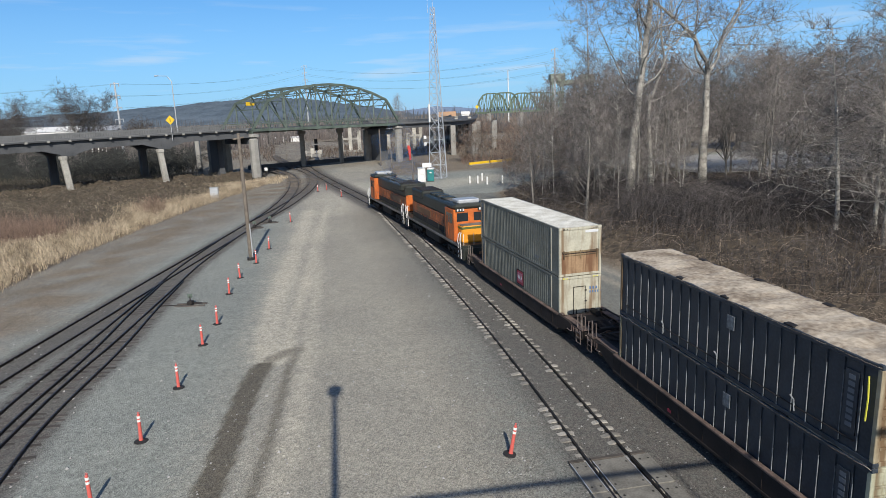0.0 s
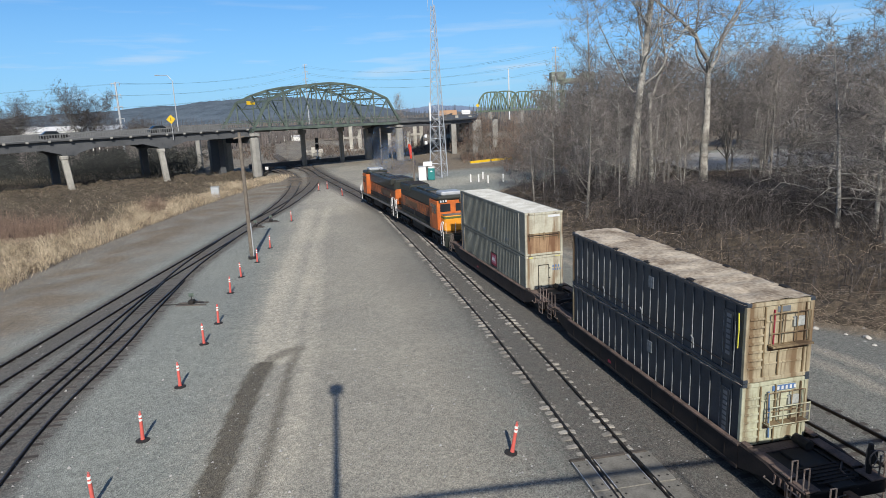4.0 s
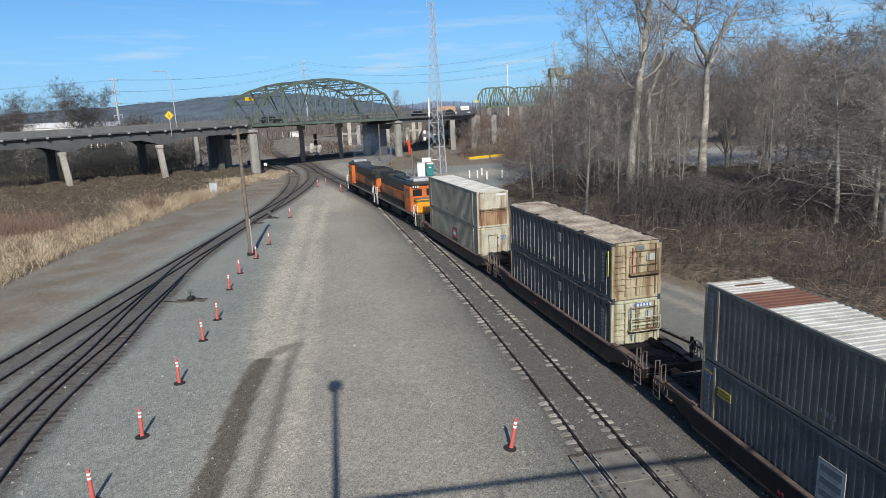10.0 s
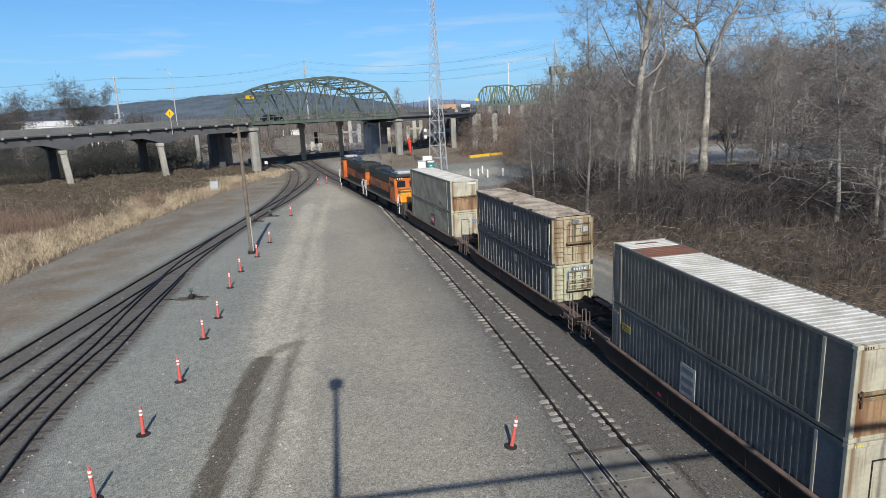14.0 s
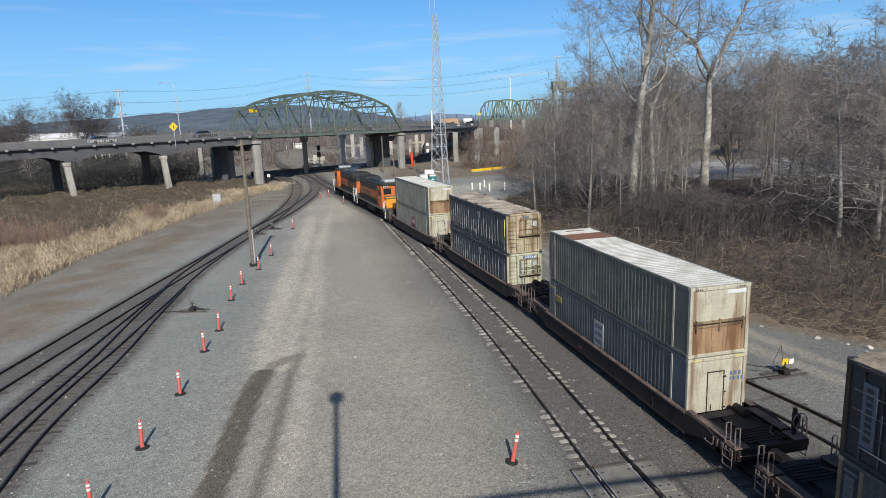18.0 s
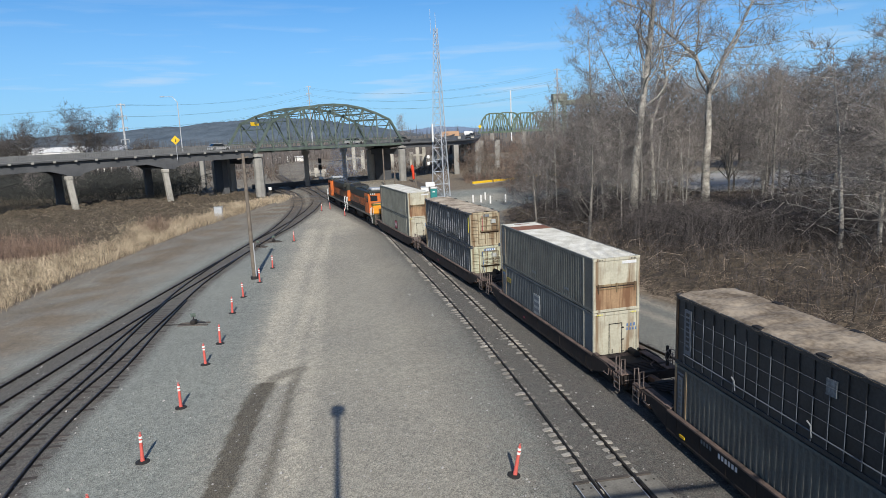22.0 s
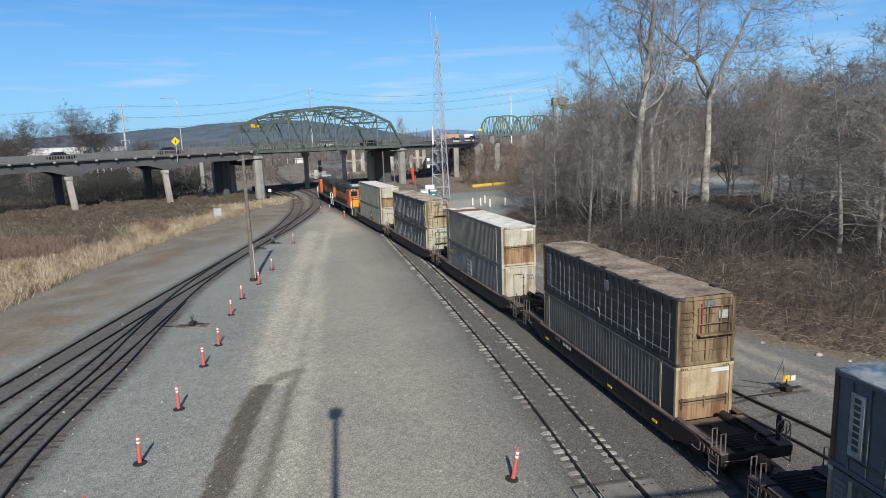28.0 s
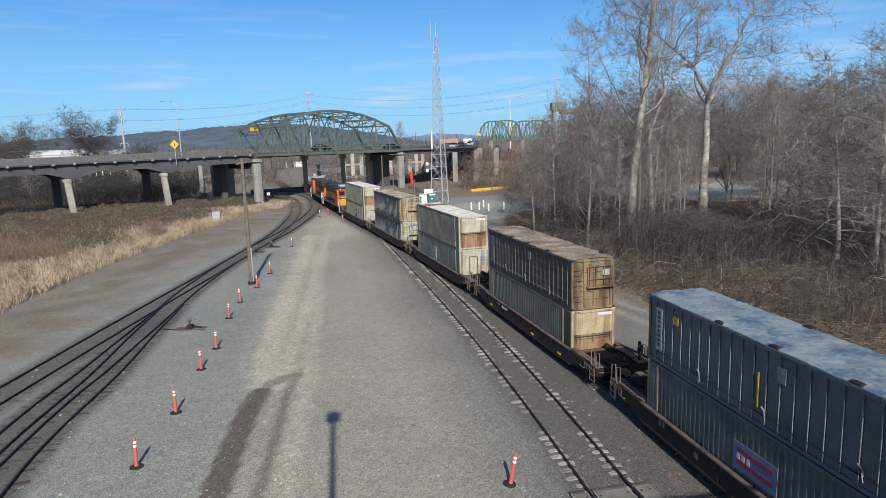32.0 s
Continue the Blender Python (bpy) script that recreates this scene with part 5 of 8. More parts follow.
STACKS = [
    (corrugated_container("pale grey corrugated container, cream end with rusted flap, in the train", P["palegrey"], P["cream"], P["whiteroof"], True),
     corrugated_container("pale grey corrugated container with cream door end under another", P["palegrey"], P["cream"], P["whiteroof"], False, ("redmark", 5.6))),
    (ribbed_container("dark navy ribbed waste container under a dusty tan tarpaulin", P["navy"], P["tarp"]),
     ribbed_container("dark navy ribbed waste container carried low in the car", P["navy"], P["tarp"], True)),
    (corrugated_container("grey corrugated container with white and brown roof, rusted end", P["grey"], P["cream"], P["whiteroof"], True, None, P["brownroof"], P["slate"]),
     corrugated_container("blue-grey corrugated container with cream man-door end", P["bluegrey"], P["cream"], P["whiteroof"], False, ("mark", 7.2), None, P["blue"], True)),
    (ribbed_container("charcoal ribbed waste container with netting and brown tarpaulin", P["coal"], P["brown_tarp"], None, True, False),
     corrugated_container("slate grey corrugated container with rusted tan flap end", P["slate"], P["tanlow"], P["whiteroof"], True, None, None, P["coal"])),
    (ribbed_container("blue ribbed waste container under a blue dusty tarpaulin", P["blue"], P["blue_tarp"], None, False, False),
     corrugated_container("dark blue-grey corrugated container with a red and blue emblem", P["bluegrey"], P["cream"], P["whiteroof"], False, ("redmark", 6.5), None, P["blue"])),
]
words = bpy.data.curves.new("lettering", "FONT")
words.body, words.size, words.space_word, words.space_character = "TOP LIFT ONLY", 0.30, 1.5, 1.6
word_ob = new("lettering_source", words)
word_mesh = bpy.data.meshes.new_from_object(word_ob.evaluated_get(bpy.context.evaluated_depsgraph_get()))
bpy.data.objects.remove(word_ob)
word_mesh.materials.clear()
word_mesh.materials.append(P["dullmark"])
part("lettering", word_mesh, None, STACKS[4][0], "worn grey lettering", at=Matrix(((0, 0, -1, -WID / 2 - 0.014), (-1, 0, 0, LEN - 1.55), (0, 1, 0, 0.78), (0, 0, 0, 1))))
CARS = [well_car(k) for k in (0, 0, 0, 2, 1)]
LOCOS = [locomotive("orange and black diesel locomotive, cab facing the containers", -1, P["orange"], False), locomotive("leading orange and black diesel locomotive", 1, P["orange"], True)]


def smoke_material():
    """Thin blue-grey exhaust: mostly clear, with ragged denser patches."""
    m = bpy.data.materials.new("exhaust_haze")
    m.use_nodes = True
    n, l = m.node_tree.nodes, m.node_tree.links
    n.remove(n["Principled BSDF"])
    tc, tx, rp, clear_, haze_, mx = [n.new("ShaderNode" + k) for k in ("TexCoord", "TexNoise", "ValToRGB", "BsdfTransparent", "BsdfTranslucent", "MixShader")]
    tx.inputs["Scale"].default_value, tx.inputs["Detail"].default_value = 0.55, 4
    rp.color_ramp.elements[0].position, rp.color_ramp.elements[1].position = 0.36, 0.72
    rp.color_ramp.elements[0].color, rp.color_ramp.elements[1].color = (0.0, 0.0, 0.0, 1), (0.13, 0.13, 0.13, 1)
    haze_.inputs["Color"].default_value = (0.74, 0.80, 0.88, 1)
    l.new(tc.outputs["Object"], tx.inputs["Vector"])
    l.new(tx.outputs[0], rp.inputs[0])
    l.new(rp.outputs[0], mx.inputs[0])
    l.new(clear_.outputs[0], mx.inputs[1])
    l.new(haze_.outputs[0], mx.inputs[2])
    l.new(mx.outputs[0], n["Material Output"].inputs["Surface"])
    return m


def smoke_puff(k, r, m):
    """A loose, lumpy puff."""
    bm = bmesh.new()
    for q in bmesh.ops.create_icosphere(bm, subdivisions=4, radius=r)["verts"]:
        q.co *= 1 + 0.5 * noise.noise(q.co * (1.3 / r) + Vector((k * 3.1, 0, 0)))
        q.co.z *= 0.9
    me = bpy.data.meshes.new("smoke_puff")
    bm.to_mesh(me)
    bm.free()
    me.materials.append(m)
    me.shade_smooth()
    puff_ob = new("smoke_puff", me)
    puff_ob.visible_shadow = False
    return tagged(puff_ob, "thin blue-grey diesel exhaust haze above the locomotive", "smoke", "exhaust puffs")


HAZE = smoke_material()
PUFFS = [(smoke_puff(k, r, HAZE), ahead, rise, side) for k, (r, ahead, rise, side) in enumerate(((2.0, 61.0, 6.2, 0.0), (2.8, 64.5, 7.6, 0.8), (2.4, 57.5, 6.8, -0.6)))]


def lead(t):
    """Metres along the track of the second stack's near end."""
    return 14.547 + 1.14954 * t + 0.0240482 * t * t - 1.10254e-4 * t ** 3


def seat(s, wheelbase, z=0.0, shift=0.0):
    """The pose of a vehicle whose middle is at s along the track."""
    a, b = on_train_line(s - wheelbase / 2), on_train_line(s + wheelbase / 2)
    d = b - a
    m = Matrix.Translation((a + b) / 2 + Vector((0, 0, z))) @ pose(0, 0, 0, 0, 0, math.degrees(math.atan2(-d.x, d.y)))
    return m @ Matrix.Translation((0, shift, 0))


SLACK = (0.1, 0.35, 0.35, 0.18, -0.4)


def motions():
    times = [k * 1.0 for k in range(33)]
    fast = [k * 0.25 for k in range(129)]
    def spin(ws):
        at = ws.matrix_basis.translation.copy()
        walk(ws, [(t, Matrix.Translation(at) @ pose(0, 0, 0, -math.degrees((lead(t) - lead(0)) / WHEEL_R), 0, 0)) for t in fast])
    for k, ((upper, lower), (car, spins)) in enumerate(zip(STACKS, CARS)):
        mid = 19.752 * (1 - k) + 6.095 + SLACK[k]
        walk(car, [(t, seat(lead(t) + mid, 15.8)) for t in times])
        walk(lower, [(t, seat(lead(t) + mid, 15.8, FLOOR, -LEN / 2)) for t in times])
        walk(upper, [(t, seat(lead(t) + mid, 15.8, FLOOR + TALL + 0.02, -LEN / 2)) for t in times])
        for ws in spins:
            spin(ws)
    for car, t0, s0, v in CARRIED:
        walk(car, [(t, road_pose(s0 + v * (t - t0))) for t in times])
    for k, (puff, ahead, rise, side) in enumerate(PUFFS):
        rows = []
        for t in times:
            at = on_train_line(lead(t) + ahead + 1.2 * math.sin(0.35 * t + 2 * k))
            rows.append((t, Matrix.Translation(at + Vector((side + 0.5 * math.sin(0.5 * t + k), 0, rise + 0.5 * math.sin(0.3 * t + 1.7 * k)))) @ pose(0, 0, 0, 0, 0, 6 * t + 60 * k)))
        walk(puff, rows)
    for k, (loco, spins) in enumerate(LOCOS):
        mid = 36.2 + LOCO * (k + 0.5)
        walk(loco, [(t, seat(lead(t) + mid, 12.0)) for t in times])
        for ws in spins:
            spin(ws)

# ---- the overpass on which the camera stands, with its fence and lamp ----
over_m = pose(0, -0.55, 0, 0, 0, 7.9)
overpass = thing("overpass", "concrete road overpass with a steel safety fence", "bridge", kind="structure", at=over_m)
part("deck", Mesh().box((-60, -9.5, 9.4), (60, 0.1, 10.2), c=0.05), M["concrete"], overpass)
part("kerb_wall", Mesh().box((-60, -0.15, 10.2), (60, 0.15, 10.75), c=0.03), M["concrete"], overpass)
for k in range(-20, 21):
    part("fence_post", Mesh().tube([(k * 3.0 + 1.4, 0, 10.7), (k * 3.0 + 1.4, 0, 13.05)], 0.035, 6), M["galv"], overpass)
part("fence_rail", Mesh().tube([(-60, 0, 13.05), (60, 0, 13.05)], 0.10, 8), M["galv"], overpass)
for x in (-32, -16, 18, 34):
    part("pier", Mesh().box((x - 0.8, -8.5, GROUND - 0.3), (x + 0.8, -1.2, 9.4), c=0.1), M["concrete"], overpass)
lamp_post = thing("street_lamp", "tall steel lamp post rising from the overpass", "street lamp", at=pose(-0.72, -0.87, 0))
part("post", Mesh().tube([(0, 0, 10.2), (0, 0, 19.3)], [0.14, 0.11], 10), M["galv"], lamp_post)
part("lamp_head", Mesh().box((-0.3, -0.3, 19.2), (0.3, 0.3, 19.7), c=0.08), M["galv"], lamp_post)

# ---- orange delineator posts along the gravel lane ----


def delineator():
    root = thing("delineator_post", "orange flexible delineator post with two white bands", "delineator", "orange posts in the yard")
    part("base", Mesh().tube([(0, 0, 0), (0, 0, 0.03), (0, 0, 0.06)], [0.27, 0.26, 0.13], 16), M["rubber"], root, "black rubber base")
    part("post", Mesh().tube([(0, 0, 0.05), (0, 0, 0.2), (0, 0, 1.1), (0, 0, 1.15)], [0.085, 0.07, 0.055, 0.035], 12), M["orangepost"], root, smooth=False)
    part("handle", Mesh().tube([(0.035 * math.cos(a), 0, 1.17 + 0.04 * math.sin(a)) for a in [k * math.pi / 6 for k in range(7)]], 0.014, 5), M["orangepost"], root)
    for z in (0.82, 0.97):
        part("band", Mesh().tube([(0, 0, z), (0, 0, z + 0.085)], 0.066, 12), M["reflect"], root, "white reflective band")
    return root


posts = [(-11.6, 18.75), (-11.9, 23.0), (-12.4, 28.0), (-13.3, 33.7), (-13.7, 37.3), (-15.1, 44.1), (-15.7, 48.7), (-15.8, 53.7), (-16.2, 59.6), (-17.6, 75.1), (-19.8, 105.4), (-18.7, 107.3), (-14.8, 97.3)]
first = delineator()
first.matrix_basis = pose(*posts[0], GROUND)
for i, (x, y) in enumerate(posts[1:]):
    copy_thing(first, pose(x, y, GROUND, random.uniform(-2, 2), random.uniform(-2, 2), random.uniform(0, 90)))
lean = copy_thing(first, pose(2.15, 20.9, GROUND, 3, 10, 20))
tagged(lean, "leaning orange delineator post beside the siding")

# ---- switch stands ----


def switch_stand(x, y, rz, lamp, rod):
    root = thing("switch_stand", "low black switch stand with a coloured target", "switch stand", "switch stands", at=pose(x, y, GROUND, 0, 0, rz))
    part("tie_plate", Mesh().box((-1.0, -0.12, 0.0), (1.0, 0.12, 0.06), c=0.01), M["darktie"], root)
    part("tie_plate", Mesh().box((-1.0, 0.4, 0.0), (1.0, 0.62, 0.06), c=0.01), M["darktie"], root)
    part("body", Mesh().box((-0.18, 0.0, 0.06), (0.18, 0.5, 0.32), c=0.05), P["grime"], root)
    part("spindle", Mesh().tube([(0, 0.25, 0.3), (0, 0.25, 0.62)], 0.04, 8), P["grime"], root)
    part("target", Mesh().box((-0.17, 0.235, 0.5), (0.17, 0.265, 0.78), c=0.01), lamp, root, "coloured target plate")
    part("lever", Mesh().tube([(0.05, 0.25, 0.2), (0.75, 0.3, 0.14)], 0.03, 6), P["grime"], root)
    part("switch_rod", Mesh().tube([(0, 0.2, 0.05), (rod, 0.2, 0.05)], 0.03, 6), P["grime"], root)
    return root


switch_stand(-16.9, 41.4, 0, M["green"], -2.2)
switch_stand(-20.0, 74.8, 0, M["green"], -1.6)
switch_stand(-20.9, 71.5, 0, M["green"], -1.2)
yard_stand = switch_stand(15.3, 27.3, 12, M["yellow"], -2.6)
tagged(yard_stand, "low black switch stand with yellow and white targets")
part("target", Mesh().box((0.22, 0.235, 0.5), (0.46, 0.265, 0.74), c=0.01), M["white"], yard_stand, "white target plate")
part("wire_mast", Mesh().tube([(-0.1, 0.25, 0.5), (-0.3, 0.2, 1.5), (-0.75, 0.1, 0.7)], 0.014, 5), P["grime"], yard_stand)
part("throw_lever", Mesh().tube([(-0.2, 0.2, 0.3), (-1.9, 0.9, 0.55)], 0.022, 6), P["grime"], yard_stand)
pale_rock = mat("pale_broken_rock", (0.55, 0.53, 0.49), 0.9, (0.3, 0.28, 0.25), 3, 18, 0.5, 0.5)
for i, (x, y, r) in enumerate(((21.0, 30.4, 0.19), (20.3, 31.0, 0.1), (22.4, 28.6, 0.13), (19.3, 32.0, 0.18), (23.2, 27.6, 0.16), (17.5, 34.2, 0.12), (20.7, 29.4, 0.1), (21.9, 29.3, 0.14))):
    rock = bmesh.new()
    bmesh.ops.create_icosphere(rock, subdivisions=2, radius=r)
    for q in rock.verts:
        q.co *= 1 + 0.5 * noise.noise(q.co * (2.2 / r) * 0.5 + Vector((i, 0, 0)))
        q.co.z *= 0.6
    rock_me = bpy.data.meshes.new("pale_rock")
    rock.to_mesh(rock_me)
    rock_me.materials.append(pale_rock)
    tagged(part("pale_rock", rock_me, None, None, "pale broken rock at the edge of the gravel road", at=pose(x, y, float(ground_height(np.array([x]), np.array([y]))[0]) + 0.2 * r, 0, 0, i * 50)), category="rock", group="rocks along the road")

# ---- wooden pole beside the lane, cabinet, posts ----
pole = thing("utility_pole", "weathered wooden utility pole with a cut-off top", "utility pole", at=pose(-16.65, 55.2, GROUND))
part("shaft", Mesh().tube([(0, 0, -0.2), (0, 0, 4), (0, 0, 10.9)], [0.19, 0.17, 0.13], 12), M["pole"], pole)
part("cross_arm", Mesh().beam((-0.5, 0, 10.4), (0.45, 0, 10.55), 0.1, 0.12), M["pole"], pole)
part("bracket", Mesh().tube([(0, 0, 9.0), (0.35, 0, 9.3), (0.4, 0, 9.1)], 0.03, 6), M["black"], pole)
part("guard", Mesh().tube([(0.2, -0.12, 0), (0.2, -0.12, 3.2)], 0.05, 8), M["galv"], pole, "pale cable guard")
part("footing", Mesh().tube([(0, 0, 0), (0, 0, 0.25)], 0.34, 12), M["black"], pole)
cabinet = thing("signal_cabinet", "grey steel equipment cabinet on a concrete pad", "cabinet", at=pose(-35.3, 101.5, -0.2, 0, 0, 12))
part("pad", Mesh().box((-0.75, -0.65, -0.5), (0.75, 0.65, 0.15), c=0.03), M["concrete"], cabinet)
part("body", Mesh().box((-0.6, -0.5, 0.15), (0.6, 0.5, 1.75), c=0.03), M["galv"], cabinet)
part("door", Mesh().box((-0.5, -0.53, 0.25), (0.5, -0.5, 1.6), c=0.005), M["galv"], cabinet)
part("roof_cap", Mesh().box((-0.65, -0.56, 1.75), (0.65, 0.56, 1.83), c=0.02), M["galv"], cabinet)

# ---- road viaduct with its through truss ----
BU, BN, B0 = Vector((0.735, 0.678, 0)).normalized(), Vector((-0.678, 0.735, 0)).normalized(), Vector((-39, 137, 0))
WIDE = 14.0


def rail_top(s):
    return 10.83 + (0.0055 * s if s < 0 else -0.011 * min(s, 40))


def vp(s, n, z):
    return B0 + BU * s + BN * n + Vector((0, 0, z))


viaduct = thing("viaduct", "long grey concrete road viaduct on tall columns", "viaduct", kind="structure")
via = [-330, -250, -170] + list(range(-110, 1, 10))
road_line = [B0 + BU * s for s in via] + [B0 + BU * 20, B0 + BU * 40] + smooth_line([tuple((B0 + BU * 41).xy), (0.5, 177), (8, 196), (14, 240), (20, 320), (25, 398), (58, 432), (110, 480), (300, 650)], 12)


def road_z(p):
    s = (p - B0).dot(BU)
    return rail_top(s) if p.y < 164 else 10.4 - 0.6 * min(1, (p.y - 164) / 60)


def strip_along(pts, prof):
    """Sweeps a (inwards, up from the rail top) profile along a run of the road."""
    mesh = Mesh()
    path = [(p + Vector((0, 0, road_z(p))), -s) for p, s in offset_side(pts)]
    return mesh.sweep(prof, path)


left_run = [B0 + BU * s for s in via]
right_run = [p for p in road_line if 164.0 < p.y < 402]
for run, depth in ((left_run, 2.75), (right_run, 2.3)):
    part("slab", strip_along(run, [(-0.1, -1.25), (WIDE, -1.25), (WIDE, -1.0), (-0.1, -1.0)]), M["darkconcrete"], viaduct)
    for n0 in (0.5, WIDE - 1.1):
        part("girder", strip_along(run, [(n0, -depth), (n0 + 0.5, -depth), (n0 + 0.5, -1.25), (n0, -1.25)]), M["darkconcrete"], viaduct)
    for n0 in (0.0, WIDE - 0.2):
        part("top_rail", strip_along(run, [(n0, -0.18), (n0 + 0.2, -0.18), (n0 + 0.2, 0.0), (n0, 0.0)]), M["railconcrete"], viaduct)
        part("bottom_rail", strip_along(run, [(n0, -1.0), (n0 + 0.2, -1.0), (n0 + 0.2, -0.82), (n0, -0.82)]), M["railconcrete"], viaduct)
    part("far_panel", strip_along(run, [(WIDE - 0.13, -0.82), (WIDE - 0.07, -0.82), (WIDE - 0.07, -0.18), (WIDE - 0.13, -0.18)]), M["railconcrete"], viaduct)
    part("roadway", strip_along(run, [(0.4, -1.0), (WIDE - 0.4, -1.0), (WIDE - 0.4, -0.99), (0.4, -0.99)]), M["darkconcrete"], viaduct)
bal = Mesh().box((-0.06, -0.06, 0), (0.06, 0.06, 0.66)).data("baluster", M["railconcrete"])
heavy = Mesh().box((-0.16, -0.13, -0.02), (0.16, 0.13, 1.02), c=0.02).data("rail_post", M["railconcrete"])
rot = math.degrees(math.atan2(BU.y, BU.x))
k = 0
s = -62.0
while s < -0.3:
    at_m = Matrix.Translation(vp(s, 0.1, rail_top(s) - 0.83)) @ pose(0, 0, 0, 0, 0, rot)
    if k % 8 == 0:
        part("rail_post", heavy, None, viaduct, at=at_m @ Matrix.Translation((0, 0, -0.15)))
    else:
        part("baluster", bal, None, viaduct, at=at_m)
    k, s = k + 1, s + 0.42
for s in np.arange(-60, 0, 3.3):
    part("bracket", Mesh().box((-0.2, -0.28, -0.35), (0.2, 0.05, 0)), M["concrete"], viaduct, at=Matrix.Translation(vp(s, 0, rail_top(s) - 1.05)) @ pose(0, 0, 0, 0, 0, rot))


def column(p, top, w, material, name="column", cap=True, base=-0.8, batter=0.0):
    m = Matrix.Translation((p.x, p.y, 0)) @ pose(0, 0, 0, 0, 0, rot)
    shear = Matrix(((1, 0, -batter / (top - base), batter * top / (top - base)), (0, 1, 0, 0), (0, 0, 1, 0), (0, 0, 0, 1)))
    col = part(name, Mesh().box((-w / 2, -w / 2, base), (w / 2, w / 2, top), m @ shear, c=w * (0.28 if name == "truss_pier" else 0.12)), material, viaduct)
    if cap:
        part("column_cap", Mesh().box((-w * 0.62, -w * 0.62, top - 0.1), (w * 0.62, w * 0.62, top + 0.55), m, c=w * 0.3 if name == "truss_pier" else 0.12), material, viaduct)
    return col


for s in (-124, -99, -74.5, -50.5, -34, -17.5):
    zt = rail_top(s) - 2.75
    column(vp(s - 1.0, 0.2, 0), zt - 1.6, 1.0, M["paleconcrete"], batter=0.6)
    # rear columns take the dark copy: their shade is in the colour
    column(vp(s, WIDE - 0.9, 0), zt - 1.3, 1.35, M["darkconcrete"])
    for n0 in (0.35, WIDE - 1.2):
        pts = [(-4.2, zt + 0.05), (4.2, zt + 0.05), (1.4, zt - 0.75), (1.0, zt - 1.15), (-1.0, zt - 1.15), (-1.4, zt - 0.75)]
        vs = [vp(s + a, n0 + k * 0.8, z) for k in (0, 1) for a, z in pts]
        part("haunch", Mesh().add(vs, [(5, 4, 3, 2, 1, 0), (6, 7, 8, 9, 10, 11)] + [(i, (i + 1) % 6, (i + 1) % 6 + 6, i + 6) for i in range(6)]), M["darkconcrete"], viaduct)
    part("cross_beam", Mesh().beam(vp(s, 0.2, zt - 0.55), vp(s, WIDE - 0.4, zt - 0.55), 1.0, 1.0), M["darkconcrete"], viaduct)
for s in (0.6, 40.0):
    column(vp(s + 0.6, 0.8, 0), 8.2, 1.9 if s < 10 else 1.75, M["concrete"], "truss_pier")
    column(vp(s, WIDE - 0.8, 0), 8.2, 2.0, M["concrete"], "truss_pier")
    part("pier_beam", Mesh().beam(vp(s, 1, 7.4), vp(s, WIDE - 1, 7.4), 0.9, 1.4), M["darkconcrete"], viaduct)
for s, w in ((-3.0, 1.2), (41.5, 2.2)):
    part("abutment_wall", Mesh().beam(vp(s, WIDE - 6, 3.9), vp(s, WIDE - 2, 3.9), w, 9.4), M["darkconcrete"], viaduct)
for (x, y) in ((4.5, 182), (12, 205), (15, 235)):
    for dx in (0, 6):
        m = Matrix.Translation((x + dx, y + dx * 0.3, 0))
        part("column", Mesh().box((-0.7, -0.7, -0.5), (0.7, 0.7, 8.0), m, c=0.1), M["concrete"], viaduct)

truss = thing("truss_bridge", "green steel through-truss road bridge with an arched top chord", "truss bridge", at=Matrix.Translation(BU * 0.9))
SPAN, NP = 40.0, 10
zb = 9.55


def chord(i):
    """Height of the top chord at panel point i."""
    if i <= 0 or i >= NP:
        return zb
    return zb + 5.9 + 3.6 * (1 - ((i - NP / 2) / (NP / 2 - 1)) ** 2)


for n in (0.3, WIDE + 1.0):
    for z, h in ((zb, 0.55), (zb + 1.25, 0.16), (zb + 1.75, 0.10)):
        part("bottom_chord" if z == zb else "guard_rail", Mesh().beam(vp(0, n, z), vp(SPAN, n, z - 0.35), 0.35, h), M["green"], truss)
    for i in range(NP + 1):
        s = SPAN * i / NP
        dz = -0.35 * i / NP
        if i < NP:
            a, b = vp(s, n, chord(i) + dz), vp(s + SPAN / NP, n, chord(i + 1) + dz)
            part("end_post" if i in (0, NP - 1) else "top_chord", Mesh().beam(a, b, 0.45, 0.5), M["green"], truss)
        if 0 < i < NP:
            part("vertical", Mesh().beam(vp(s, n, zb + dz), vp(s, n, chord(i) + dz), 0.26, 0.26), M["green"], truss)
            j = i + 1 if i < NP / 2 else i - 1
            if 0 < j < NP and i != NP // 2:
                part("diagonal", Mesh().beam(vp(s, n, chord(i) + dz), vp(SPAN * j / NP, n, zb + dz), 0.2, 0.24), M["green"], truss)
            if abs(i - NP / 2) <= 2:
                j = i - 1 if i <= NP / 2 else i + 1
                part("counter", Mesh().beam(vp(s, n, chord(i) + dz), vp(SPAN * j / NP, n, zb + dz), 0.1, 0.12), M["green"], truss)
    for i in range(28):
        s = SPAN * (i + 0.5) / 28
        part("rail_upright", Mesh().beam(vp(s, n, zb + 0.2), vp(s, n, zb + 1.75), 0.08, 0.08), M["green"], truss)
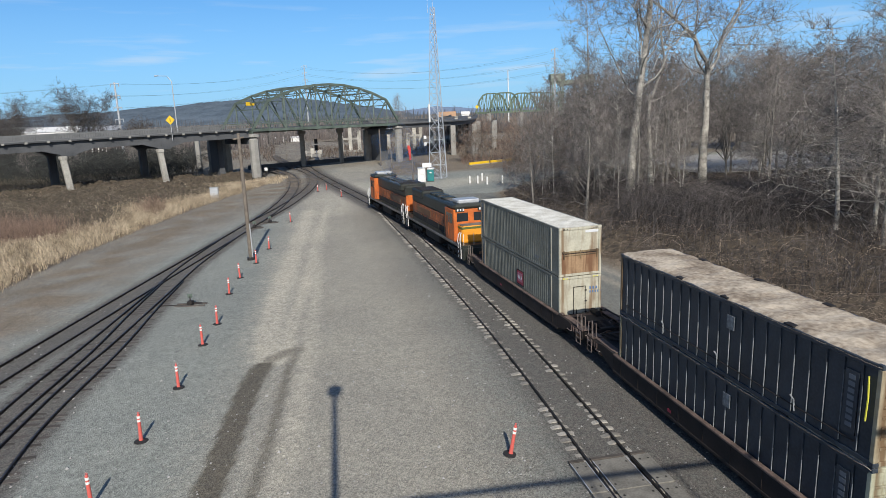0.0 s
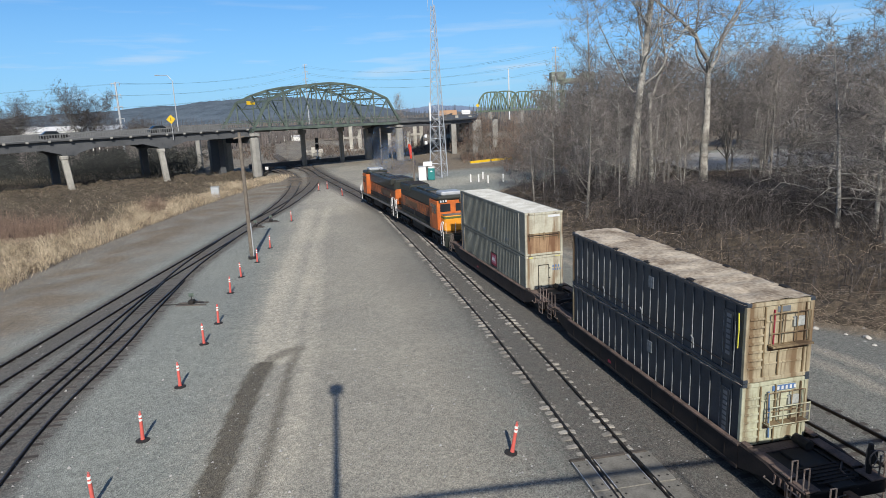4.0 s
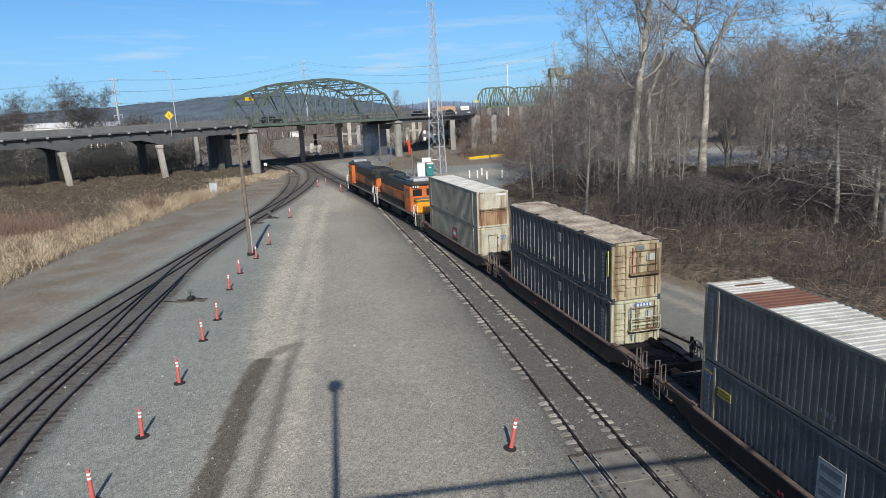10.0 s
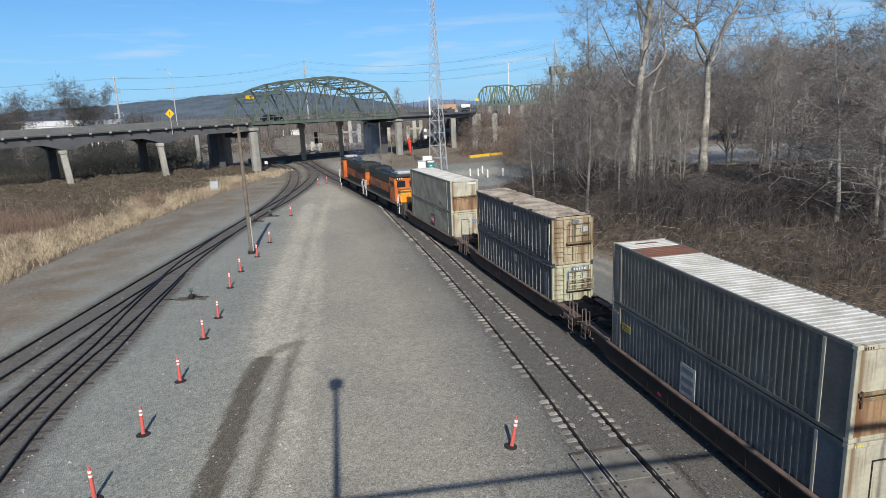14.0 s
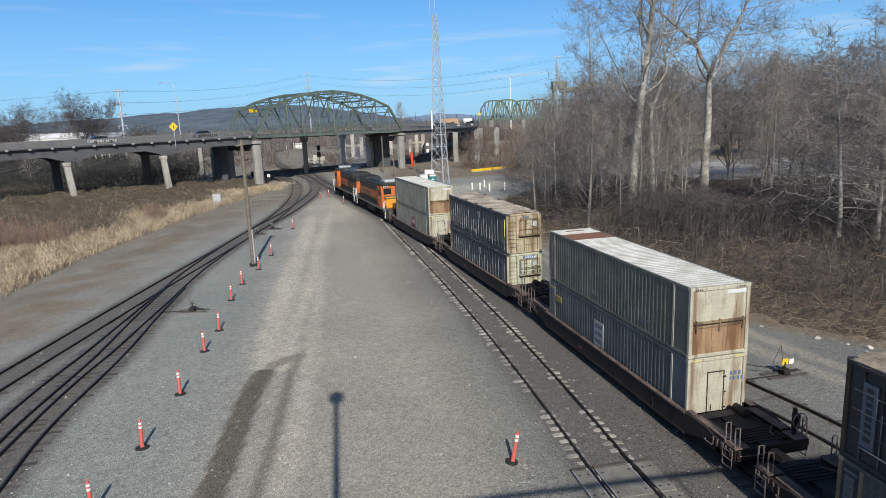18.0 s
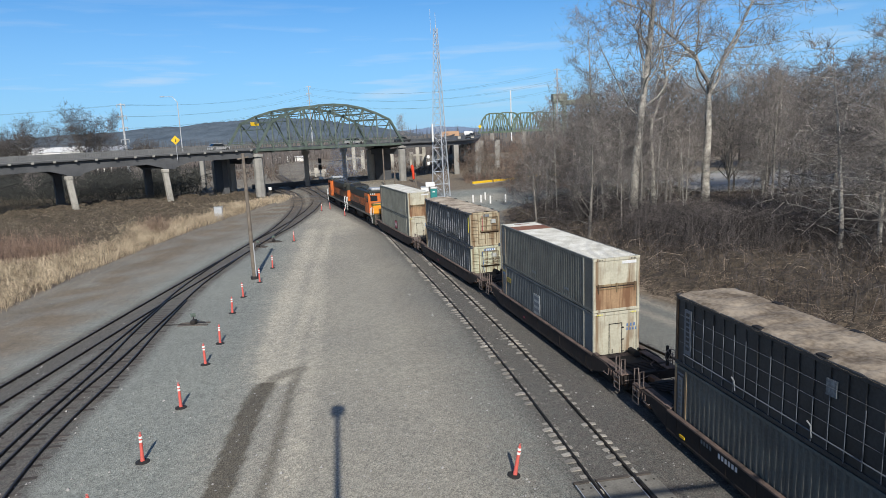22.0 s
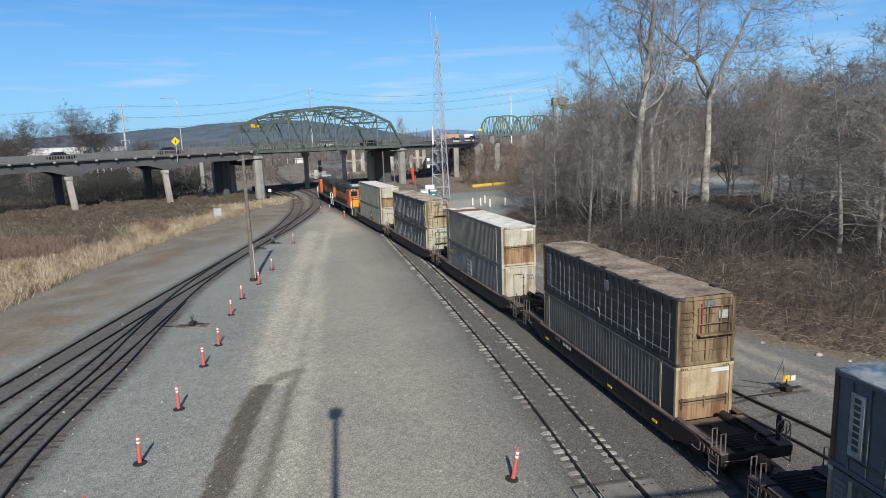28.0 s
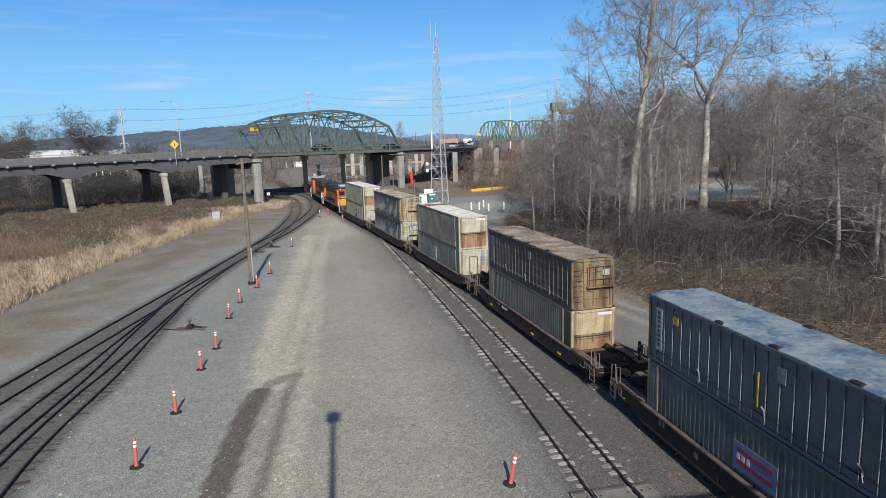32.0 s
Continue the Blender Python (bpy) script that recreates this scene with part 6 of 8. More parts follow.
for i in range(1, NP):
    s = SPAN * i / NP
    part("top_strut", Mesh().beam(vp(s, 0.3, chord(i) - 0.1), vp(s, WIDE + 1, chord(i) - 0.1), 0.22, 0.28), M["green"], truss)
    part("sway_strut", Mesh().beam(vp(s, 0.3, chord(i) - 1.6), vp(s, WIDE + 1, chord(i) - 1.6), 0.16, 0.2), M["green"], truss)
    for a, b in ((0.3, WIDE + 1), (WIDE + 1, 0.3)):
        if i < NP - 1:
            part("lateral", Mesh().beam(vp(s, a, chord(i)), vp(s + SPAN / NP, b, chord(i + 1)), 0.12, 0.12), M["green"], truss)
    for n0 in range(5):
        a = 0.3 + (WIDE + 0.7) * n0 / 5
        b = a + (WIDE + 0.7) / 5
        part("sway_brace", Mesh().beam(vp(s, a, chord(i) - (0.1 if n0 % 2 else 1.6)), vp(s, b, chord(i) - (1.6 if n0 % 2 else 0.1)), 0.1, 0.1), M["green"], truss)
for i in range(NP + 1):
    s = SPAN * i / NP
    part("floor_beam", Mesh().beam(vp(s, 0.3, zb - 0.3), vp(s, WIDE + 1, zb - 0.3), 0.3, 0.7), M["green"], truss)
part("deck", Mesh().beam(vp(0, WIDE / 2 + 0.6, zb + 0.2), vp(SPAN, WIDE / 2 + 0.6, zb - 0.1), WIDE, 0.35), M["darkconcrete"], truss)
plate = Mesh().box((-1.1, -0.05, -0.38), (1.1, 0.05, 0.38), c=0.02)
part("clearance_sign", plate, M["yellow"], truss, "yellow clearance sign", at=Matrix.Translation(vp(SPAN / NP * 1.0, WIDE / 2 + 1.0, zb + 5.6)) @ pose(0, 0, 0, 0, 0, rot - 90 + 100))

# second, farther truss spans and the lift-span tower
far_truss = thing("far_truss_bridge", "distant green truss spans of the same road", "truss bridge")
FU = Vector((0.74, 0.67, 0))
for k, (s0, span) in enumerate(((0, 30), (30, 30), (60, 22))):
    base = Vector((32, 400, 10.0)) + FU * s0
    for n in (0, 11):
        off = Vector((-0.67, 0.74, 0)) * n
        for i in range(9):
            z0, z1 = [11.6 * (1 - ((j - 4.5) / 4.5) ** 4) for j in (i, i + 1)]
            a, b = base + off + FU * (span * i / 9), base + off + FU * (span * (i + 1) / 9)
            part("top_chord", Mesh().beam(a + Vector((0, 0, z0)), b + Vector((0, 0, z1)), 0.7, 0.8), M["palegreen"], far_truss)
            part("vertical", Mesh().beam(b, b + Vector((0, 0, max(z1, 0.3))), 0.45, 0.45), M["palegreen"], far_truss)
            part("diagonal", Mesh().beam(a, b + Vector((0, 0, z1)), 0.3, 0.35), M["palegreen"], far_truss)
        part("bottom_chord", Mesh().beam(base + off, base + off + FU * span, 0.8, 1.2), M["palegreen"], far_truss)
for s0 in (0, 30, 60, 82):
    p = Vector((32, 400, 0)) + FU * s0
    part("pier", Mesh().box((p.x - 1.2, p.y - 1.2, -0.5), (p.x + 1.2, p.y + 1.2, 9.6), c=0.2), M["concrete"], far_truss)
LIFT_PAINT = mat("chalky_green_paint", (0.27, 0.32, 0.26), 0.7, (0.17, 0.21, 0.165), 0.2, 2, 0.5, 0.05)
lift = thing("lift_tower", "distant green lift-bridge towers with machinery houses", "lift bridge")
for x, y in ((86, 470), (112, 492)):
    for dx, dy in ((-3.5, -4), (3.5, -4), (-3.5, 4), (3.5, 4)):
        part("tower_leg", Mesh().beam((x + dx, y + dy, -0.5), (x + dx, y + dy, 32), 1.0, 1.0), LIFT_PAINT, lift)
    for z in (14, 21, 28):
        part("tower_strut", Mesh().beam((x - 3.5, y - 4, z), (x + 3.5, y - 4, z), 0.6, 0.8), LIFT_PAINT, lift)
        part("tower_brace", Mesh().beam((x - 3.5, y - 4, z - 7), (x + 3.5, y - 4, z), 0.5, 0.5), LIFT_PAINT, lift)
    part("machine_house", Mesh().box((x - 5, y - 5, 29), (x + 5, y + 5, 34.5), c=0.3), LIFT_PAINT, lift)
part("lift_span", Mesh().box((90, 468, 27), (110, 490, 30), c=0.3), LIFT_PAINT, lift)

# pale concrete frames of the older trestle behind
for x0, y0, x1, y1, h in ((-36, 178, -31.4, 175.4, 2.2), (-27.5, 189, -22.3, 188, 8.0), (-17.4, 189, -14.2, 192, 8.2), (-8.3, 187, -4.7, 190, 8.4), (4.5, 214, 8.5, 217, 9.2), (-1.5, 196, 2.0, 199, 8.6), (9.0, 222, 13.5, 226, 9.0)):
    bent = thing("concrete_bent", "pale concrete frame of an older trestle", "trestle bent", "frames of the older trestle")
    a, b = Vector((x0 * 1.15, y0 * 1.15, GROUND)), Vector((x1 * 1.15, y1 * 1.15, GROUND))
    h = h * 1.08
    for q, f in ((a, 0.62), ((a + b) / 2, 1.0), (b, 0.8)):
        part("leg", Mesh().beam(q - Vector((0, 0, 0.4)), q + Vector((0, 0, h * f)), 1.15, 1.15), M["paleconcrete"], bent)
    part("tie_beam", Mesh().beam(a + Vector((0, 0, h * 0.5)), b + Vector((0, 0, h * 0.5)), 0.6, 0.7), M["paleconcrete"], bent)
    part("footing", Mesh().beam(a + Vector((0, 0, 0.25)) - (b - a) * 0.2, b + Vector((0, 0, 0.25)) + (b - a) * 0.2, 1.3, 0.8), M["concrete"], bent)
rows_dark = ((-52, 150), (-47.5, 147), (-57, 156), (-33.2, 161.3), (-25.0, 169.5))
for x, y in rows_dark:
    tr_ = thing("trestle_column", "shaded concrete column beneath the viaduct", "column", "columns beneath the viaduct")
    part("shaft", Mesh().box((x - 0.52, y - 0.52, -0.6), (x + 0.52, y + 0.52, 8.3), c=0.1), M["concrete"], tr_)
    part("capital", Mesh().box((x - 0.85, y - 0.85, 7.6), (x + 0.85, y + 0.85, 8.6), c=0.15), M["concrete"], tr_)

# low rail-level girder bridge beneath the viaduct
low = thing("low_girder", "dark low wall and girder beneath the viaduct", "girder")
part("beam", Mesh().beam((-46, 158, 0.35), (-14, 181, 0.35), 0.8, 1.0), M["darkconcrete"], low)

# ---- lamps, signs and signals on and beside the viaduct ----


def road_lamp(p, h, arm):
    root = thing("street_lamp", "slender steel street lamp with a curved arm", "street lamp", "lamps on the viaduct", at=Matrix.Translation(p))
    part("post", Mesh().tube([(0, 0, 0), (0, 0, h * 0.9), (arm * 0.3, 0, h), (arm, 0, h + 0.1)], [0.12, 0.09, 0.07, 0.06], 8), M["galv"], root)
    part("lamp_head", Mesh().box((arm - 0.5, -0.2, h), (arm + 0.35, 0.2, h + 0.2), c=0.06), M["galv"], root)


road_lamp(vp(-9.5, WIDE - 0.4, rail_top(-9) - 1.0), 11.6, -3.0)
road_lamp(vp(-75, WIDE - 0.4, rail_top(-75) - 1.0), 11.6, -3.0)
sign = thing("warning_sign", "yellow diamond warning sign on a steel post", "road sign", at=Matrix.Translation(vp(-16.0, -0.2, 8.4)))
part("post", Mesh().tube([(0, 0, 0), (0, 0, 4.4)], 0.06, 8), M["galv"], sign)
part("plate", Mesh().box((-0.62, -0.03, -0.62), (0.62, 0.03, 0.62), pose(0, -0.08, 3.9, 0, 45, 0), c=0.01), M["yellow"], sign, "yellow diamond plate")
part("symbol", Mesh().box((-0.07, -0.005, -0.3), (0.07, 0.005, 0.3), pose(0, -0.12, 3.9, 0, 0, 0)), M["black"], sign)
sign2 = thing("warning_sign", "small yellow diamond sign beside the far spans", "road sign", at=pose(20.5, 330, 9.0))
part("post", Mesh().tube([(0, 0, 0), (0, 0, 4.0)], 0.08, 6), M["galv"], sign2)
part("plate", Mesh().box((-0.7, -0.03, -0.7), (0.7, 0.03, 0.7), pose(0, -0.1, 4.4, 0, 45, 0), c=0.01), M["yellow"], sign2)
signal = thing("rail_signal", "dark railway signal mast with ladder and heads", "railway signal", at=pose(-31.8, 172, GROUND))
part("mast", Mesh().tube([(0, 0, 0), (0, 0, 6.2)], 0.11, 8), M["galv"], signal)
part("base_case", Mesh().box((-0.5, -0.4, 0), (0.5, 0.4, 1.3), c=0.04), M["galv"], signal)
for z in (3.4, 5.0):
    part("signal_head", Mesh().box((-0.45, -0.3, z), (0.45, 0.0, z + 1.3), c=0.08), M["black"], signal)
    for d in (0.25, 0.65, 1.05):
        part("hood", Mesh().tube([(0, -0.3, z + d), (0, -0.55, z + d)], 0.14, 8), M["black"], signal)
wl_ = thing("track_sign", "small white square sign on a post beside the curve", "sign", at=pose(-36.8, 139, GROUND))
part("post", Mesh().tube([(0, 0, 0), (0, 0, 1.6)], 0.04, 6), M["black"], wl_)
part("plate", Mesh().box((-0.32, -0.02, 1.1), (0.32, 0.02, 1.74), c=0.01), M["white"], wl_)
sock = thing("orange_marker", "red-orange sleeve hanging on a dark post", "marker post", at=pose(-6.9, 160, GROUND))
part("post", Mesh().tube([(0, 0, 0), (0, 0, 7.0)], 0.08, 8), M["pole"], sock)
part("sleeve", Mesh().tube([(-0.25, -0.1, 4.2), (-0.05, -0.15, 3.6), (0.05, -0.2, 2.4), (0.15, -0.2, 0.7)], [0.22, 0.42, 0.34, 0.3], 10), M["red"], sock, "red-orange fabric sleeve")
for x, y, h in ((-10, 140.4, 4.4), (-13.4, 153, 8.5), (-4.5, 114.5, 5.0)):
    dp = thing("timber_post", "dark timber post standing in the yard", "post", "timber posts", at=pose(x, y, GROUND))
    part("shaft", Mesh().tube([(0, 0, -0.2), (0, 0, h)], [0.17, 0.14], 8), M["pole"], dp)
    part("post_cap", Mesh().tube([(0, 0, h), (0, 0, h + 0.06)], 0.18, 8), M["black"], dp)

# ---- radio tower, toilet, shed, barriers ----
mast = thing("radio_tower", "galvanised lattice radio tower with antennas", "radio tower", at=pose(0.1, 119.5, GROUND, 0, 0, 12))
TH = 30.0


def leg_at(k, z):
    r = 1.5 * (1 - z / TH) ** 1.25 + 0.42
    a = k * math.tau / 3 + 0.5
    return Vector((r * math.cos(a), r * math.sin(a), z))


for k in range(3):
    part("leg", Mesh().tube([leg_at(k, 0), leg_at(k, TH)], [0.11, 0.06], 5), M["mastpaint"], mast)
zs = [0.0]
while zs[-1] < TH - 1:
    zs.append(min(TH, zs[-1] + 2.4 - 1.0 * zs[-1] / TH))
for z0, z1 in zip(zs, zs[1:]):
    for k in range(3):
        part("girt", Mesh().tube([leg_at(k, z0), leg_at((k + 1) % 3, z0)], 0.034, 3), M["mastpaint"], mast)
        part("brace", Mesh().tube([leg_at(k, z0), leg_at((k + 1) % 3, z1)], 0.034, 3), M["mastpaint"], mast)
        part("brace", Mesh().tube([leg_at((k + 1) % 3, z0), leg_at(k, z1)], 0.034, 3), M["mastpaint"], mast)
part("antenna", Mesh().tube([(0, 0, TH), (0, 0, TH + 2.6)], 0.04, 6), M["mastpaint"], mast)
part("antenna", Mesh().tube([(-0.9, 0, TH - 1), (-0.9, 0, TH + 3.2)], 0.03, 6), M["mastpaint"], mast)
part("panel_antenna", Mesh().box((-1.5, -0.2, 10.2), (-1.2, 0.2, 13.4), c=0.05), M["white"], mast, "white panel antenna")
for z in (6.0, 7.2):
    part("dish", Mesh().box((-2.6, -0.3, z), (-2.1, 0.3, z + 0.6), c=0.1), M["white"], mast)
part("dish_arm", Mesh().tube([(-2.2, 0, 6.6), (-0.6, 0, 6.6)], 0.05, 6), M["mastpaint"], mast)
shed = thing("equipment_shed", "small white equipment shed with boxes on top", "shed", at=pose(-2.9, 114.8, GROUND))
part("body", Mesh().box((-0.75, -0.7, 0), (0.6, 0.8, 2.35), c=0.03), M["white"], shed)
part("roof_cap", Mesh().box((-0.82, -0.77, 2.35), (0.67, 0.87, 2.45), c=0.02), M["galv"], shed)
part("roof_unit", Mesh().box((0.1, -0.2, 2.45), (1.7, 0.6, 3.2), c=0.04), M["white"], shed)
toilet = thing("portable_toilet", "teal plastic portable toilet with a white roof", "portable toilet", at=pose(-1.4, 114.2, GROUND))
part("cabin", Mesh().box((-0.58, -0.58, 0.1), (0.58, 0.58, 2.1), c=0.05), M["teal"], toilet)
part("door", Mesh().box((-0.42, -0.61, 0.2), (0.42, -0.57, 1.95), c=0.01), M["teal"], toilet)
part("roof", Mesh().box((-0.6, -0.6, 2.1), (0.6, 0.6, 2.35), c=0.15), M["white"], toilet, "white translucent roof")
part("skid", Mesh().box((-0.6, -0.6, 0), (0.6, 0.6, 0.1)), M["black"], toilet)
part("label", Mesh().box((-0.2, -0.62, 1.5), (0.2, -0.608, 1.7)), M["white"], toilet)
for x0, y0, x1, y1 in ((7.0, 144, 11.5, 147.5), (11.9, 147.7, 17, 151.5), (17.4, 151.8, 23, 156), (24, 157, 30, 162)):
    b_ = thing("traffic_barrier", "yellow low traffic barrier across the gravel lot", "barrier", "yellow barriers")
    part("block", Mesh().beam((x0, y0, 0.3), (x1, y1, 0.3), 0.4, 0.5), M["yellow"], b_)
    part("base", Mesh().beam((x0, y0, -0.05), (x1, y1, -0.05), 0.6, 0.22), M["concrete"], b_, "grey concrete foot")
    for f in (0.2, 0.5, 0.8):
        part("slot", Mesh().beam((x0 + (x1 - x0) * (f - 0.06), y0 + (y1 - y0) * (f - 0.06) - 0.215, 0.2), (x0 + (x1 - x0) * (f + 0.06), y0 + (y1 - y0) * (f + 0.06) - 0.215, 0.2), 0.03, 0.2), M["black"], b_)
for x, y in ((5.2, 108.1), (6.5, 107.6), (7.5, 111.7), (7.9, 105.4), (10.5, 106.5)):
    wp = thing("bollard", "white painted steel bollard beside the lot", "bollard", "white bollards", at=pose(x, y, GROUND))
    part("shaft", Mesh().tube([(0, 0, -0.1), (0, 0, 1.25), (0, 0, 1.32)], [0.14, 0.14, 0.08], 10), M["white"], wp)
    part("collar", Mesh().tube([(0, 0, 0), (0, 0, 0.06)], 0.2, 10), M["concrete"], wp)

# ---- power lines ----


def steel_pole(x, y, h, arms):
    root = thing("power_pole", "tall pale steel power pole with cross arms", "power pole", "power poles", at=pose(x, y, -0.5))
    part("shaft", Mesh().tube([(0, 0, 0), (0, 0, h)], [0.5, 0.28], 8), M["galv"], root)
    for k in range(arms):
        z = h - 0.5 - k * 4.0
        part("arm", Mesh().beam((-1.5, 0, z), (1.5, 0, z + 0.15), 0.2, 0.24), M["galv"], root)
        for dx in (-1.4, 1.4):
            part("insulator", Mesh().tube([(dx, 0, z), (dx, 0, z - 1.0)], 0.12, 6), M["galv"], root)


steel_pole(-110, 230, 26.5, 4)
steel_pole(-77.5, 400, 42.5, 3)
steel_pole(54.1, 300, 38.0, 4)
mast2 = thing("thin_mast", "thin pale distant mast", "mast", at=pose(66, 600, -0.5))
part("shaft", Mesh().tube([(0, 0, 0), (0, 0, 46)], [0.6, 0.4], 6), M["white"], mast2)
part("collar", Mesh().tube([(0, 0, 0), (0, 0, 1.0)], 0.9, 6), M["concrete"], mast2)


def cable(a, b, sag, r):
    a, b = Vector(a), Vector(b)
    return Mesh().tube([a.lerp(b, i / 12) - Vector((0, 0, sag * 4 * (i / 12) * (1 - i / 12))) for i in range(13)], r, 4)


wires = thing("power_cable", "dark overhead power cables between tall poles", "power cable", "power cables")
for k in range(3):
    for dx in (-2.5, 2.5):
        part("cable", cable((-110 + dx, 230, 25.4 - 4 * k), (-77.5 + dx, 400, 40.5 - 4 * k), 3, 0.03), M["wire"], wires)
        part("cable", cable((-77.5 + dx, 400, 40.5 - 4 * k), (54.1 + dx, 300, 36 - 4 * k), 6, 0.03), M["wire"], wires)
        part("cable", cable((-110 + dx, 230, 25.4 - 4 * k), (-330, 150, 24 - 4 * k), 4, 0.025), M["wire"], wires)
for z in (31.5, 25.0):
    part("cable", cable((54.1, 300, z + 5), (180, 140, z + 3), 3, 0.035), M["wire"], wires)

# ---- cars on the viaduct ----


def road_car(label, paint):
    root = thing("car", label, "car", "cars on the viaduct")
    prof = [(-2.25, 0.3), (2.2, 0.3), (2.25, 0.65), (1.95, 0.85), (1.0, 0.95), (-1.9, 0.98), (-2.2, 0.9)]
    cab = [(1.0, 0.94), (0.35, 1.42), (-1.2, 1.45), (-1.9, 0.97)]
    def slab(pr, w):
        n = len(pr)
        vs = [(sx * w, y, z) for sx in (-1, 1) for y, z in pr]
        return Mesh().add(vs, [tuple(range(n)), tuple(range(2 * n - 1, n - 1, -1))] + [(i + n, (i + 1) % n + n, (i + 1) % n, i) for i in range(n)])
    part("body", slab(prof, 0.9), paint, root)
    part("cabin", slab(cab, 0.76), M["glass"], root)
    part("roof", Mesh().box((-0.74, -1.15, 1.43), (0.74, 0.38, 1.5), c=0.03), paint, root)
    for sx in (-1, 1):
        for y in (-1.35, 1.4):
            part("wheel", Mesh().tube([(sx * 0.72, y, 0.32), (sx * 0.93, y, 0.32)], 0.32, 14), M["rubber"], root)
        part("headlight", Mesh().box((sx * 0.6 - 0.18, 2.15, 0.6), (sx * 0.6 + 0.18, 2.26, 0.75)), M["reflect"], root)
    return root


paints = [plain("car_dark_grey", (0.03, 0.032, 0.036), 0.3), plain("car_silver", (0.42, 0.43, 0.44), 0.3), plain("car_black", (0.012, 0.012, 0.014), 0.25), plain("car_white", (0.7, 0.7, 0.7), 0.3)]
ROAD = [p + s * -3.2 for p, s in offset_side(road_line)]
RARC = [0.0]
for a_, b_ in zip(ROAD, ROAD[1:]):
    RARC.append(RARC[-1] + (b_ - a_).length)
RX, RY = np.array([p.x for p in ROAD]), np.array([p.y for p in ROAD])
RZ = np.array([road_z(p) - 0.99 if not 137 < p.y < 163.5 else zb + 0.36 for p in road_line])
CARRIED = []
for k, (t0, s0, v, paint) in enumerate(((3.0, -32, 15.0, 0), (6.3, -2, 14.5, 2), (9.0, -7, 14.0, 0), (12.0, -20, 13.5, 2), (17.0, -42, 14.0, 1), (17.2, -19, 13.0, 0), (20.0, -34, 14.0, 1), (23.0, -39, 14.5, 0), (25.0, -20, 13.5, 1), (25.4, -4, 14.0, 2), (28.0, -16, 14.0, 0), (30.0, -8, 13.5, 2))):
    CARRIED.append((road_car(("dark grey", "silver", "black", "white")[paint] + " car driving along the viaduct", paints[paint]), t0, s0 + 330, v))


def road_pose(s):
    s = min(max(s, 0.5), RARC[-1] - 1)
    a, b = [Vector((np.interp(q, RARC, RX), np.interp(q, RARC, RY), np.interp(q, RARC, RZ))) for q in (s - 1.3, s + 1.3)]
    d = b - a
    return Matrix.Translation((a + b) / 2) @ pose(0, 0, 0, 0, 0, math.degrees(math.atan2(-d.x, d.y)))

# ---- bare winter trees ----


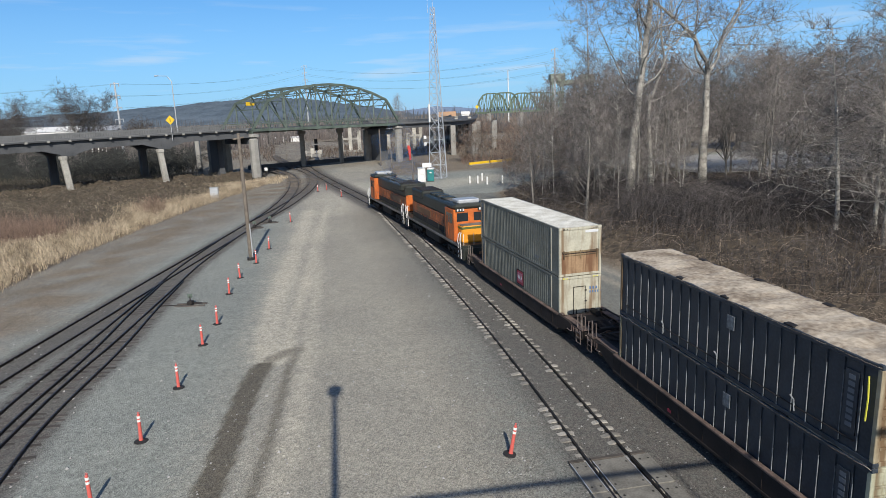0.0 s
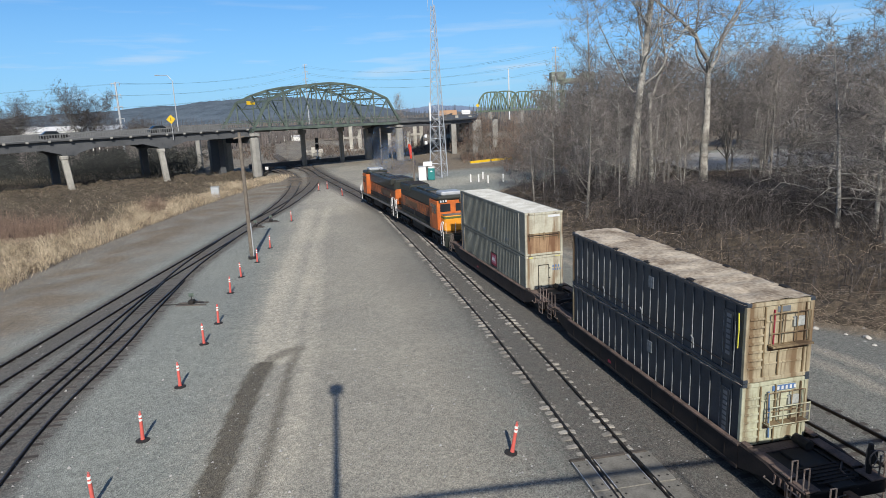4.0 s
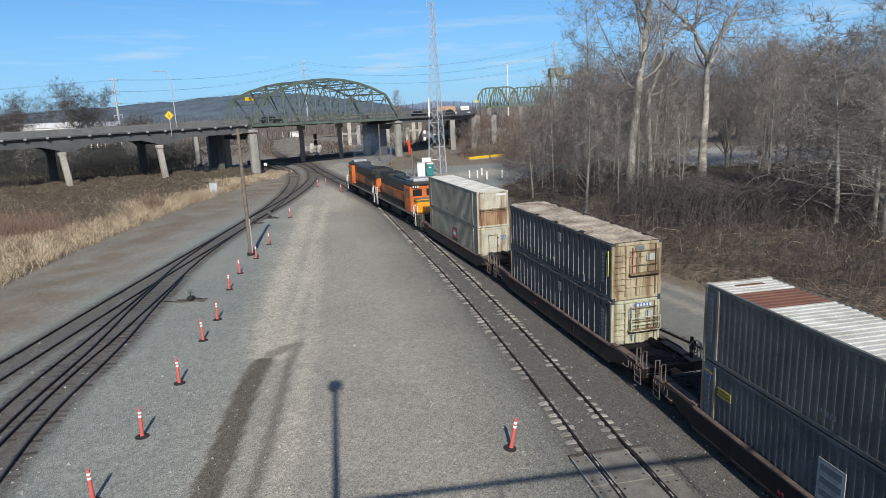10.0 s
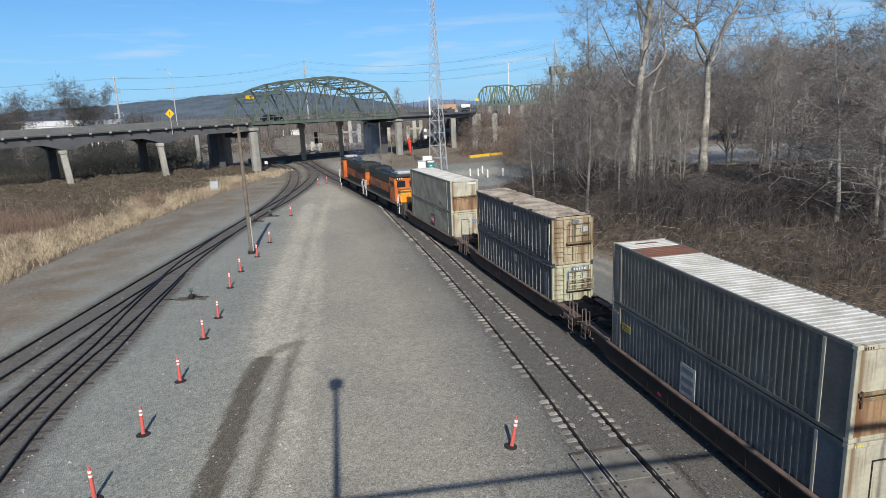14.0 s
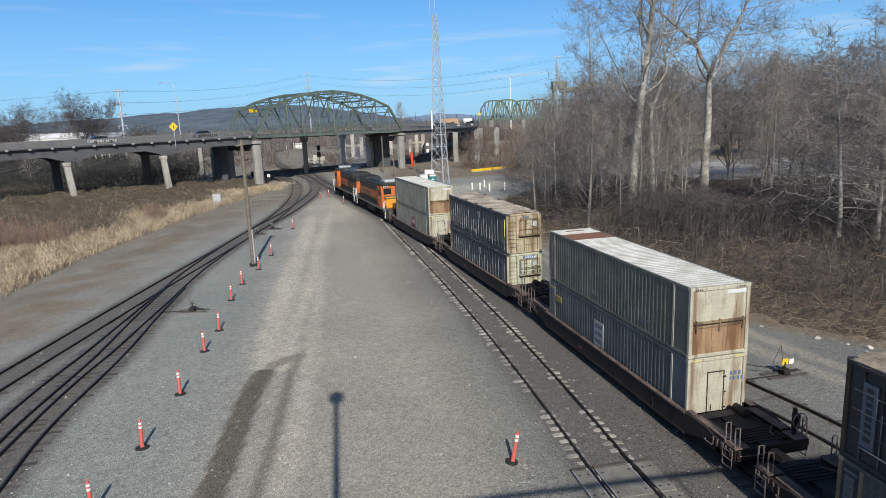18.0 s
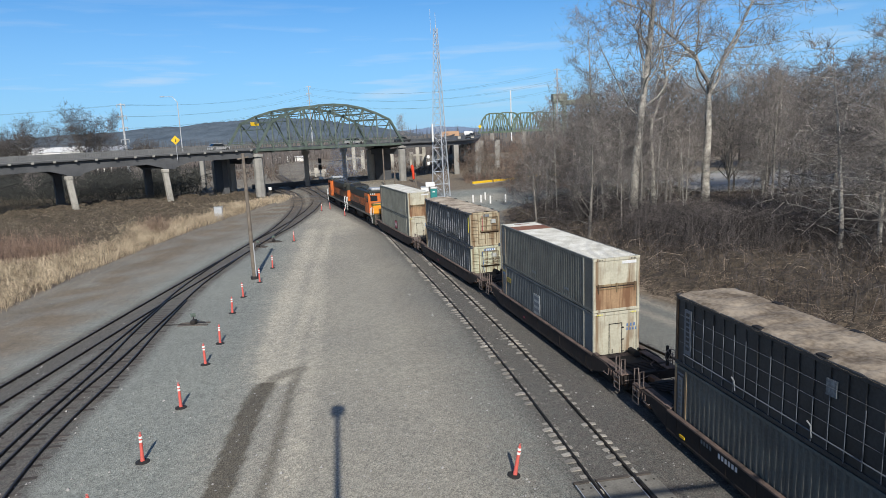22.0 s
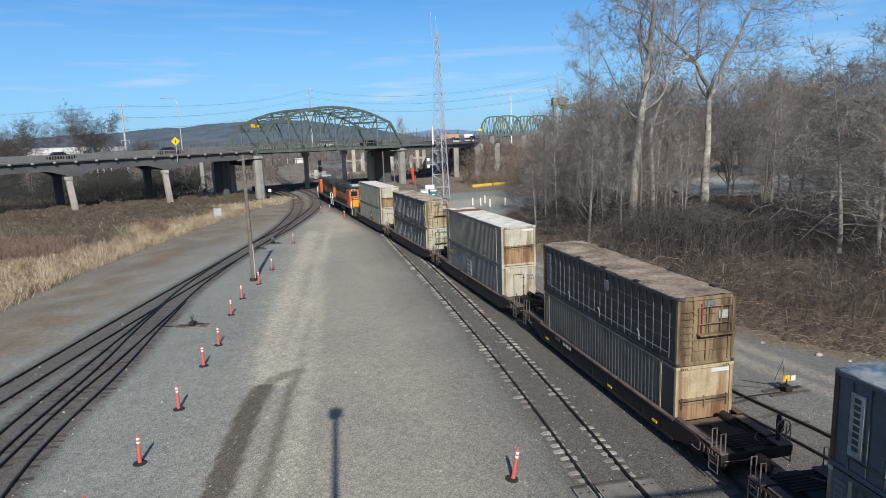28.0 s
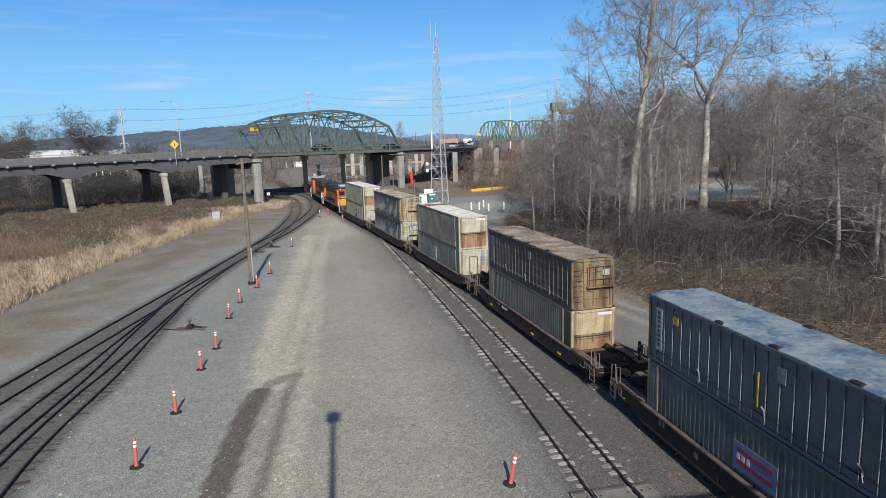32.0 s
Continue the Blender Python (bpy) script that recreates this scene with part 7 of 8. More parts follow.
def grow(seed, height, r0, fork, limbs, spread, levels=4, up=0.35, density=1.0, lean=0.0, start=0.35, tw=0.016, boughs=(), bendy=0.2, thin=0.82):
    """A leafless tree: a tapered trunk with limbs in one mesh, fine twigs in another."""
    rng = random.Random(seed)
    wood, twigs = Mesh(), Mesh()
    tv, tf = twigs.v, twigs.f

    def twig(a, d, length, r):
        """A thin three-sided spray."""
        side = d.orthogonal().normalized()
        other = d.cross(side)
        tip = a + d * length + Vector((rng.gauss(0, 1), rng.gauss(0, 1), rng.gauss(0.4, 1))) * length * 0.14
        mid = a.lerp(tip, 0.5)
        o = len(tv)
        for k in range(3):
            tv.append(tuple(a + (side * math.cos(k * 2.0944) + other * math.sin(k * 2.0944)) * r))
        tv.append(tuple(tip))
        for k in range(3):
            tf.append((o + k, o + (k + 1) % 3, o + 3))
        return mid, tip

    def branch(a, d, length, r, level):
        n = max(3, int(length / 0.9)) if level < 2 else 3
        pts, rad, p, dd = [a], [r], a.copy(), d.copy()
        for i in range(n):
            dd = (dd + Vector((rng.gauss(0, bendy), rng.gauss(0, bendy), rng.gauss(up * 0.22, bendy * 0.85)))).normalized()
            p = p + dd * (length / n)
            pts.append(p.copy())
            rad.append(max(r * (1 - thin * (i + 1) / n), 0.012))
        wood.tube(pts, rad, 6 if level < 2 else 4, cap=False)
        if level >= levels - 1:
            count = int(7 * density)
        else:
            count = int((4 + length * 0.8) * density) if level > 0 else limbs
        for k in range(count):
            f = rng.uniform(0.25, 1.0)
            i = min(int(f * n), n - 1)
            q = pts[i].lerp(pts[i + 1], f * n - i)
            base = (pts[i + 1] - pts[i]).normalized()
            out = Vector((rng.gauss(0, 1), rng.gauss(0, 1), rng.gauss(0.15, 0.6)))
            out = (out - base * out.dot(base)).normalized()
            nd = (base * rng.uniform(0.3, 0.75) + out * rng.uniform(0.6, 1.0)).normalized()
            if level >= levels - 1:
                m_, t_ = twig(q, nd, rng.uniform(0.5, 1.3) * (0.6 + height / 40), tw)
                for _ in range(2):
                    nd2 = (nd + Vector((rng.gauss(0, 0.6), rng.gauss(0, 0.6), rng.gauss(0.1, 0.5)))).normalized()
                    twig(m_ if rng.random() < 0.6 else t_, nd2, rng.uniform(0.35, 0.9), tw * 0.8)
            else:
                branch(q, nd, length * rng.uniform(0.35, 0.6) * (1.05 - 0.4 * f), max(rad[i] * 0.55, 0.02), level + 1)

    trunk, rad, p, d = [Vector((0, 0, -0.4))], [r0 * 1.35], Vector((0, 0, -0.4)), Vector((lean, 0, 1)).normalized()
    n = 14
    for i in range(n):
        d = (d + Vector((rng.gauss(0, 0.022), rng.gauss(0, 0.022), 0.05))).normalized()
        p = p + d * (height * fork / n)
        trunk.append(p.copy())
        rad.append(r0 * (1 - 0.5 * (i + 1) / n))
    if fork > 0.9:
        rad = [r0 * 1.3] + [max(0.02, r0 * (1 - (i + 1) / n) ** 0.8) for i in range(n)]
    wood.tube(trunk, rad, 9, cap=False)
    for way, length, thick in boughs:
        branch(trunk[-1 - len(way) % 2], Vector(way).normalized(), length, rad[-1] * thick, 1)
    for k in range(0 if boughs else limbs):
        if fork > 0.9:
            f = start + (1 - start) * (k + rng.random()) / limbs
            i = min(int(f * n), n - 1)
            a = trunk[i].lerp(trunk[i + 1], f * n - i)
            ang = rng.uniform(0, math.tau)
            dd = Vector((math.cos(ang), math.sin(ang), rng.uniform(0.2, 0.6) + up * 0.8)).normalized()
            branch(a, dd, spread * (1.15 - f * 0.8) * rng.uniform(0.7, 1.2), max(rad[i] * 0.3, 0.03), 1)
        else:
            ang = k * math.tau / limbs + rng.uniform(-0.4, 0.4)
            dd = Vector((math.cos(ang) * spread, math.sin(ang) * spread, rng.uniform(0.7, 1.5))).normalized()
            branch(trunk[-1 - (k % 4)], dd, height * (1 - fork) * rng.uniform(0.75, 1.05), rad[-1] * rng.uniform(0.5, 0.8), 1)
    if fork <= 0.9 and not boughs:
        branch(trunk[-1], Vector((rng.gauss(0, 0.1), rng.gauss(0, 0.1), 1)).normalized(), height * (1 - fork), rad[-1] * 0.9, 1)
    return wood, twigs


def tree(label, category, meshes, bark, twig):
    root = thing("tree", label, category)
    part("trunk", meshes[0], bark, root, smooth=True)
    part("crown", meshes[1], twig, root, "fine bare twigs")
    return root


def z_at(x, y):
    return float(ground_height(np.array([x]), np.array([y]))[0])


big = tree("tall bare cottonwood with a forked crown in the woods", "tree", grow(3, 33, 0.62, 0.49, 7, 1.5, 4, 0.3, 0.8, tw=0.026, bendy=0.17, thin=0.74, boughs=(
    ((0.04, 0, 1), 19, 0.9), ((0.85, 0.1, 0.72), 21, 0.62), ((0.3, -0.5, 1), 14, 0.5), ((-1, 0.1, 0.12), 9, 0.36), ((1, -0.1, 0.2), 10, 0.36), ((-0.5, 0.3, 1), 14, 0.5), ((-0.3, -0.8, 0.5), 9, 0.35))), M["palebark"], M["twig"])
big.matrix_basis = pose(35.2, 86, z_at(35.2, 86) - 0.2, 0, 0, -10)
tall = tree("very tall straight cottonwood with mottled pale bark", "tree", grow(5, 40, 0.5, 1.0, 34, 11.5, 4, 0.32, 0.55, 0.0, 0.3, tw=0.022, bendy=0.18), M["palebark"], M["twig"])
tall.matrix_basis = pose(21.4, 72, z_at(21.4, 72) - 0.2, 0, 0, 30)
swept = tree("leaning bare cottonwood with one long sweeping limb", "tree", grow(6, 29, 0.34, 0.43, 7, 1.2, 4, 0.4, 0.75, 0.0, tw=0.024, bendy=0.13, thin=0.7, boughs=(
    ((0.42, 0, 1), 17, 0.85), ((-0.35, 0.3, 1), 9, 0.5), ((0.9, 0.2, 0.3), 6, 0.35), ((-0.9, -0.2, 0.4), 5, 0.3))), M["palebark"], M["twig"])
swept.matrix_basis = pose(24.2, 74, z_at(24.2, 74) - 0.2, 0, 0, 0)
kinds = [
    tree("slender bare alder with pale bark in the woods", "tree", grow(11, 24, 0.26, 1.0, 26, 6.0, 3, 0.4, 0.95, 0.02, 0.3), M["palebark"], M["twig"]),
    tree("bare alder with many fine branches in the woods", "tree", grow(12, 18, 0.19, 1.0, 30, 5.4, 3, 0.25, 0.9, 0.05, 0.22), M["bark"], M["twig"]),
    tree("thin bare sapling among the brush", "tree", grow(13, 13, 0.085, 1.0, 20, 3.4, 3, 0.45, 0.85, 0.08, 0.25, tw=0.012), M["palebark"], M["twig"]),
    tree("tangled bare tree with low spreading branches", "tree", grow(14, 13, 0.17, 1.0, 24, 5.2, 3, 0.15, 0.95, -0.05, 0.12), M["bark"], M["twig"]),
    tree("many-stemmed reddish bare shrub tree", "tree", grow(15, 9.5, 0.13, 0.12, 9, 0.55, 4, 0.45, 0.5, tw=0.024), M["bark"], M["redtwig"]),
    tree("round-crowned bare tree beyond the viaduct", "tree", grow(16, 21, 0.4, 0.22, 10, 0.85, 4, 0.45, 0.84, tw=0.034), M["bark"], M["darktwig"]),
]
kinds.append(tree("broad bare tree with a dense rounded crown", "tree", grow(18, 17, 0.26, 0.25, 8, 0.85, 4, 0.4, 0.62, tw=0.03), M["bark"], M["twig"]))
kinds.append(tree("pale-barked alder with long level arching branches", "tree", grow(19, 16.5, 0.2, 1.0, 40, 5.2, 3, -0.3, 0.95, 0.02, 0.1, tw=0.02, bendy=0.2), M["palebark"], M["twig"]))
used = set()


def plant(kind, x, y, size=1.0, turn=None, dz=0.0):
    turn = random.uniform(0, 360) if turn is None else turn
    m = pose(x, y, z_at(x, y) - 0.15 + dz, 0, 0, turn)
    if kind not in used:
        used.add(kind)
        ob = kinds[kind]
        ob.matrix_basis = m @ Matrix.Diagonal((size, size, size, 1))
    else:
        ob = copy_thing(kinds[kind], m)
        ob.scale = (size, size, size)
    return ob


random.seed(21)
plant(7, 31.3, 50.2, 1.0, 20)
plant(0, 33.6, 49.0, 0.72, 80)
plant(0, 23.2, 100, 1.15, 140)
plant(1, 28, 79, 0.85)
plant(1, 42, 83, 0.85)
plant(2, 18.4, 65.8, 0.95)
plant(2, 18.0, 71.5, 0.9)
plant(2, 34.2, 49.6, 1.05)
plant(2, 20.1, 74.5, 1.0)
plant(7, 40, 66, 1.0, 200)
spots = []
while len(spots) < 92:
    y = random.uniform(40, 128)
    e = float(bank_edge(y)) + 3.5
    x = random.uniform(e, max(e + 4, 0.76 * y + 3))
    if y < 62 and x / y < 0.66 or 0.385 < x / y < 0.475 and y < 106 and random.random() < 0.9 or 0.52 < x / y < 0.66 and random.random() < 0.45 or y > 105 and x < 22 or (y < 78 and 0.235 < x / y < 0.36) and random.random() < 0.75 or (y < 84 and 0.37 < x / y < 0.44) and random.random() < 0.6 or math.hypot(x - 35.2, y - 86) < 3 or (y > 96 and x > 34) and random.random() < 0.8:
        continue
    if any(math.hypot(x - a, y - b) < 2.4 for a, b in spots):
        continue
    spots.append((x, y))
for x, y in spots:
    r = random.random()
    k = 0 if r < 0.05 else 1 if r < 0.26 else 2 if r < 0.72 else 3
    lim = {0: 0.85, 1: 0.95, 2: 1.0, 3: 1.0}[k]
    plant(k, x, y, lim * random.uniform(0.68, 1.05))
for x, y, s_ in ((8.5, 153, 0.9), (10.5, 156, 1.0), (15.5, 134, 0.85), (12.5, 160, 1.1), (16.5, 141, 1.0), (18, 150, 1.1), (15.5, 127, 0.75), (7, 158, 0.8), (12.8, 116, 0.55), (21, 144, 1.05), (16, 108, 0.9), (19, 118, 1.0), (22, 126, 1.0), (25, 135, 1.1), (14, 118, 0.8), (29, 130, 1.15), (20, 108, 0.95), (18, 128, 0.9), (33, 142, 1.2), (24, 114, 1.05), (28, 120, 1.1), (38, 150, 1.3)):
    plant(4, x, y, s_)
for x, y, s_ in ((52, 96, 1.05), (57, 102, 1.1), (72, 98, 1.2), (47, 104, 0.85), (66, 92, 0.95), (79, 103, 1.25), (31, 97, 0.85), (37, 101, 0.9), (27.5, 90, 0.8), (41, 92, 0.85)):
    plant(6, x, y, s_)
for k in range(16):
    y = random.uniform(141, 168)
    plant(6, y * (0.2 + 0.44 * (k + random.random()) / 16), y, random.uniform(1.15, 1.55))
for x, y, s_ in ((-109, 203, 1.06), (-131, 203, 0.95), (-150, 200, 0.85), (-170, 205, 0.9), (-97, 212, 0.62), (-138, 210, 0.72)):
    plant(5, x, y, s_)
for x, y, k, s_ in ((-66, 168, 1, 0.45), (-74, 160, 3, 0.6), (-58, 172, 1, 0.5), (-50, 178, 2, 0.6), (-84, 150, 3, 0.65), (-92, 146, 3, 0.6), (-44, 190, 1, 0.5), (-80, 172, 1, 0.55), (-62, 182, 3, 0.6), (-100, 140, 3, 0.6), (-54, 190, 1, 0.6), (-40, 205, 1, 0.6),
                   (-34, 212, 1, 0.6), (-26, 216, 2, 0.7), (-20, 222, 1, 0.6), (-8, 228, 2, 0.8), (2, 235, 1, 0.6), (-46, 222, 1, 0.7), (-11.5, 210, 1, 0.95), (-55, 215, 3, 0.7), (-30, 235, 3, 0.8), (-12, 240, 3, 0.8)):
    plant(k, x, y, s_)

# ---- brush, canes and reeds ----


def stems(name, label, category, spots_, height, bend, radius, material, seed, flat=0.0, arch=False):
    """Many thin stems rising from plan spots in random bows, or arching over and back to the ground."""
    rng = np.random.default_rng(seed)
    n = len(spots_)
    base = np.column_stack([spots_, ground_height(spots_[:, 0], spots_[:, 1]) - 0.05])
    ang = rng.uniform(0, math.tau, n)
    h = height * rng.uniform(0.45, 1.15, n) * (0.75 + 0.5 * np.array([noise.noise(Vector((x * 0.13, y * 0.13, 5))) + 0.5 for x, y in spots_]))
    reach = h * np.abs(rng.normal(bend, bend * 0.5, n))
    out = np.column_stack([np.cos(ang), np.sin(ang), np.zeros(n)])
    side = np.column_stack([-np.sin(ang), np.cos(ang), np.zeros(n)])
    up_ = np.array([0.0, 0.0, 1.0])
    if arch:
        levels_ = [(0.0, 0.0), (0.28, 0.85), (0.6, 1.0), (0.85, 0.6), (1.0, 0.15)]
    else:
        levels_ = [(0.0, 0.0), (0.14, 0.42), (0.35 + 0.15 * (flat > 0.35), 0.78 + 0.1 * (flat > 0.35)), (1.0, 1.0)]
    rows_ = []
    for u, k in levels_:
        drop = 1 - flat * rng.uniform(0, 1, n) if u == 1.0 and not arch else 1.0
        rows_.append(base + out * (reach * u)[:, None] + up_ * (h * k * drop)[:, None] + side * (reach * rng.normal(0, 0.09, n) * (u > 0))[:, None])
    rr = (radius * rng.uniform(0.6, 1.4, n))[:, None]
    offs = [side, -side * 0.5 + up_ * 0.87, -side * 0.5 - up_ * 0.87] if arch else [side, -side * 0.5 + out * 0.87, -side * 0.5 - out * 0.87]
    rings = [p + o * rr * (1 - 0.12 * i) for i, p in enumerate(rows_[:-1]) for o in offs] + [rows_[-1]]
    m, each = len(rows_) - 1, 3 * (len(rows_) - 1) + 1
    v = np.stack(rings, 1).reshape(-1, 3)
    pat = [(3 * i + k, 3 * i + (k + 1) % 3, 3 * i + 3 + (k + 1) % 3, 3 * i + 3 + k) for i in range(m - 1) for k in range(3)]
    pat += [(3 * m - 3 + k, 3 * m - 3 + (k + 1) % 3, 3 * m) for k in range(3)]
    faces = [tuple(i * each + q for q in f) for i in range(n) for f in pat]
    me = bpy.data.meshes.new(name)
    me.from_pydata(v.tolist(), [], faces)
    me.materials.append(material)
    return tagged(new(name, me), label, category, kind="stuff")


def scatter(n, seed, x0, x1, y0, y1, keep):
    rng = np.random.default_rng(seed)
    out = np.empty((0, 2))
    while len(out) < n:
        q = np.column_stack([rng.uniform(x0, x1, n * 2), rng.uniform(y0, y1, n * 2)])
        out = np.vstack([out, q[keep(q[:, 0], q[:, 1], rng)]])
    return out[:n]


def in_woods(x, y, rng):
    e = bank_edge(y)
    d = x - e
    return (d > -0.3) & (x < 0.8 * y + 6) & (rng.uniform(0, 1, len(x)) < np.clip(d / 1.2, 0.15, 1)) & ~((y > 103) & (x < 24)) & ~((y > 104) & (x > 40)) & (rng.uniform(0, 1, len(x)) < np.clip(60 / y, 0.2, 1))


stems("brush", "tangled brown leafless brush along the wood's edge", "brush", scatter(20000, 1, 6, 75, 24, 125, in_woods), 0.5, 2.8, 0.008, M["brush"], 1, 0.85, True)
stems("dead_canes", "pale arching dead bramble canes", "canes", scatter(7500, 2, 6, 60, 24, 75, lambda x, y, rng: in_woods(x, y, rng) & (x - bank_edge(y) < 8 + 4 * np.sin(y * 0.7 + x))), 0.42, 2.8, 0.0062, M["cane"], 2, 0.95, True)
stems("understorey", "thin dark saplings and undergrowth in the woods", "undergrowth", scatter(8500, 3, 8, 75, 34, 125, lambda x, y, rng: in_woods(x, y, rng) & (x - bank_edge(y) > 3) & (y < 95)), 2.2, 1.0, 0.012, M["darktwig"], 3, 0.5, True)

stems("fallen_branches", "pale dead branches lying across the undergrowth", "branches", scatter(1500, 71, 8, 60, 36, 95, lambda x, y, rng: in_woods(x, y, rng) & (x - bank_edge(y) > 3)), 1.5, 1.7, 0.012, M["cane"], 72, 0.7, True)
clump_rng = np.random.default_rng(44)
stems("dark_shrubs", "dark tangled leafless shrubs in the woods", "shrubs", np.vstack([clump_rng.normal(c, (1.7, 1.5), (1000, 2)) for c in ((22.5, 54), (25.0, 52.5), (23.5, 57), (27.5, 56), (20.5, 58.5), (36, 55), (29, 62), (18, 74), (34, 64))]), 2.9, 1.2, 0.012, M["darktwig"], 45, 0.55, True)


def reed_edge(y):
    return np.interp(y, [0, 45, 60, 75, 90, 97, 119, 300], [-33.2, -32.8, -35, -35, -34.6, -33.6, -31.6, -30])


def in_reeds(x, y, rng):
    d = reed_edge(y) - x
    wide = 10.5 + 3 * np.sin(y * 0.21) + np.clip((75 - y) / 3, 0, 9)
    tuft = np.clip(0.62 + 1.3 * np.sin(x * 1.9 + 2.0 * np.sin(y * 0.45)) * np.sin(y * 1.3 + 1.7 * np.sin(x * 0.6)), 0.06, 1)
    return (d > -1.2) & (d < wide + 9) & (rng.uniform(0, 1, len(x)) < np.clip(d / 1.6 + 0.12, 0.0, 1) * np.clip((wide + 2 - d) / 5, 0.05, 1) * tuft)


def in_left_brush(x, y, rng):
    d = reed_edge(y) - x
    return (d > 9 + 3 * np.sin(y * 0.21) + np.clip((75 - y) / 3, 0, 9)) & (x > -1.05 * y - 6)


stems("reeds", "dry tan reeds beside the yard", "reeds", scatter(21000, 4, -62, -31, 30, 124, in_reeds), 1.2, 0.9, 0.017, M["reed"], 4, 0.7)
stems("reed_litter", "brown dead weeds tangled through the reeds", "weeds", scatter(7000, 61, -62, -30, 30, 124, in_reeds), 0.75, 1.3, 0.014, M["brush"], 62, 0.7, True)
stems("left_brush", "dark brown leafless thicket below the viaduct", "brush", scatter(15000, 5, -125, -38, 40, 150, in_left_brush), 1.45, 1.4, 0.015, M["bramble"], 5, 0.75, True)
stems("bramble_canes", "pale arching canes over the thicket", "canes", scatter(4000, 15, -125, -38, 48, 146, in_left_brush), 1.1, 1.6, 0.012, M["cane"], 25, 0.6, True)
stems("willow_clump", "reddish bushy willow clump among the reeds", "shrub", np.vstack([np.random.default_rng(8).normal((-48.5, 73), (2.6, 2.2), (3600, 2)), np.random.default_rng(9).normal((-41, 92), (1.0, 1.0), (380, 2)), np.random.default_rng(10).normal((-56, 76), (4, 3.5), (2600, 2))]), 2.7, 0.45, 0.011, M["redtwig"], 6, 0.1)
stems("track_weeds", "dry weeds at the foot of the bridge pier", "weeds", scatter(1600, 6, -44, -30, 120, 134, lambda x, y, rng: rng.uniform(0, 1, len(x)) < 0.6), 0.8, 0.6, 0.02, M["reed"], 7, 0.3)
# dark stems fill the void behind the viaduct; its shade is their colour
stems("dark_growth", "undergrowth painted dark for the shade behind the viaduct", "undergrowth", scatter(6500, 7, -150, -45, 132, 215, lambda x, y, rng: ((x + 39) * -0.678 + (y - 137) * 0.735 > 13) & (x < -0.37 * y)), 4.0, 1.6, 0.045, M["shade"], 8, 0.85, True)


stems("red_brush", "reddish leafless brush beside the gravel lot", "brush", scatter(3800, 51, 5.5, 29, 120, 166, lambda x, y, rng: ((x / y > 0.10) | (y > 147 + 0.72 * (x - 7))) & (rng.uniform(0, 1, len(x)) < 0.8)), 2.4, 0.8, 0.014, M["redtwig"], 52, 0.4)
stems("far_brush", "brown brush on the flats beyond the viaduct", "brush", scatter(4200, 53, -72, 26, 188, 262, lambda x, y, rng: (abs(x + 0.24 * (y - 20)) > 7) & (rng.uniform(0, 1, len(x)) < 0.7)), 2.0, 0.8, 0.04, M["brush"], 54, 0.4)


def thicket(name, label, x0, x1, y0, y1, step, inside, height, material, seed):
    """A low bramble thicket: a hummocky, ragged mass over the ground."""
    xs_, ys_ = np.arange(x0, x1, step), np.arange(y0, y1, step)
    X, Y = np.meshgrid(xs_, ys_)
    x, y = X.ravel(), Y.ravel()
    rng = np.random.default_rng(seed)
    x, y = x + rng.uniform(-0.3, 0.3, len(x)) * step, y + rng.uniform(-0.3, 0.3, len(x)) * step
    lump = np.array([0.55 + 0.9 * noise.noise(Vector((a * 0.16, b * 0.16, seed))) + 0.5 * noise.noise(Vector((a * 0.6, b * 0.6, seed))) for a, b in zip(x, y)])
    height = height * (1 + 1.1 * np.clip((y - 96) / 22, 0, 1) * (x < -30))
    z = ground_height(x, y) - 0.3 + np.clip(inside(x, y), 0, 1) * (0.3 + height * np.clip(lump, 0.12, 1.5) + rng.uniform(0, 1.0, len(x)) ** 2 * height * 0.45)
    keep_ = inside(x, y) > 0
    n = len(xs_)
    f = [(j * n + i, j * n + i + 1, (j + 1) * n + i + 1, (j + 1) * n + i) for j in range(len(ys_) - 1) for i in range(n - 1) if keep_[j * n + i] and keep_[(j + 1) * n + i + 1]]
    me = bpy.data.meshes.new(name)
    me.from_pydata(np.column_stack([x, y, z]).tolist(), [], f)
    me.materials.append(material)
    return tagged(new(name, me), label, "thicket", kind="stuff")


thicket("thicket", "dark brown bramble thicket below the viaduct", -120, -38, 48, 152, 0.5, lambda x, y: (reed_edge(y) - x - 9 - 3 * np.sin(y * 0.21) - np.clip((75 - y) / 3, 0, 9)) / 3 * ((x > -1.05 * y - 6) & (y < 136 + (x + 39) * 0.92 + 12)), 0.62, M["thicket"], 3)
thicket("wood_thicket", "brown brambles along the edge of the woods", 6, 62, 24, 100, 0.42, lambda x, y: (x - bank_edge(y)) / 3 * ((x < 0.8 * y + 6) & ~((y > 95) & (x < 20))), 0.5, M["thicket"], 9)

# ---- far woods, buildings and hills ----


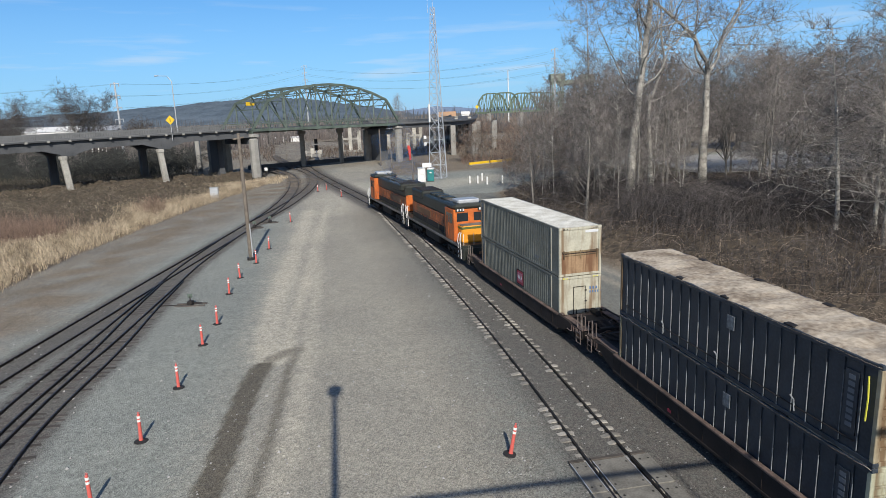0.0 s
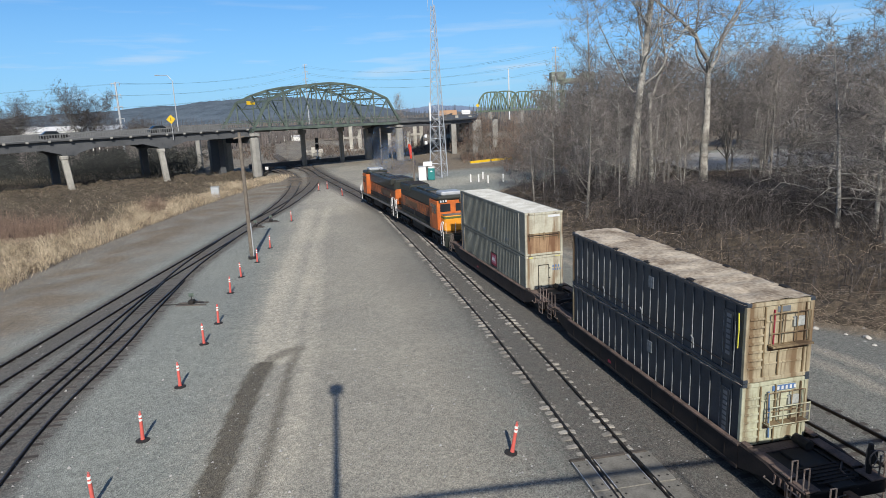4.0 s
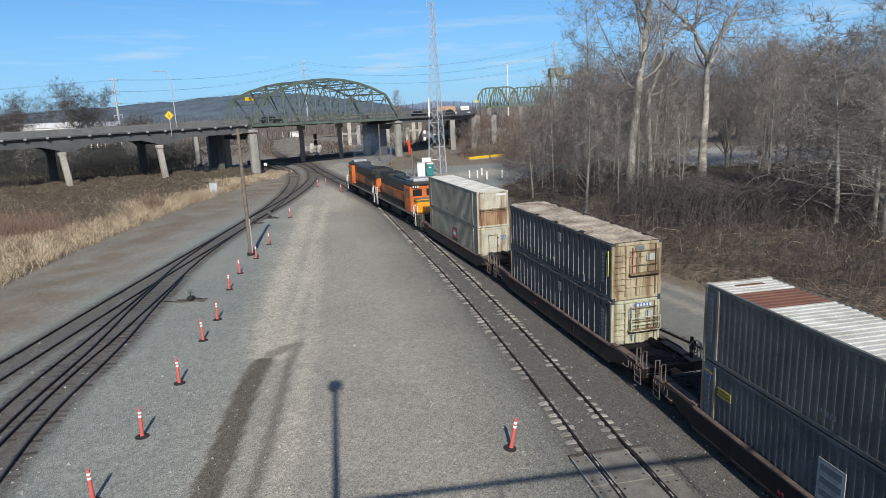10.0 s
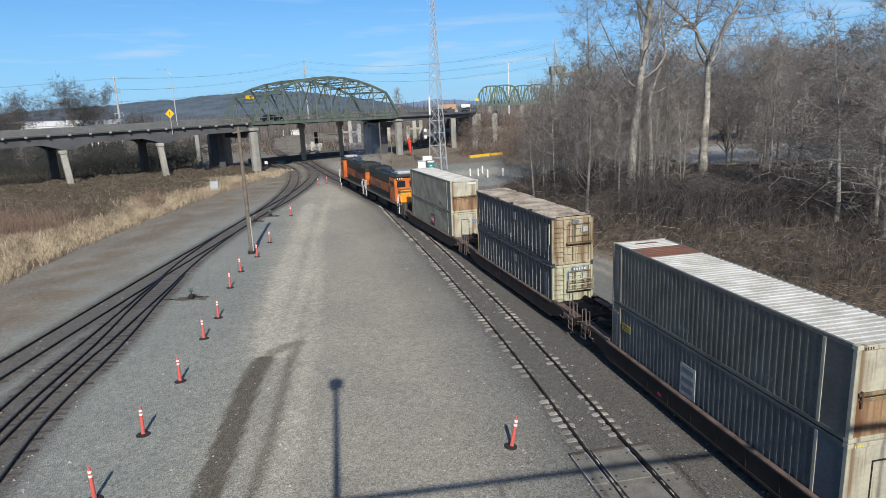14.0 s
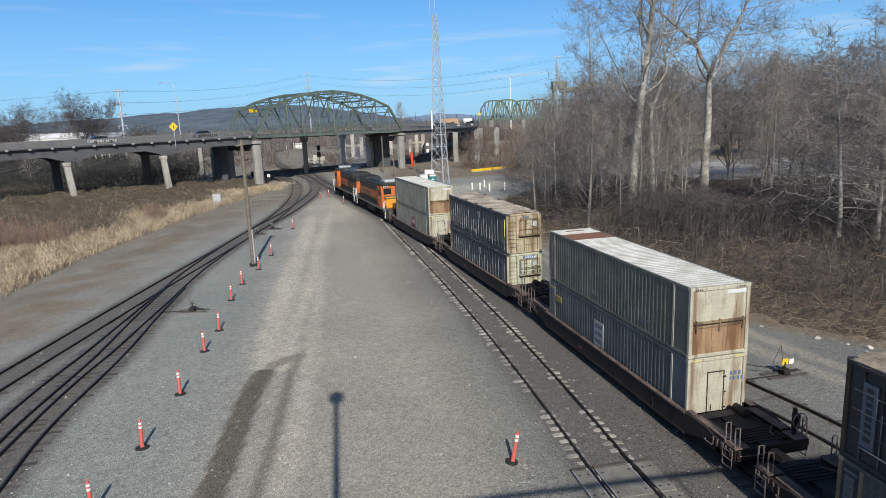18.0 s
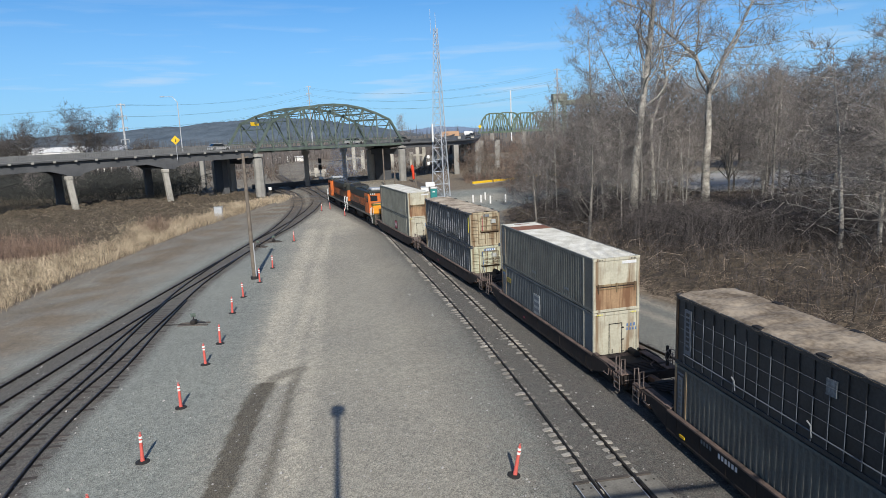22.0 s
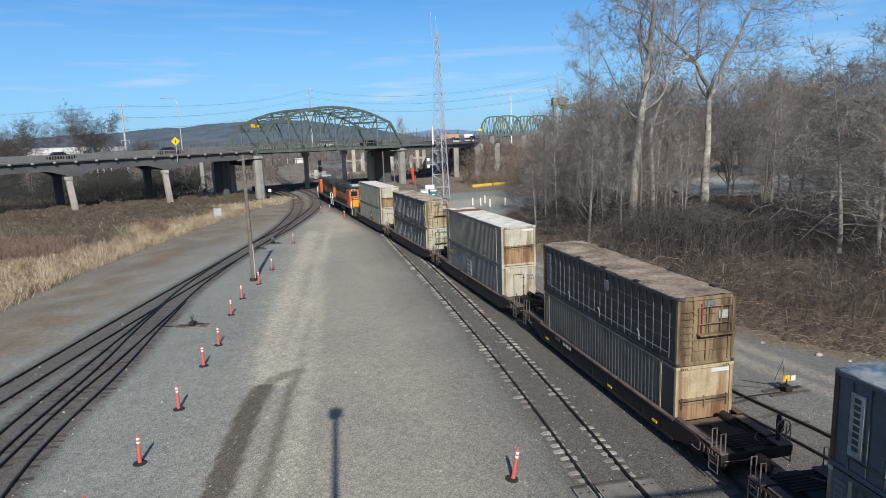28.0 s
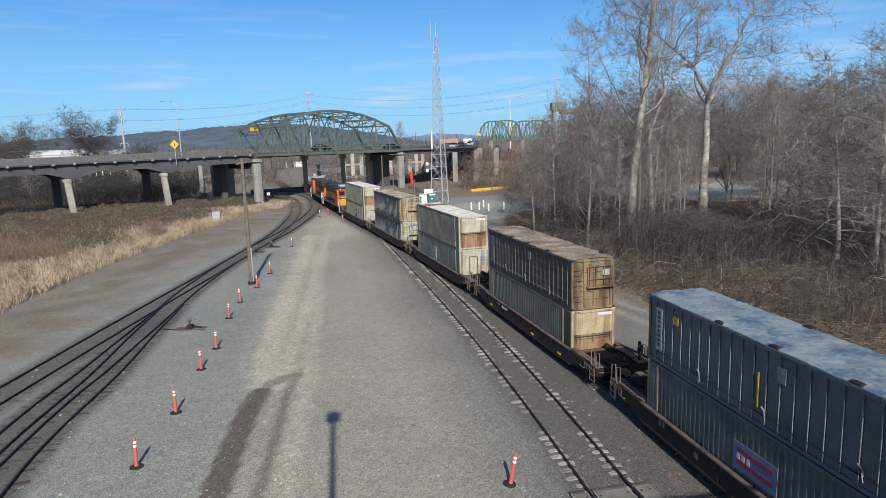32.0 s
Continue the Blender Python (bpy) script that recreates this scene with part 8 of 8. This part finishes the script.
def far_woods(name, label, arcs, seed, material):
    """Jagged distant bare woods as a fringe of many slim spires of differing height."""
    rng = np.random.default_rng(seed)
    v, f = [], []
    for x0, x1, y0, y1, h, n in arcs:
        xs, ys = rng.uniform(x0, x1, n), rng.uniform(y0, y1, n)
        hs = h * rng.uniform(0.45, 1.0, n) * (0.8 + 0.5 * np.sin(xs * 0.05 + ys * 0.02) ** 2)
        ws = rng.uniform(0.15, 0.5, n)
        for x, y, hh, w in zip(xs, ys, hs, ws):
            o = len(v)
            a = rng.uniform(0, math.pi)
            for k in range(4):
                b = a + k * math.pi / 2
                v += [(x + w * 0.5 * math.cos(b), y + w * 0.5 * math.sin(b), -0.6), (x + w * math.cos(b + 0.3), y + w * math.sin(b + 0.3), hh * rng.uniform(0.45, 0.75))]
            v.append((x + rng.normal(0, w * 0.4), y, hh))
            for k in range(4):
                n_ = (k + 1) % 4
                f += [(o + 2 * k, o + 2 * n_, o + 2 * n_ + 1, o + 2 * k + 1), (o + 2 * k + 1, o + 2 * n_ + 1, o + 8)]
    me = bpy.data.meshes.new(name)
    me.from_pydata(v, [], f)
    me.materials.append(material)
    return tagged(new(name, me), label, "woods", kind="stuff")


# both far woods carry their haze as a paler, greyer base colour
M["farwood"] = mat("hazed_bare_woods", (0.15, 0.13, 0.122), 1.0, (0.08, 0.074, 0.074), 0.05, 0.6, 0.5, 0.0)
M["hazewood"] = mat("hazed_far_woods", (0.105, 0.115, 0.13), 1.0, (0.075, 0.085, 0.1), 0.02, 0.3, 0.5, 0.0)
far_woods("far_woods", "distant bare woods beyond the viaduct", [(-330, -70, 260, 420, 6.5, 6500), (-70, 40, 330, 440, 6.5, 3600), (110, 330, 200, 420, 12, 3400), (45, 120, 210, 330, 9, 900)], 31, M["farwood"])
far_woods("hazy_woods", "woods on the far river flats, haze put into their colour", [(-1500, 1500, 700, 1300, 17, 5200)], 32, M["hazewood"])


def ridge(name, label, y, xs, hs, depth, material, seed):
    """A wooded hill: a bumpy crest line with slopes before and behind it."""
    rng = np.random.default_rng(seed)
    x = np.linspace(xs[0], xs[-1], 520)
    h = np.interp(x, xs, hs)
    bump = rng.uniform(-1, 1, 520) * 3.5 + np.convolve(rng.uniform(-1, 1, 520), np.ones(14) / 14, "same") * 12
    v, rows_ = [], ((-depth, 0.0), (-depth * 0.55, 0.55), (-depth * 0.2, 0.88), (0, 1.0), (depth * 0.5, 0.4))
    for dy, k in rows_:
        v += [(a, y + dy, max(-2, k * (b + c * (1 if k > 0.5 else 0.2))) - (3 if k == 0 else 0)) for a, b, c in zip(x, h, bump * np.clip(h / 60, 0, 1))]
    n = len(x)
    f = [(j * n + i, j * n + i + 1, (j + 1) * n + i + 1, (j + 1) * n + i) for j in range(len(rows_) - 1) for i in range(n - 1)]
    me = bpy.data.meshes.new(name)
    me.from_pydata(v, [], f)
    me.materials.append(material)
    me.shade_smooth()
    return tagged(new(name, me), label, "hill", kind="structure")


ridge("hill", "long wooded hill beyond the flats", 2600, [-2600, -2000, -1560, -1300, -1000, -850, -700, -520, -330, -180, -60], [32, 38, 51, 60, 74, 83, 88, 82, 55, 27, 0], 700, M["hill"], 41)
ridge("far_hill", "distant hills on the horizon, haze blue in their colour", 4100, [-700, -330, -150, 0, 120, 260, 420, 700, 1200], [20, 18, 30, 44, 38, 20, 10, 22, 60], 600, M["farhill"], 42)


def warehouse(x, y, w, d, h, label, wall, roof, rise=1.22):
    root = thing("warehouse", label, "warehouse", "far buildings", at=pose(x, y, -0.3))
    part("wall", Mesh().box((-w / 2, -d / 2, 0), (w / 2, d / 2, h)), wall, root)
    vs = [(-w / 2 - 0.4, -d / 2 - 0.4, h), (w / 2 + 0.4, -d / 2 - 0.4, h), (w / 2 + 0.4, d / 2 + 0.4, h), (-w / 2 - 0.4, d / 2 + 0.4, h), (-w / 2 - 0.4, 0, h * rise), (w / 2 + 0.4, 0, h * rise)]
    part("roof", Mesh().add(vs, [(0, 1, 5, 4), (2, 3, 4, 5), (1, 2, 5), (3, 0, 4), (0, 3, 2, 1)]), roof, root)
    for k in range(int(w / 7)):
        part("window", Mesh().box((-w / 2 + 2.5 + k * 7, -d / 2 - 0.06, h * 0.45), (-w / 2 + 5.5 + k * 7, -d / 2 + 0.02, h * 0.75)), M["glass"], root)


warehouse(-235, 330, 70, 20, 10.4, "long white warehouse beyond the viaduct", M["white"], M["galv"])
warehouse(-178, 310, 26, 14, 10.0, "white building with a pale roof behind trees", M["white"], M["white"])
warehouse(-150, 300, 14, 10, 9.8, "small white building behind the viaduct", M["white"], M["galv"])
warehouse(150, 250, 46, 18, 6.5, "white low building beyond the woods", M["white"], M["white"])
warehouse(196, 240, 30, 14, 6.5, "pale low building beyond the woods", M["white"], M["galv"])
warehouse(6.5, 395, 10, 12, 8.4, "tan roofed building beyond the road", M["tan"], M["tan"], 1.42)
warehouse(23, 520, 6, 8, 9.4, "white house beyond the road", M["white"], M["white"])
for k in range(5):
    warehouse(-100 + k * 7.5, 318 + k * 2, 5, 2.4, 2.4, "white trailer parked far beyond the viaduct", M["white"], M["white"])

# pale lots and embankment beyond the woods
setting("lot", Mesh().box((42, 104, 0.4), (150, 138, 0.62)), mat("pale_gravel_lot", (0.34, 0.335, 0.32), 0.95, (0.24, 0.235, 0.225), 0.2, 4, 0.5, 0.2), "pale gravel lot beyond the woods")
setting("guard_wall", Mesh().box((70, 150, 0.0), (190, 151, 2.2)), M["darkconcrete"], "dark low wall beyond the lot")

# loose stones on the gravel
rs = np.random.default_rng(77)
stone_mesh = Mesh()
for _ in range(2600):
    x, y = rs.uniform(-31, 24), 17 + rs.exponential(18)
    if y > 95:
        continue
    r = rs.uniform(0.02, 0.06) * (1.6 if rs.uniform() < 0.05 else 1)
    z = z_at(x, y)
    a = rs.uniform(0, 6.28)
    ring = [(x + r * math.cos(a + q), y + r * math.sin(a + q) * rs.uniform(0.7, 1.1), z) for q in (0, 1.57, 3.14, 4.71)]
    stone_mesh.add(ring + [(x + r * 0.2, y, z + r * rs.uniform(0.6, 1.1))], [(0, 1, 4), (1, 2, 4), (2, 3, 4), (3, 0, 4)])
tagged(part("loose_stones", stone_mesh, mat("loose_stone", (0.36, 0.355, 0.345), 0.9, (0.2, 0.2, 0.195), 2.0, 30, 0.5, 0.1), None, "scattered loose stones on the gravel"), category="stones", kind="stuff")

motions()
